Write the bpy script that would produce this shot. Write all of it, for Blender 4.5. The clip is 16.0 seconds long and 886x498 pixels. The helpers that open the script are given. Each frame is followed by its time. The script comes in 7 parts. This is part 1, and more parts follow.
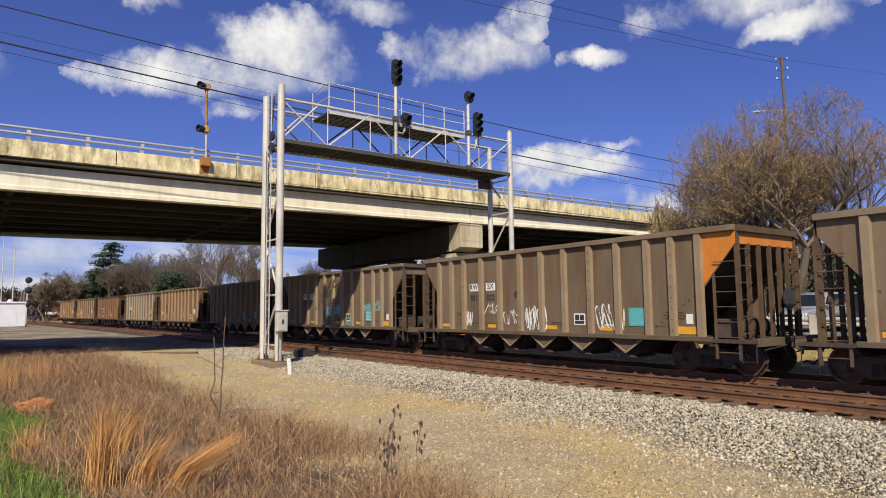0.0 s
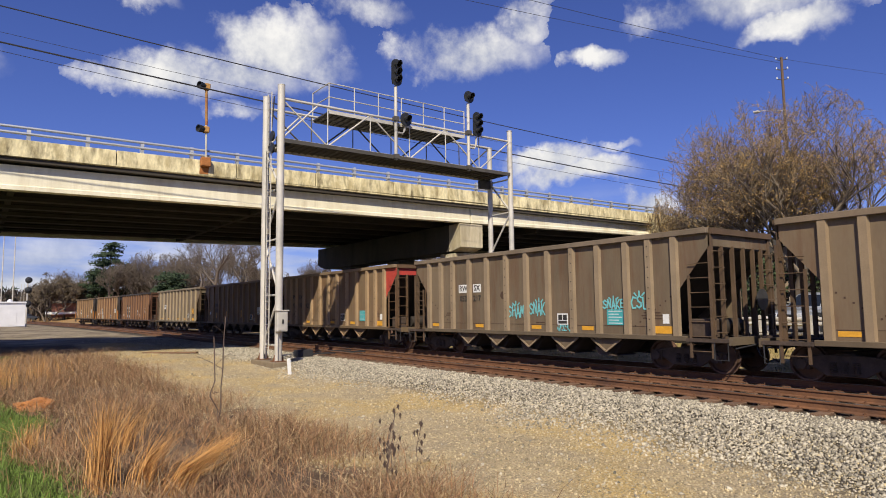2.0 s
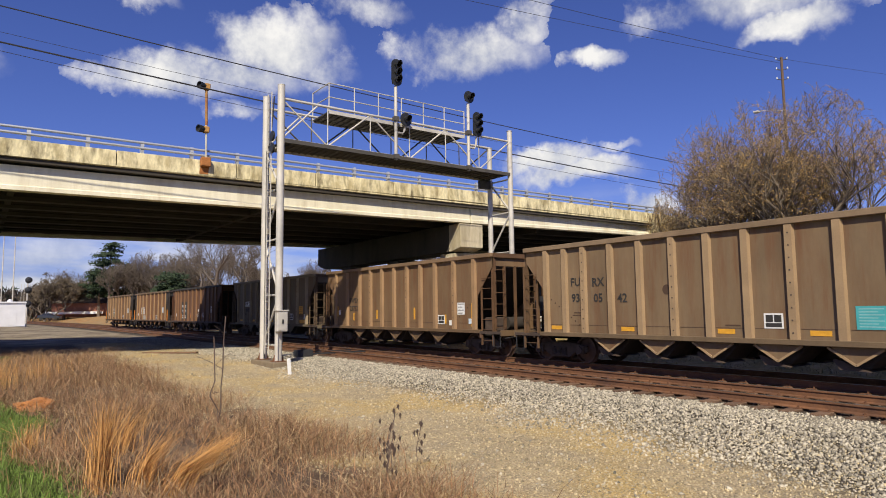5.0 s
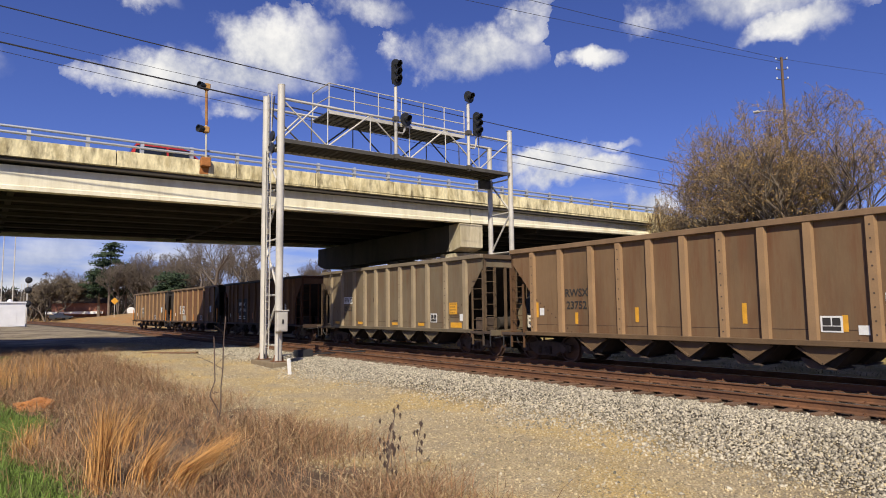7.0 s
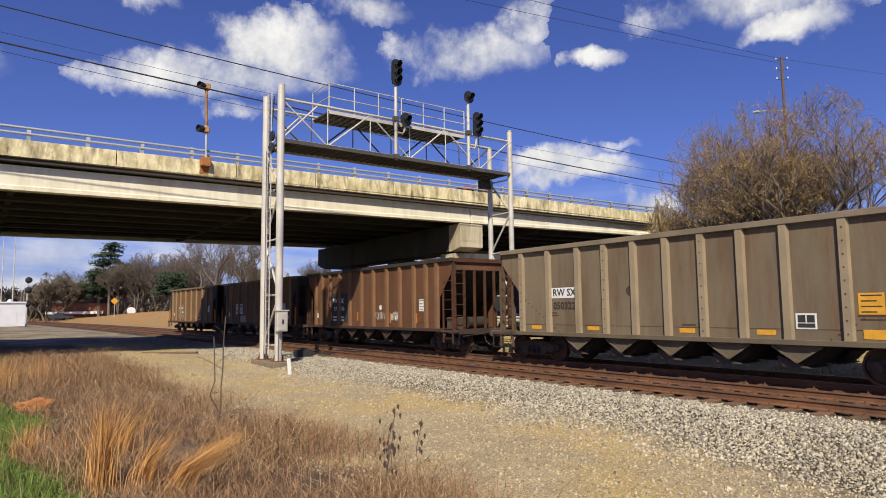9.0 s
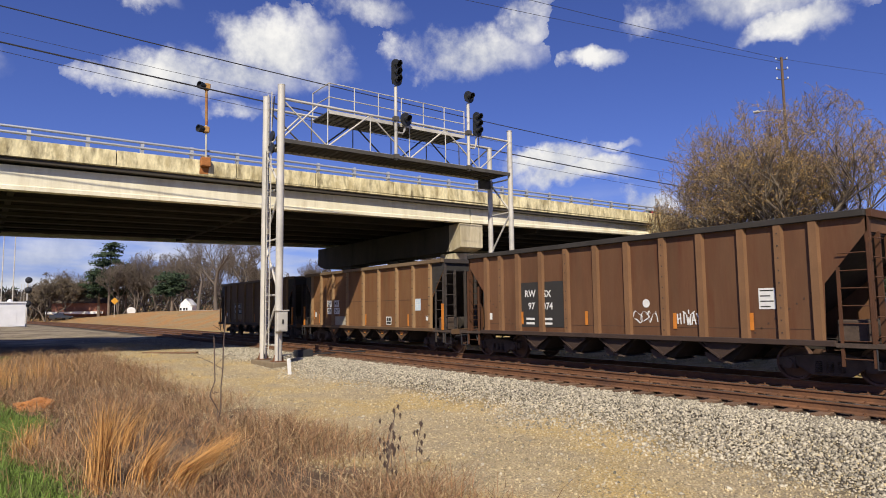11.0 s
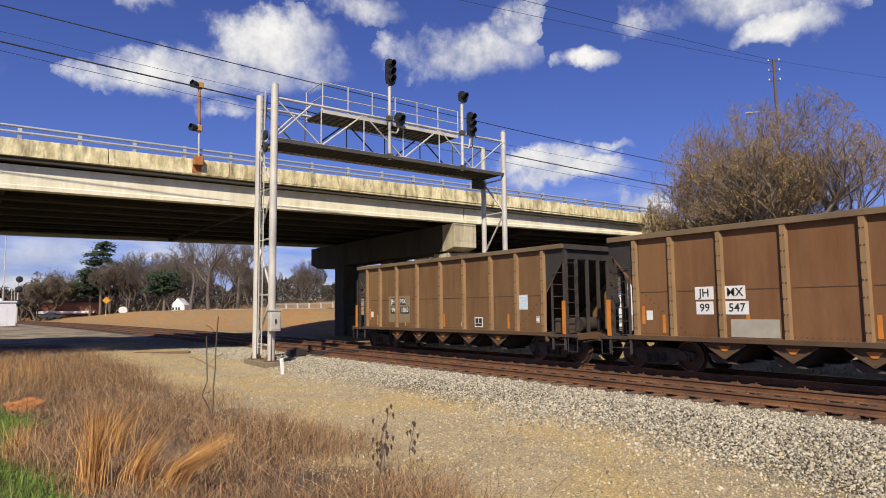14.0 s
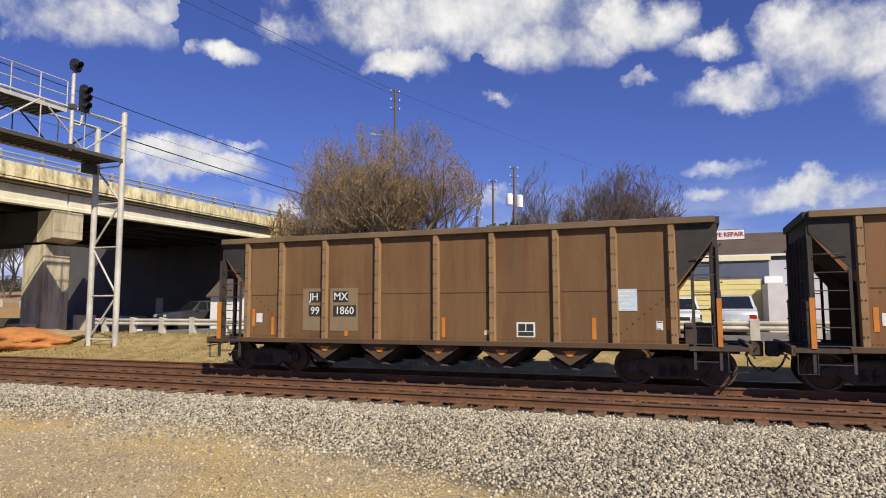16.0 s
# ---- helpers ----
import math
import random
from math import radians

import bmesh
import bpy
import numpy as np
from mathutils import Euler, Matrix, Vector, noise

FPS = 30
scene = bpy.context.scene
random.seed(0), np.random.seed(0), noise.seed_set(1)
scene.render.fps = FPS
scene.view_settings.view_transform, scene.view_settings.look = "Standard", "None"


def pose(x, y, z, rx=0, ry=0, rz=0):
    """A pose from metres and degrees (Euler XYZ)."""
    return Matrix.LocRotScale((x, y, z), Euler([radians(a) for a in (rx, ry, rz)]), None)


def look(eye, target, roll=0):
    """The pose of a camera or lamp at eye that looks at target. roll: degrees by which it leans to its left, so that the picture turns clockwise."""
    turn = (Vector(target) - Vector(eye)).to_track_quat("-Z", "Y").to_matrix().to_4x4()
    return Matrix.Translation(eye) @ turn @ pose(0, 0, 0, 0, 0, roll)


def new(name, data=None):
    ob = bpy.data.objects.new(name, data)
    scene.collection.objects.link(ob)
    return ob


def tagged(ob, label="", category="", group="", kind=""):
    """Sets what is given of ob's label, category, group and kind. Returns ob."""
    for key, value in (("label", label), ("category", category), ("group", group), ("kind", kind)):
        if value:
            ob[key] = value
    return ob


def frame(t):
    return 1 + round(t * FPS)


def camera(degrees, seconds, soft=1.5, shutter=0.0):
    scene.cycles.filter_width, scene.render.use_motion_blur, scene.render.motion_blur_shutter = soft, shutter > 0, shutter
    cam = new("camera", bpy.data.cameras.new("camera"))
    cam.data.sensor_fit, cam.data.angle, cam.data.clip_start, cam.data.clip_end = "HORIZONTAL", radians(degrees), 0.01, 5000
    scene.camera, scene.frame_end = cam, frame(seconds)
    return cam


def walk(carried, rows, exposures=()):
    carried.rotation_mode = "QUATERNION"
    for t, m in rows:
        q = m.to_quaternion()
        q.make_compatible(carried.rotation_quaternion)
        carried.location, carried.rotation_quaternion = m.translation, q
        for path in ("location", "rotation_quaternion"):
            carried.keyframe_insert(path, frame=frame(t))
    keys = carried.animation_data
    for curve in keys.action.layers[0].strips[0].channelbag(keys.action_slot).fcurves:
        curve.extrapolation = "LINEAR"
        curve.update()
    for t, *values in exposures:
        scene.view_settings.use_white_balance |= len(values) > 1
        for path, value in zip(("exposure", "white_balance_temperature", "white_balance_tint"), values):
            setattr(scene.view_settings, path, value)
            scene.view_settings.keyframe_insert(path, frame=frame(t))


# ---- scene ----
# The track runs along Y (away from the camera), rail heads at z = 0.
cam = camera(69.2, 16.0, soft=1.0)
CAM_Z = 1.8


def cam_pose(yaw, pitch, roll):
    return pose(0, 0, CAM_Z, 90 + pitch, roll, yaw)


CAM_ROWS = [(0.0, -36.0, 5.3, 0.66), (13.6, -36.0, 5.3, 0.66), (13.8, -36.1, 5.3, 0.64), (14.0, -36.59, 5.28, 0.59),
            (14.5, -44.20, 5.23, 0.46), (15.0, -53.05, 5.21, 0.44), (15.5, -60.78, 5.28, 0.30), (16.0, -69.07, 5.28, 0.16)]
walk(cam, [(t, cam_pose(a, b, c)) for t, a, b, c in CAM_ROWS])

# ---- light ----
SUN_DIR = Vector((0.90, 1.0, -1.22)).normalized()      # the way the light travels
SUN_ELEV = math.asin(-SUN_DIR.z)
SUN_AZ = math.atan2(-SUN_DIR.x, -SUN_DIR.y)            # from +Y towards +X
scene.view_settings.exposure = 0.15


def view_dir(px, py, yaw=-36.0):
    """Unit direction seen from the camera at that turn, for a cloud or a wire at that spot of the view."""
    half = math.tan(radians(69.2) / 2)
    v = Vector(((2 * px / 1568 - 1) * half, (882 - 2 * py) / 1568 * half, -1))
    return (cam_pose(yaw, 5.3, 0.66 if yaw > -50 else 0.16).to_3x3() @ v).normalized()


def make_world():
    w = bpy.data.worlds.new("sky")
    scene.world = w
    w.use_nodes = True
    nt = w.node_tree
    nt.nodes.clear()
    N = nt.nodes.new
    L = nt.links.new
    sky = N("ShaderNodeTexSky")
    sky.sky_type = "NISHITA"
    sky.sun_disc = False
    sky.sun_elevation = SUN_ELEV
    sky.sun_rotation = SUN_AZ
    sky.altitude = 200
    sky.air_density = 1.0
    sky.dust_density = 0.4
    sky.ozone_density = 3.0
    tc = N("ShaderNodeTexCoord")
    # wobble the direction, so that the cloud outlines are ragged
    nz = N("ShaderNodeTexNoise")
    nz.inputs["Scale"].default_value = 9.0
    nz.inputs["Detail"].default_value = 9.0
    nz.inputs["Roughness"].default_value = 0.62
    L(tc.outputs["Generated"], nz.inputs["Vector"])
    sub = N("ShaderNodeVectorMath")
    sub.operation = "SUBTRACT"
    sub.inputs[1].default_value = (0.5, 0.5, 0.5)
    L(nz.outputs["Color"], sub.inputs[0])
    scl = N("ShaderNodeVectorMath")
    scl.operation = "SCALE"
    scl.inputs["Scale"].default_value = 0.115
    L(sub.outputs[0], scl.inputs[0])
    add = N("ShaderNodeVectorMath")
    L(tc.outputs["Generated"], add.inputs[0])
    L(scl.outputs[0], add.inputs[1])

    def math_node(op, a, b=None, clamp=False):
        m = N("ShaderNodeMath")
        m.operation = op
        m.use_clamp = clamp
        for i, v in enumerate((a, b)):
            if v is None:
                continue
            if isinstance(v, (int, float)):
                m.inputs[i].default_value = v
            else:
                L(v, m.inputs[i])
        return m.outputs[0]

    total = None
    for yaw, px, py, rx, ry, s in CLOUDS:
        c = view_dir(px, py, yaw)
        right = Vector((c.y, -c.x, 0)).normalized()
        up = right.cross(c).normalized()
        dots = []
        for axis, r in ((right, rx), (up, ry)):
            d = N("ShaderNodeVectorMath")
            d.operation = "DOT_PRODUCT"
            d.inputs[1].default_value = axis / (r / 1137.0)
            L(add.outputs[0], d.inputs[0])
            off = math_node("SUBTRACT", d.outputs["Value"], float(axis.dot(c)) / (r / 1137.0))
            dots.append(math_node("MULTIPLY", off, off))
        r2 = math_node("ADD", dots[0], dots[1])
        fall = math_node("MULTIPLY", math_node("SUBTRACT", 1.0, math_node("MULTIPLY", r2, 1.0), True), s)
        f = N("ShaderNodeVectorMath")
        f.operation = "DOT_PRODUCT"
        f.inputs[1].default_value = c
        L(tc.outputs["Generated"], f.inputs[0])
        front = math_node("GREATER_THAN", f.outputs["Value"], 0.2)
        fall = math_node("MULTIPLY", fall, front)
        total = fall if total is None else math_node("MAXIMUM", total, fall)
    # finer wisps that eat into the cloud masses
    n2 = N("ShaderNodeTexNoise")
    n2.inputs["Scale"].default_value = 9.0
    n2.inputs["Detail"].default_value = 10.0
    n2.inputs["Roughness"].default_value = 0.62
    L(tc.outputs["Generated"], n2.inputs["Vector"])
    eat = math_node("MULTIPLY", math_node("SUBTRACT", n2.outputs["Fac"], 0.5), 2.7)
    dens = math_node("ADD", total, eat)
    dens = math_node("MULTIPLY", dens, math_node("GREATER_THAN", total, 0.001))
    ramp = N("ShaderNodeMapRange")
    ramp.interpolation_type = "SMOOTHSTEP"
    ramp.inputs["From Min"].default_value = 0.06
    ramp.inputs["From Max"].default_value = 1.3
    L(dens, ramp.inputs["Value"])
    # general haze of low cloud near the horizon
    sep = N("ShaderNodeSeparateXYZ")
    L(tc.outputs["Generated"], sep.inputs[0])
    n3 = N("ShaderNodeTexNoise")
    n3.inputs["Scale"].default_value = 5.0
    n3.inputs["Detail"].default_value = 8.0
    mp = N("ShaderNodeMapping")
    mp.inputs["Scale"].default_value = (1, 1, 5)
    L(tc.outputs["Generated"], mp.inputs["Vector"])
    L(mp.outputs[0], n3.inputs["Vector"])
    low = N("ShaderNodeMapRange")
    low.inputs["From Min"].default_value = 0.19
    low.inputs["From Max"].default_value = 0.04
    L(sep.outputs["Z"], low.inputs["Value"])
    lowc = N("ShaderNodeMapRange")
    lowc.interpolation_type = "SMOOTHSTEP"
    lowc.inputs["From Min"].default_value = 0.38
    lowc.inputs["From Max"].default_value = 0.6
    L(n3.outputs["Fac"], lowc.inputs["Value"])
    haze = math_node("MULTIPLY", math_node("MULTIPLY", low.outputs[0], lowc.outputs[0]), 0.8)
    mask = math_node("MAXIMUM", ramp.outputs[0], haze)
    # cloud shade: grey undersides, white crowns
    shade = N("ShaderNodeMapRange")
    shade.inputs["From Min"].default_value = 0.35
    shade.inputs["From Max"].default_value = 0.62
    shade.inputs["To Min"].default_value = 0.15
    shade.inputs["To Max"].default_value = 1.0
    L(n2.outputs["Fac"], shade.inputs["Value"])
    ccol = N("ShaderNodeMix")
    ccol.data_type = "RGBA"
    ccol.inputs[6].default_value = (0.42, 0.46, 0.56, 1)
    ccol.inputs[7].default_value = (0.98, 0.96, 0.93, 1)
    L(shade.outputs[0], ccol.inputs[0])
    bright = N("ShaderNodeVectorMath")
    bright.operation = "SCALE"
    bright.inputs["Scale"].default_value = CLOUD_GAIN
    L(ccol.outputs[2], bright.inputs[0])
    hue = N("ShaderNodeMix")
    hue.data_type = "RGBA"
    hue.blend_type = "MULTIPLY"
    hue.inputs[0].default_value = 1.0
    hue.inputs[7].default_value = SKY_TINT
    L(sky.outputs[0], hue.inputs[6])
    mix = N("ShaderNodeMix")
    mix.data_type = "RGBA"
    L(mask, mix.inputs[0])
    L(hue.outputs[2], mix.inputs[6])
    L(bright.outputs[0], mix.inputs[7])
    bg = N("ShaderNodeBackground")
    bg.inputs["Strength"].default_value = SKY_STRENGTH
    L(mix.outputs[2], bg.inputs["Color"])
    out = N("ShaderNodeOutputWorld")
    L(bg.outputs[0], out.inputs["Surface"])


SKY_TINT = (0.80, 0.86, 1.62, 1)
CLOUD_GAIN = 15.5
SKY_STRENGTH = 0.056
# cloud masses: spot in the opening view, half width, half height, weight
A0, A1 = -36.0, -69.07
CLOUDS = [(A0, 490, 80, 120, 62, 1.2), (A0, 300, 145, 135, 48, 1.1), (A0, 420, 130, 140, 45, 1.1), (A0, 570, 125, 75, 38, 0.8),
          (A0, 830, 95, 150, 55, 1.05), (A0, 930, 40, 60, 45, 0.85), (A0, 740, 95, 60, 40, 0.7), (A0, 1060, 102, 58, 22, 1.0),
          (A0, 660, 15, 90, 36, 0.75), (A0, 960, 278, 110, 34, 1.3), (A0, 1020, 308, 140, 38, 1.3), (A0, 1150, 352, 75, 34, 1.2),
          (A0, 265, 5, 55, 22, 0.7), (A0, 430, 205, 60, 22, 0.7), (A0, 1090, 258, 45, 12, 0.6),
          (A1, 830, 25, 340, 85, 1.35), (A1, 600, 45, 125, 42, 1.0), (A1, 980, 85, 150, 52, 1.15), (A1, 710, 118, 80, 36, 1.2), (A1, 1120, 40, 110, 60, 1.2),
          (A1, 1290, 158, 92, 40, 1.1), (A1, 1250, 78, 52, 28, 1.0), (A1, 1490, 70, 130, 85, 1.15), (A1, 1440, 336, 115, 30, 1.2),
          (A1, 1255, 345, 50, 18, 0.9), (A1, 1270, 300, 70, 16, 0.6), (A1, 895, 175, 38, 12, 0.75), (A1, 1135, 150, 28, 14, 0.7),
          (A1, 870, 350, 60, 24, 0.7), (A1, 1800, 120, 200, 90, 1.0), (A1, 2100, 260, 250, 80, 1.0), (A0, -260, 60, 180, 70, 1.0), (A0, -600, 150, 250, 90, 1.0)]
make_world()
sun = new("sun", bpy.data.lights.new("sun", "SUN"))
sun.data.energy = 5.0
sun.data.angle = radians(0.5)
sun.data.color = (1.0, 0.90, 0.72)
sun.matrix_world = look((0, 0, 60), Vector((0, 0, 60)) + SUN_DIR)


# ---- mesh helpers ----
class Geo:
    """Collects vertices and faces, and turns them into one mesh."""

    def __init__(self):
        self.v, self.f = [], []

    def add(self, verts, faces):
        n = len(self.v)
        self.v.extend([tuple(p) for p in verts])
        self.f.extend([tuple(i + n for i in q) for q in faces])
        return self

    def box(self, x0, x1, y0, y1, z0, z1):
        p = [(x0, y0, z0), (x1, y0, z0), (x1, y1, z0), (x0, y1, z0), (x0, y0, z1), (x1, y0, z1), (x1, y1, z1), (x0, y1, z1)]
        return self.add(p, [(0, 3, 2, 1), (4, 5, 6, 7), (0, 1, 5, 4), (1, 2, 6, 5), (2, 3, 7, 6), (3, 0, 4, 7)])

    def obox(self, m, sx, sy, sz):
        """A box of these sizes round the origin of pose m."""
        c = [(-1, -1, -1), (1, -1, -1), (1, 1, -1), (-1, 1, -1), (-1, -1, 1), (1, -1, 1), (1, 1, 1), (-1, 1, 1)]
        p = [m @ Vector((a * sx / 2, b * sy / 2, d * sz / 2)) for a, b, d in c]
        return self.add(p, [(0, 3, 2, 1), (4, 5, 6, 7), (0, 1, 5, 4), (1, 2, 6, 5), (2, 3, 7, 6), (3, 0, 4, 7)])

    def beam(self, a, b, w, h=None, up=(0, 0, 1)):
        a, b = Vector(a), Vector(b)
        d = (b - a).normalized()
        s = d.cross(Vector(up))
        if s.length < 1e-4:
            s = d.cross(Vector((1, 0, 0)))
        s.normalize()
        u = s.cross(d)
        h = h or w
        p = [q + s * i * w / 2 + u * j * h / 2 for q in (a, b) for i, j in ((-1, -1), (1, -1), (1, 1), (-1, 1))]
        return self.add(p, [(0, 1, 2, 3), (7, 6, 5, 4), (0, 4, 5, 1), (1, 5, 6, 2), (2, 6, 7, 3), (3, 7, 4, 0)])

    def tube(self, a, b, r, n=10, r2=None, caps=True):
        a, b = Vector(a), Vector(b)
        d = (b - a).normalized()
        s = d.cross(Vector((0, 0, 1)))
        if s.length < 1e-4:
            s = Vector((1, 0, 0))
        s.normalize()
        u = s.cross(d)
        r2 = r if r2 is None else r2
        p = []
        for q, rr in ((a, r), (b, r2)):
            for i in range(n):
                t = 2 * math.pi * i / n
                p.append(q + (s * math.cos(t) + u * math.sin(t)) * rr)
        f = [(i, i + n, (i + 1) % n + n, (i + 1) % n) for i in range(n)]
        if caps:
            f += [tuple(range(n)), tuple(range(2 * n - 1, n - 1, -1))]
        return self.add(p, f)

    def path(self, pts, r, n=6):
        """One unbroken tube through the points."""
        pts = [Vector(p) for p in pts]
        rings = []
        for i, p in enumerate(pts):
            d = (pts[min(i + 1, len(pts) - 1)] - pts[max(i - 1, 0)]).normalized()
            s = d.cross(Vector((0.13, 0.31, 1)) if abs(d.z) < 0.9 else Vector((1, 0.2, 0))).normalized()
            u = s.cross(d)
            rings += [p + (s * math.cos(2 * math.pi * k / n) + u * math.sin(2 * math.pi * k / n)) * r for k in range(n)]
        f = []
        for i in range(len(pts) - 1):
            f += [(i * n + k, i * n + (k + 1) % n, (i + 1) * n + (k + 1) % n, (i + 1) * n + k) for k in range(n)]
        f += [tuple(range(n)), tuple(range(len(rings) - 1, len(rings) - n - 1, -1))]
        return self.add(rings, f)

    def prism(self, poly, axis, a, b):
        """A flat outline swept along axis 0, 1 or 2 from a to b."""
        def put(q, t):
            return [(t, q[0], q[1]), (q[0], t, q[1]), (q[0], q[1], t)][axis]
        n = len(poly)
        p = [put(q, a) for q in poly] + [put(q, b) for q in poly]
        f = [tuple(range(n)), tuple(range(2 * n - 1, n - 1, -1))]
        f += [(i, i + n, (i + 1) % n + n, (i + 1) % n) for i in range(n)]
        return self.add(p, f)

    def ring(self, c, axis, prof, n=16):
        """A turned shape: prof is (radius, offset along axis)."""
        c, ax = Vector(c), Vector(axis).normalized()
        s = ax.cross(Vector((0, 0, 1)))
        if s.length < 1e-4:
            s = Vector((1, 0, 0))
        s.normalize()
        u = ax.cross(s)
        p, k = [], len(prof)
        for i in range(n):
            t = 2 * math.pi * i / n
            for r, o in prof:
                p.append(c + ax * o + (s * math.cos(t) + u * math.sin(t)) * r)
        f = []
        for i in range(n):
            j = (i + 1) % n
            for q in range(k - 1):
                f.append((i * k + q, j * k + q, j * k + q + 1, i * k + q + 1))
        f.append(tuple(i * k for i in range(n))[::-1])
        f.append(tuple(i * k + k - 1 for i in range(n)))
        return self.add(p, f)

    def mesh(self, name, mat=None, smooth=False, bevel=0.0):
        me = bpy.data.meshes.new(name)
        me.from_pydata(self.v, [], self.f)
        bm = bmesh.new()
        bm.from_mesh(me)
        bmesh.ops.recalc_face_normals(bm, faces=bm.faces)
        if bevel:
            bmesh.ops.bevel(bm, geom=bm.edges[:], offset=bevel, segments=1, affect="EDGES", clamp_overlap=True)
        bm.to_mesh(me)
        bm.free()
        if mat:
            me.materials.append(mat)
        if smooth:
            me.polygons.foreach_set("use_smooth", [True] * len(me.polygons))
            me.set_sharp_from_angle(angle=radians(40))
        return me


def part(name, geo, mat=None, parent=None, label="", smooth=False, bevel=0.0):
    me = geo if isinstance(geo, bpy.types.Mesh) else geo.mesh(name, mat, smooth, bevel)
    ob = new(name, me)
    if parent is not None:
        ob.parent = parent
    if label:
        ob["label"] = label
    return ob


def thing(name, label, category, m=None, group="", kind=""):
    ob = new(name)
    ob.empty_display_size = 0.2
    if m is not None:
        ob.matrix_basis = m
    return tagged(ob, label, category, group, kind)


# ---- materials ----
def mat(name, base, rough=0.6, metal=0.0, var=0.12, scale=2.0, fine=0.05, fscale=40.0, bump=0.0, stain=None, stain_amt=0.35,
        stain_scale=0.7, stretch=(1, 1, 1), island=0.0, objrand=0.0, spec=0.5, coords="Object", streak=None, streak_amt=0.5, streak_scale=3.0, streak_stretch=(1, 1, 0.1)):
    m = bpy.data.materials.new(name)
    m.use_nodes = True
    nt = m.node_tree
    N, L = nt.nodes.new, nt.links.new
    b = nt.nodes["Principled BSDF"]
    tc = N("ShaderNodeTexCoord")
    mp = N("ShaderNodeMapping")
    mp.inputs["Scale"].default_value = stretch
    L(tc.outputs[coords], mp.inputs["Vector"])

    def noise_tex(sc, detail=6.0):
        n = N("ShaderNodeTexNoise")
        n.inputs["Scale"].default_value = sc
        n.inputs["Detail"].default_value = detail
        n.inputs["Roughness"].default_value = 0.6
        L(mp.outputs[0], n.inputs["Vector"])
        return n.outputs["Fac"]

    def span(x, a0, a1, b0, b1):
        r = N("ShaderNodeMapRange")
        for k, v in zip(("From Min", "From Max", "To Min", "To Max"), (a0, a1, b0, b1)):
            r.inputs[k].default_value = v
        L(x, r.inputs["Value"])
        return r.outputs[0]

    def times(x, y):
        q = N("ShaderNodeMath")
        q.operation = "MULTIPLY"
        L(x, q.inputs[0])
        L(y, q.inputs[1])
        return q.outputs[0]

    k = times(span(noise_tex(scale), 0.3, 0.7, 1 - var, 1 + var), span(noise_tex(fscale), 0.3, 0.7, 1 - fine, 1 + fine))
    if island:
        g = N("ShaderNodeNewGeometry")
        k = times(k, span(g.outputs["Random Per Island"], 0, 1, 1 - island, 1 + island))
    if objrand:
        o = N("ShaderNodeObjectInfo")
        k = times(k, span(o.outputs["Random"], 0, 1, 1 - objrand, 1 + objrand))
    col = N("ShaderNodeVectorMath")
    col.operation = "SCALE"
    col.inputs[0].default_value = base
    L(k, col.inputs["Scale"])
    res = col.outputs[0]
    if stain:
        mx = N("ShaderNodeMix")
        mx.data_type = "RGBA"
        mx.inputs[7].default_value = (*stain, 1)
        L(span(noise_tex(stain_scale, 8.0), 0.5 - 0.12 * stain_amt, 0.78 - 0.2 * stain_amt, 0, 0.9), mx.inputs[0])
        L(res, mx.inputs[6])
        res = mx.outputs[2]
    if streak:
        # long runs of rust or dirt, broken up by a coarser patchiness
        sm = N("ShaderNodeMapping")
        sm.inputs["Scale"].default_value = streak_stretch
        L(tc.outputs[coords], sm.inputs["Vector"])
        sn = N("ShaderNodeTexNoise")
        sn.inputs["Scale"].default_value = streak_scale
        sn.inputs["Detail"].default_value = 7.0
        sn.inputs["Roughness"].default_value = 0.65
        L(sm.outputs[0], sn.inputs["Vector"])
        mx = N("ShaderNodeMix")
        mx.data_type = "RGBA"
        mx.inputs[7].default_value = (*streak, 1)
        L(times(span(sn.outputs["Fac"], 0.42, 0.72, 0, streak_amt * 1.6), span(noise_tex(stain_scale * 1.7), 0.35, 0.6, 0.15, 1.0)), mx.inputs[0])
        L(res, mx.inputs[6])
        res = mx.outputs[2]
    L(res, b.inputs["Base Color"])
    b.inputs["Roughness"].default_value = rough
    b.inputs["Metallic"].default_value = metal
    b.inputs["Specular IOR Level"].default_value = spec
    if bump:
        bp = N("ShaderNodeBump")
        bp.inputs["Strength"].default_value = min(1.0, bump * 10)
        bp.inputs["Distance"].default_value = 0.02 + bump * 0.1
        L(noise_tex(fscale, 4.0), bp.inputs["Height"])
        L(bp.outputs[0], b.inputs["Normal"])
    return m


def glow(name, colour, strength):
    m = bpy.data.materials.new(name)
    m.use_nodes = True
    b = m.node_tree.nodes["Principled BSDF"]
    b.inputs["Base Color"].default_value = (*colour, 1)
    b.inputs["Emission Color"].default_value = (*colour, 1)
    b.inputs["Emission Strength"].default_value = strength
    return m


def glass(name, tint, rough=0.05):
    m = bpy.data.materials.new(name)
    m.use_nodes = True
    b = m.node_tree.nodes["Principled BSDF"]
    b.inputs["Base Color"].default_value = (*tint, 1)
    b.inputs["Roughness"].default_value = rough
    b.inputs["Metallic"].default_value = 0.0
    b.inputs["Specular IOR Level"].default_value = 0.8
    return m


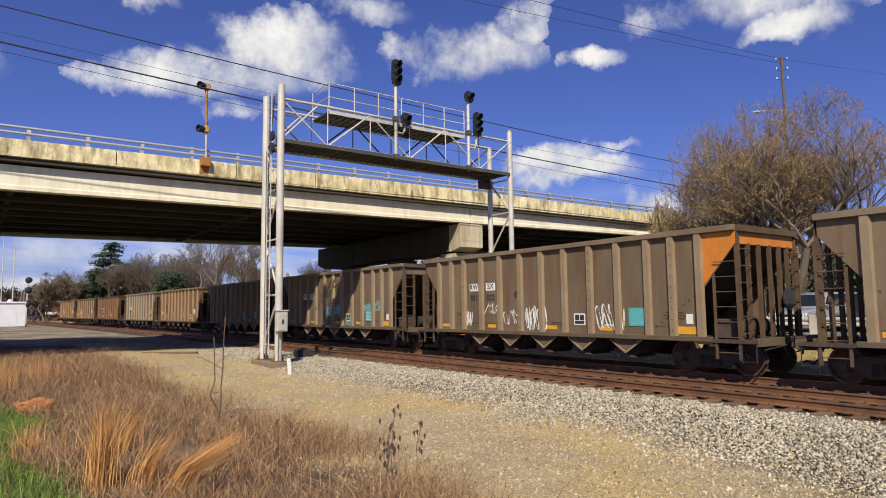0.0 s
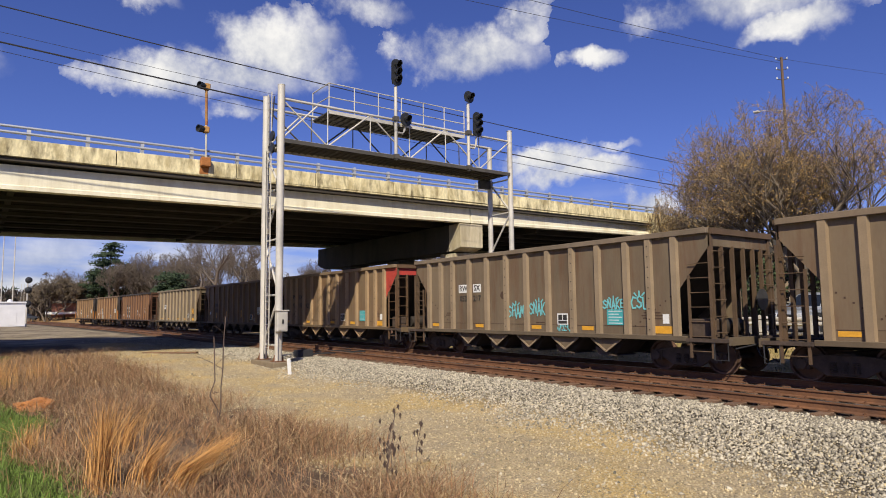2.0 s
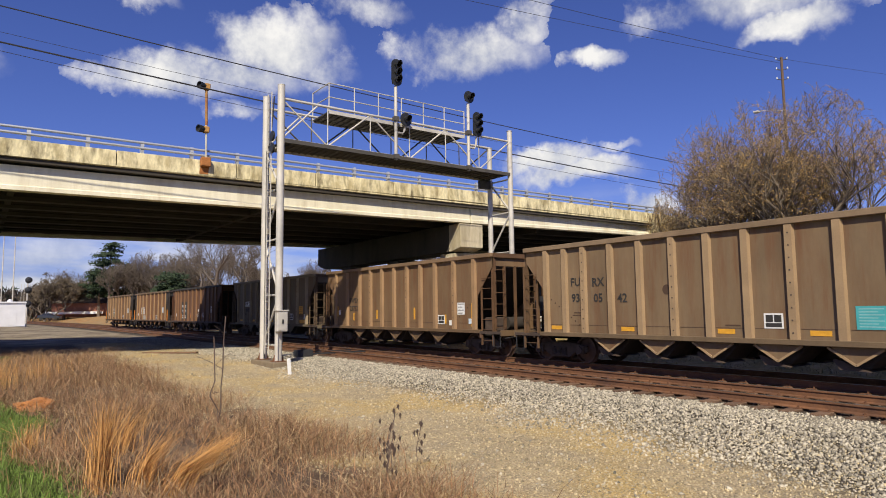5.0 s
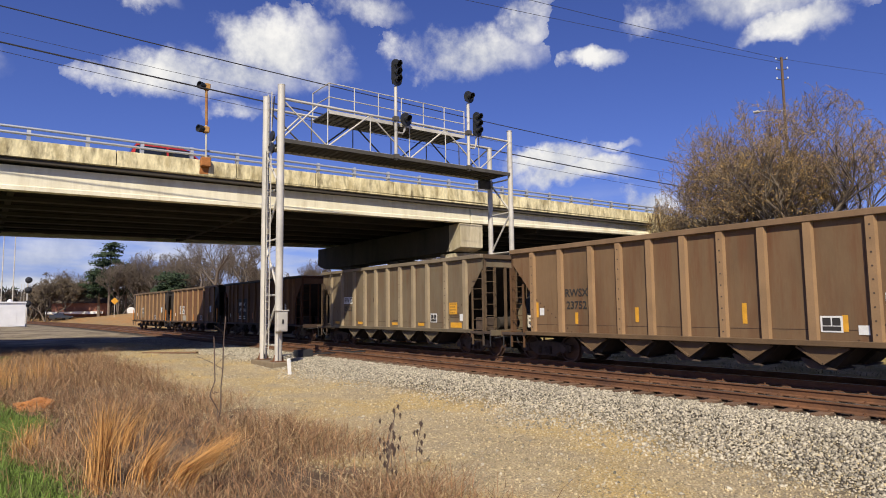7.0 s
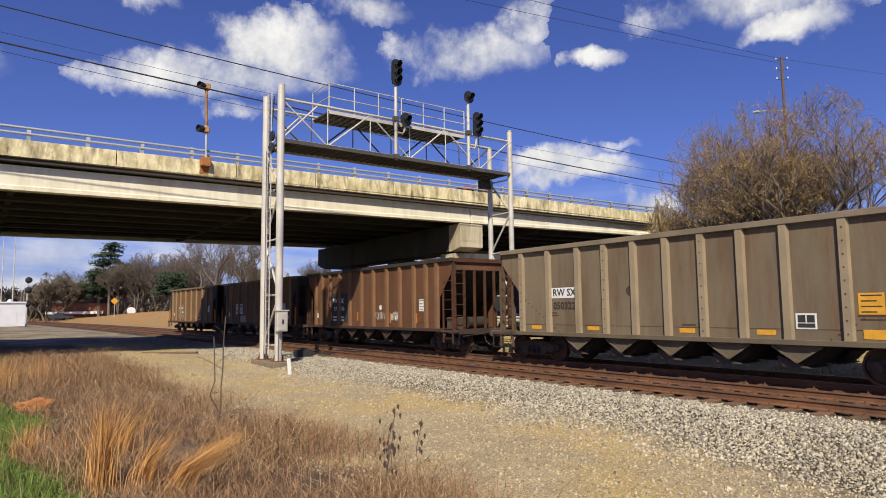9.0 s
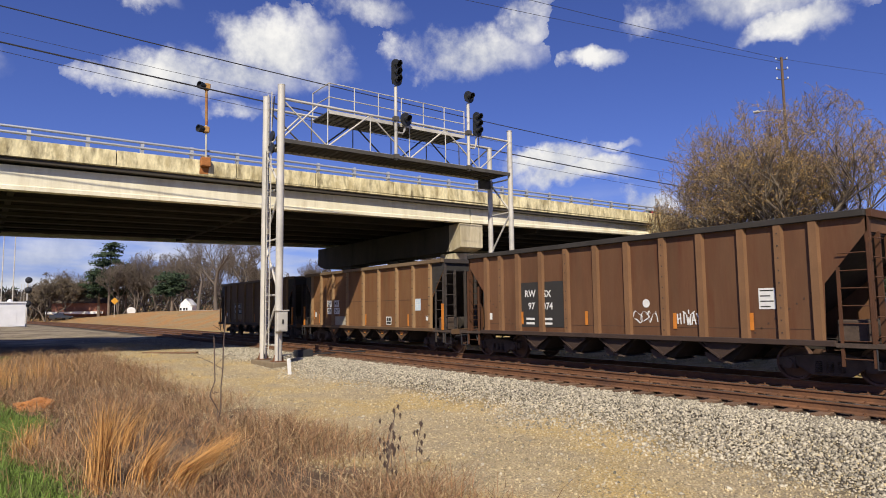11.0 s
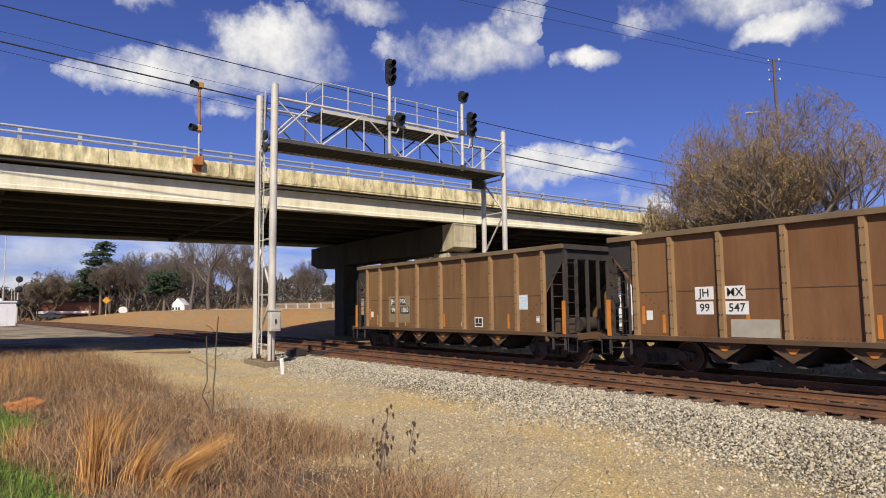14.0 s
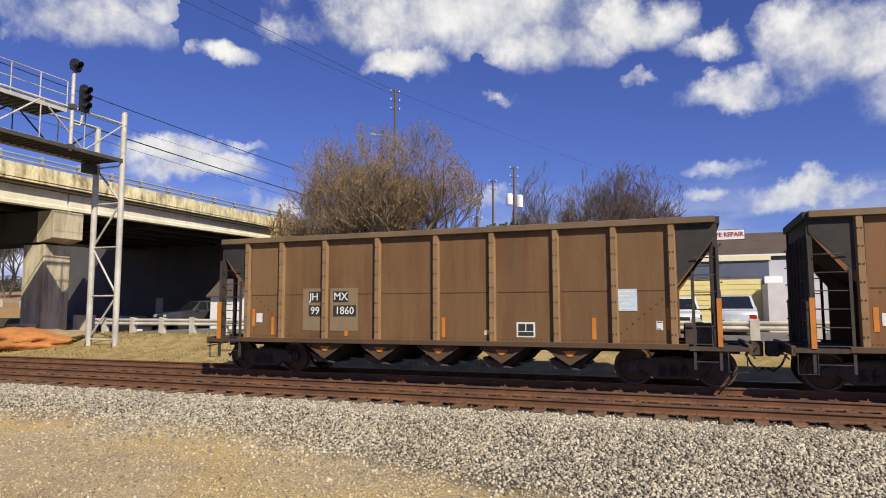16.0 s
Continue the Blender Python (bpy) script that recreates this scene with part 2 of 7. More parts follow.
M = dict(
    steel_grey=mat("galvanised_steel", (0.58, 0.55, 0.49), 0.55, 0.1, 0.10, 1.5, 0.06, 30, stain=(0.33, 0.32, 0.30), stain_amt=0.3),
    dark_steel=mat("dark_steel", (0.035, 0.035, 0.038), 0.6, 0.2, 0.3, 3, 0.1, 30),
    black=mat("black_paint", (0.02, 0.021, 0.023), 0.5, 0, 0.3, 3, 0.1, 30),
    rust=mat("rusty_steel", (0.17, 0.078, 0.036), 0.85, 0.1, 0.28, 2.5, 0.15, 30, stain=(0.09, 0.045, 0.03)),
    rail=mat("rail_head_worn", (0.30, 0.27, 0.25), 0.35, 0.8, 0.2, 1.5, 0.1, 20),
    tie=mat("weathered_tie", (0.15, 0.088, 0.052), 0.9, 0, 0.35, 2.0, 0.2, 25, bump=0.05, stretch=(1, 6, 6), objrand=0.25),
    concrete=mat("weathered_concrete", (0.80, 0.71, 0.44), 0.9, 0, 0.10, 0.9, 0.14, 9, bump=0.03, stain=(0.42, 0.34, 0.17), stain_amt=0.45, stain_scale=2.4, stretch=(1, 1, 0.5),
                 streak=(0.11, 0.085, 0.045), streak_amt=0.75, streak_scale=3.2, streak_stretch=(1, 1, 0.22)),
    girder=mat("cream_girder_paint", (0.82, 0.77, 0.60), 0.75, 0, 0.06, 0.5, 0.03, 15, stain=(0.66, 0.60, 0.43), stain_amt=0.2, streak=(0.40, 0.32, 0.18), streak_amt=0.3, streak_scale=2.5),
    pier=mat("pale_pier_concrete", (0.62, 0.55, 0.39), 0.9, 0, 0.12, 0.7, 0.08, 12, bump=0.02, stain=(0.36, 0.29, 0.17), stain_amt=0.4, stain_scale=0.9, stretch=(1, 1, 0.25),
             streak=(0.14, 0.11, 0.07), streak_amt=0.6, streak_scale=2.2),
    # dark copy of the pier concrete, standing for shade under the deck
    pier_shaded=mat("shaded_pier_concrete", (0.10, 0.088, 0.068), 0.95, 0, 0.2, 0.7, 0.1, 12, bump=0.02, stain=(0.05, 0.045, 0.036), stain_amt=0.6, stretch=(1, 1, 0.25)),
    # soffit and inner girders near black: the shade under the deck is coloured in
    under=mat("shade_dark_concrete", (0.050, 0.042, 0.034), 0.95, 0, 0.2, 0.6, 0.08, 12),
    wood=mat("weathered_pole", (0.13, 0.085, 0.06), 0.9, 0, 0.25, 2, 0.15, 30, stretch=(6, 6, 0.5)),
    bark=mat("bark", (0.17, 0.13, 0.10), 0.95, 0, 0.25, 2, 0.2, 20),
    white=mat("white_paint", (0.78, 0.78, 0.76), 0.6, 0, 0.06, 2, 0.03, 30),
    wire=mat("wire", (0.03, 0.03, 0.035), 0.7, 0, 0.05, 2),
)


# ---- plan ----
R_CURVE, Y_CURVE = 1540.0, 30.0
X_NEAR, X_TRAIN = 13.64, 16.8


def curve(y):
    """How far the tracks have swung to the left at y."""
    d = max(0.0, y - Y_CURVE)
    return -d * d / (2 * R_CURVE)


def smooth(a, b, t):
    t = min(1.0, max(0.0, (t - a) / (b - a)))
    return t * t * (3 - 2 * t)


def lerp(a, b, t):
    return a + (b - a) * t


def ground_z(x, y):
    u = x - curve(y)                       # distance across the tracks
    left = lerp(-0.45, -0.18, smooth(8.3, 11.6, u))
    # the low verge climbs to rail level towards the bridge
    z = lerp(left, -0.14, smooth(20, 36, y) * smooth(12.0, 8.5, u))
    z += smooth(40, 110, y) * smooth(11, 4, u) * 0.25
    # the stones of the track bed lie below the tops of the ties
    z -= 0.045 * smooth(11.0, 12.1, u) * smooth(19.6, 18.9, u)
    # rising ground beyond the tracks
    road = lerp(0.0, 0.78, smooth(19.2, 24.5, u)) * smooth(36, 28, y)
    bank = lerp(0.0, 2.1, smooth(20.5, 30, u)) * smooth(50, 62, y) * lerp(0.35, 1.0, smooth(190, 120, y))
    field = smooth(30, 140, u) * 5.5 * smooth(36, 70, y)
    z += road + bank + field
    z += smooth(60, 110, x) * 2.0 * smooth(36, 20, y)
    if u < 7.5:
        z += 0.08 * noise.noise(Vector((x * 0.5, y * 0.5, 0)))
    return z


def spaced(stops):
    """Coordinates from stops of (value, step up to the next stop)."""
    out = []
    for (a, s), (b, _) in zip(stops, stops[1:]):
        n = max(1, round((b - a) / s))
        out += [a + (b - a) * i / n for i in range(n)]
    return out + [stops[-1][0]]


def ground_material():
    m = bpy.data.materials.new("ground")
    m.use_nodes = True
    nt = m.node_tree
    N, L = nt.nodes.new, nt.links.new
    b = nt.nodes["Principled BSDF"]
    b.inputs["Roughness"].default_value = 0.95
    b.inputs["Specular IOR Level"].default_value = 0.2
    tc = N("ShaderNodeTexCoord")
    sep = N("ShaderNodeSeparateXYZ")
    L(tc.outputs["Object"], sep.inputs[0])

    def noise_tex(sc, det=8.0, rough=0.6):
        n = N("ShaderNodeTexNoise")
        n.inputs["Scale"].default_value = sc
        n.inputs["Detail"].default_value = det
        n.inputs["Roughness"].default_value = rough
        L(tc.outputs["Object"], n.inputs["Vector"])
        return n.outputs["Fac"]

    def op(o, a, c, clamp=False):
        q = N("ShaderNodeMath")
        q.operation = o
        q.use_clamp = clamp
        for i, v in enumerate((a, c)):
            if isinstance(v, (int, float)):
                q.inputs[i].default_value = v
            else:
                L(v, q.inputs[i])
        return q.outputs[0]

    def span(x, a0, a1, b0=0.0, b1=1.0):
        r = N("ShaderNodeMapRange")
        r.interpolation_type = "SMOOTHSTEP"
        for k, v in zip(("From Min", "From Max", "To Min", "To Max"), (a0, a1, b0, b1)):
            r.inputs[k].default_value = v
        L(x, r.inputs["Value"])
        return r.outputs[0]

    def mixc(f, a, c):
        q = N("ShaderNodeMix")
        q.data_type = "RGBA"
        if isinstance(f, (int, float)):
            q.inputs[0].default_value = f
        else:
            L(f, q.inputs[0])
        for i, v in ((6, a), (7, c)):
            if isinstance(v, tuple):
                q.inputs[i].default_value = (*v, 1)
            else:
                L(v, q.inputs[i])
        return q.outputs[2]

    X, Y = sep.outputs["X"], sep.outputs["Y"]
    big, mid, fine = noise_tex(0.35), noise_tex(1.6), noise_tex(30, 4)
    vor = N("ShaderNodeTexVoronoi")
    vor.inputs["Scale"].default_value = 30
    L(tc.outputs["Object"], vor.inputs["Vector"])
    # across the tracks, with the curve taken out
    d = op("MAXIMUM", op("SUBTRACT", Y, Y_CURVE), 0.0)
    U = op("ADD", X, op("MULTIPLY", op("MULTIPLY", d, d), 1 / (2 * R_CURVE)))
    wob = op("MULTIPLY", op("SUBTRACT", big, 0.5), 4.0)
    wob2 = op("MULTIPLY", op("SUBTRACT", mid, 0.5), 1.6)
    Uw = op("ADD", op("ADD", U, wob), wob2)
    sand = mixc(span(mid, 0.35, 0.65), (0.44, 0.345, 0.20), (0.35, 0.28, 0.175))
    sand = mixc(span(big, 0.45, 0.6), sand, (0.47, 0.34, 0.145))
    sand = mixc(span(vor.outputs["Distance"], 0.1, 0.45), (0.48, 0.42, 0.30), sand)
    # near-black cell edges paint in the shaded gaps between stones
    stone = mixc(span(vor.outputs["Distance"], 0.05, 0.5), (0.22, 0.19, 0.145), (0.06, 0.05, 0.038))
    weed = mixc(span(mid, 0.35, 0.65), (0.17, 0.115, 0.075), (0.085, 0.058, 0.042))
    grass = mixc(span(mid, 0.3, 0.7), (0.085, 0.115, 0.025), (0.14, 0.15, 0.05))
    dirt = mixc(span(mid, 0.35, 0.62), (0.42, 0.31, 0.15), (0.27, 0.21, 0.075))
    clay = mixc(span(big, 0.4, 0.6), mixc(span(mid, 0.3, 0.7), (0.33, 0.165, 0.06), (0.40, 0.225, 0.09)), (0.30, 0.215, 0.11))
    asphalt = mixc(span(mid, 0.3, 0.7), (0.15, 0.14, 0.125), (0.20, 0.185, 0.165))
    col = mixc(span(Uw, 4.2, 5.2), weed, sand)
    col = mixc(span(Uw, 1.4, 0.7), col, grass)
    edge = op("SUBTRACT", 9.4, op("MULTIPLY", op("MAXIMUM", op("SUBTRACT", 8.0, Y), 0.0), 0.27))
    col = mixc(span(op("SUBTRACT", op("ADD", U, wob2), edge), -0.4, 0.8), col, stone)
    # track bed, its gaps darkened in the same way
    bed = mixc(span(vor.outputs["Distance"], 0.05, 0.5), (0.17, 0.12, 0.085), (0.07, 0.05, 0.038))
    col = mixc(span(U, 12.6, 13.0), col, bed)
    col = mixc(span(op("ADD", U, wob2), 18.6, 19.6), col, dirt)
    col = mixc(op("MULTIPLY", span(U, 25.4, 25.6), span(Y, 40, 39)), col, asphalt)
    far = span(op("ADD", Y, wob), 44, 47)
    # patchy gravel lot, its tones lowered to deepen the shade by the bridge
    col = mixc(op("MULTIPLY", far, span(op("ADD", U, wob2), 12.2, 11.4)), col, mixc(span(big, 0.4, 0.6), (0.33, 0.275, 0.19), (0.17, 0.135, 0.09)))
    col = mixc(op("MULTIPLY", far, span(op("ADD", U, wob2), 20, 21)), col, clay)
    tint = N("ShaderNodeMix")
    tint.data_type = "RGBA"
    tint.blend_type = "MULTIPLY"
    tint.inputs[0].default_value = 1.0
    L(col, tint.inputs[6])
    sc = N("ShaderNodeCombineColor")
    k = span(fine, 0.3, 0.7, 0.6, 1.35)
    for i in range(3):
        L(k, sc.inputs[i])
    L(sc.outputs[0], tint.inputs[7])
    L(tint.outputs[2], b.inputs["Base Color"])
    bp = N("ShaderNodeBump")
    bp.inputs["Strength"].default_value = 0.7
    bp.inputs["Distance"].default_value = 0.04
    L(fine, bp.inputs["Height"])
    L(bp.outputs[0], b.inputs["Normal"])
    return m


def make_ground():
    xs = spaced([(-1500, 300), (-300, 60), (-60, 10), (-10, 0.5), (14, 1.0), (32, 3), (80, 12), (200, 60), (500, 250), (2000, 1)])
    ys = spaced([(-1500, 300), (-300, 60), (-60, 8), (-12, 0.6), (36, 1.5), (80, 4), (200, 20), (400, 100), (1000, 400), (2600, 1)])
    g = Geo()
    g.v = [(x, y, ground_z(x, y)) for y in ys for x in xs]
    n = len(xs)
    g.f = [(j * n + i, j * n + i + 1, (j + 1) * n + i + 1, (j + 1) * n + i) for j in range(len(ys) - 1) for i in range(n - 1)]
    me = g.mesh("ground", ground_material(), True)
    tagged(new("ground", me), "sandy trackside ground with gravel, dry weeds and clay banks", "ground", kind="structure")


make_ground()


def rail_profile():
    return [(-0.07, -0.17), (0.07, -0.17), (0.07, -0.155), (0.012, -0.135), (0.012, -0.045), (0.036, -0.035), (0.036, -0.008), (0.026, 0.0),
            (-0.026, 0.0), (-0.036, -0.008), (-0.036, -0.035), (-0.012, -0.045), (-0.012, -0.135), (-0.07, -0.155)]


def make_track(x0, name, label):
    tr = thing(name, label, "railway track", kind="structure")
    ys = spaced([(-120, 20), (20, 6), (230, 1)])
    for side in (-1, 1):
        pr = rail_profile()
        k = len(pr)
        g = Geo()
        for y in ys:
            c = x0 + side * 0.755 + curve(y)
            g.v += [(c + a, y, z) for a, z in pr]
        for i in range(len(ys) - 1):
            for j in range(k):
                q = (j + 1) % k
                g.f.append((i * k + j, i * k + q, (i + 1) * k + q, (i + 1) * k + j))
        r = part("rail", g, M["rust"], tr, "rusty steel rail")
        head = Geo()
        for y in ys:
            c = x0 + side * 0.755 + curve(y)
            head.v += [(c - 0.03, y, 0.001), (c + 0.03, y, 0.001), (c + 0.03, y, 0.004), (c - 0.03, y, 0.004)]
        for i in range(len(ys) - 1):
            for j in range(4):
                q = (j + 1) % 4
                head.f.append((i * 4 + j, i * 4 + q, (i + 1) * 4 + q, (i + 1) * 4 + j))
        part("running_surface", head, M["rail"], r, "worn shiny running surface")
    return tr


TRACK_NEAR = make_track(X_NEAR, "railway_track", "empty rusty railway track on wooden ties in ballast")
TRACK_TRAIN = make_track(X_TRAIN, "railway_track", "railway track that the hopper train runs on")


# ---- road bridge ----
YB, YB2 = 29.45, 49.5            # near and far faces of the deck
X_PIER, X_ABUT = 23.8, 44.0


def soffit_z(x):
    if x < X_PIER:
        return 6.60 + 0.012 * max(x, -10)
    return 6.88 + 0.012 * (x - X_PIER)


def make_bridge():
    br = thing("road_bridge", "concrete road overpass with cream girder and stained parapet", "bridge")
    x0, x1 = -78.0, 41.0
    # parapet, in cast lengths with open joints
    joints = [x0, -24.0, -9.2, 4.55, 9.6, 13.6, 18.2, 21.9, 27.5, 34.0, 41.0, 46.0, 51.0]
    for a, b in zip(joints, joints[1:]):
        part("parapet", Geo().prism([(YB, 7.98), (YB + 0.38, 7.98), (YB + 0.38, 8.68), (YB + 0.03, 8.68)], 0, a + 0.02, b - 0.02), M["concrete"], br,
             "stained cast concrete parapet", bevel=0.015)
    part("parapet", Geo().prism([(YB2, 7.92), (YB2 - 0.38, 7.92), (YB2 - 0.38, 8.66), (YB2, 8.66)], 0, x0, x1), M["concrete"], br)
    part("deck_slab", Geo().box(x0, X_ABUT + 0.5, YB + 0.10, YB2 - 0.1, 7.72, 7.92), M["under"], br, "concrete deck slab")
    part("drip_edge", Geo().prism([(YB + 0.02, 7.9), (YB + 0.3, 7.80), (YB + 0.3, 7.975), (YB + 0.02, 7.975)], 0, x0, x1), M["concrete"], br)
    part("road_surface", Geo().box(x0, 118, YB + 0.4, YB2 - 0.4, 7.922, 7.98), mat("bridge_asphalt", (0.06, 0.06, 0.06), 0.9, 0, 0.2, 0.8, 0.1, 30), br, "asphalt road surface")

    def girder(y, a, b, m, name, lab=""):
        g = Geo()
        n = 12
        xs = [a + (b - a) * i / n for i in range(n + 1)]
        for xx in xs:
            s = soffit_z(min(xx, X_PIER - 0.01) if b <= X_PIER + 0.1 else max(xx, X_PIER + 0.01))
            g.v += [(xx, y, 7.72), (xx, y + 0.45, 7.72), (xx, y + 0.45, s), (xx, y, s), (xx, y - 0.05, s), (xx, y - 0.05, s + 0.16), (xx, y, s + 0.2)]
        k = 7
        for i in range(n):
            for j in range(k):
                q = (j + 1) % k
                g.f.append((i * k + j, i * k + q, (i + 1) * k + q, (i + 1) * k + j))
        g.f += [tuple(range(k)), tuple(n * k + j for j in range(k))[::-1]]
        return part(name, g, m, br, lab)

    ny = 8
    for i in range(ny):
        y = YB + 0.42 if i == 0 else YB + 0.62 + (YB2 - YB - 2.2) * i / (ny - 1)
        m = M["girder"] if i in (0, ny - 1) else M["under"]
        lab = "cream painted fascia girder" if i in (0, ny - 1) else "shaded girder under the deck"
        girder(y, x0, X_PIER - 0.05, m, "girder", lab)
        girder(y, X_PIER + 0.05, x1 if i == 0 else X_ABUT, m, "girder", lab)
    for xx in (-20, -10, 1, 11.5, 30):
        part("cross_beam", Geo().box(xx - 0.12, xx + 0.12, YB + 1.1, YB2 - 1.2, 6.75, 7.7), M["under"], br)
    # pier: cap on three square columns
    # cap and columns in two tones: near end as lit, rest as shaded
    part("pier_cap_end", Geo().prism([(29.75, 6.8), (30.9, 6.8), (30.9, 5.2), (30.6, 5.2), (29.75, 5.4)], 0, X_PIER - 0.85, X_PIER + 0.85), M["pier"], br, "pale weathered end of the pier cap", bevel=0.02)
    part("pier_cap", Geo().prism([(30.902, 6.8), (49.2, 6.8), (49.2, 5.45), (48.0, 5.1), (30.902, 5.2)], 0, X_PIER - 0.84, X_PIER + 0.84), M["pier_shaded"], br, "concrete pier cap coloured dark for shade")
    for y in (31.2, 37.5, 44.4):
        part("pier_column", Geo().box(X_PIER - 0.75, X_PIER + 0.75, y - 0.75, y + 0.75, -0.6, 5.11), M["pier" if y < 32 else "pier_shaded"], br, "square concrete pier column", bevel=0.03)
    part("crash_wall", Geo().box(X_PIER - 0.45, X_PIER + 0.45, 31.96, 43.64, -0.5, 1.35), M["pier_shaded"], br, "low wall between the pier columns")
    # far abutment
    # wall colour kept dark, with the shade under the deck in it
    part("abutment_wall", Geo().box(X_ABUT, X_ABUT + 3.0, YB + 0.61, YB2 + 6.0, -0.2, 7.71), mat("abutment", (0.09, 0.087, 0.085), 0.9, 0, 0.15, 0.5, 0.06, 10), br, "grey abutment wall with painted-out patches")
    part("wing_wall", Geo().box(41.0, 52.0, YB + 0.05, YB + 0.6, -0.2, 7.91), M["concrete"], br, "concrete wing wall")
    for y, z, w, h in ((33.2, 2.2, 0.7, 1.6), (36.0, 1.7, 0.5, 0.9), (43.5, 2.0, 0.8, 1.5)):
        part("painted_patch", Geo().box(X_ABUT - 0.02, X_ABUT - 0.004, y - w / 2, y + w / 2, z - h / 2, z + h / 2), mat("patch_paint", (0.45, 0.45, 0.44), 0.8), br, "pale patch of paint over old marks")
    # railing
    px = []
    xx = 1.425 - 2.06 * 14
    while xx < 50:
        px.append(xx)
        xx += 2.06
    for xx in px:
        g = Geo().prism([(YB + 0.10, 8.66), (YB + 0.30, 8.66), (YB + 0.26, 8.95), (YB + 0.22, 9.2), (YB + 0.10, 9.22), (YB + 0.06, 9.0)], 0, xx - 0.07, xx + 0.07)
        part("railing_post", g, M["alu"], br, "cast aluminium railing post")
    for z, y in ((9.17, YB + 0.10), (8.93, YB + 0.08)):
        part("railing_tube", Geo().tube((px[0] - 1, y, z), (50.2, y, z), 0.055, 10), M["alu"], br, "aluminium railing tube", smooth=True)
    # the deck falls gently to the left
    for o in br.children_recursive:
        for v in o.data.vertices:
            v.co.z += 0.0095 * (max(-12.0, min(24.0, v.co.x)) - 14.0) * smooth(7.0, 7.6, v.co.z)
    # rusty drain stains and spalled patches
    for xx in (22.0,):
        part("drain_stain", Geo().box(xx - 0.06, xx + 0.06, YB + 0.52, YB + 0.56, 6.86, 7.6), M["rust"], br, "rust stain below a deck joint")


M["alu"] = mat("railing_aluminium", (0.55, 0.57, 0.60), 0.4, 0.5, 0.08, 2, 0.04, 20)
make_bridge()


M["orange_rust"] = mat("orange_rust_streak", (0.36, 0.14, 0.04), 0.9, 0, 0.25, 5, 0.2, 40)


def make_bridge_beacon():
    """Two rusty amber lamps on a post bracketed to the parapet."""
    x, y = 8.15, YB - 0.12
    b = thing("warning_beacon", "rusty post with two amber warning lamps bolted to the bridge parapet", "beacon")
    part("bracket", Geo().box(x - 0.22, x + 0.22, y - 0.12, YB - 0.002, 8.3, 8.72), M["orange_rust"], b, "rust-red bracket", bevel=0.03)
    part("rust_streak", Geo().prism([(x - 0.2, 8.35), (x + 0.2, 8.35), (x + 0.14, 7.98), (x - 0.24, 7.98)], 1, YB - 0.012, YB - 0.003), M["orange_rust"], b, "rust streak on the parapet")
    part("post", Geo().tube((x + 0.02, y, 8.7), (x - 0.05, y, 12.15), 0.045, 10), M["steel_grey"], b, "leaning grey post", smooth=True)
    part("rusty_sleeve", Geo().tube((x + 0.0, y, 10.2), (x - 0.04, y, 12.0), 0.058, 10), mat("orange_rust", (0.30, 0.12, 0.05), 0.9, 0, 0.3, 6, 0.2, 40, stain=(0.5, 0.32, 0.08)), b, "peeling orange sleeve", smooth=True)
    for z in (12.0, 10.0):
        lamp = part("lamp_housing", Geo().ring((x - 0.12, y, z), (-1, -0.4, 0), [(0.02, -0.05), (0.14, 0.0), (0.16, 0.12), (0.17, 0.3), (0.15, 0.3), (0.13, 0.2)], 14), M["black"], b, "black lamp hood", smooth=True)
        part("lamp_back", Geo().box(x - 0.15, x + 0.12, y - 0.13, y + 0.13, z - 0.14, z + 0.14), mat("faded_amber", (0.42, 0.22, 0.06), 0.7, 0, 0.2, 8), lamp, "faded amber lamp body", bevel=0.03)
    part("lower_arm", Geo().beam((x - 0.3, y, 9.95), (x + 0.02, y, 9.95), 0.04), M["rust"], b)


make_bridge_beacon()


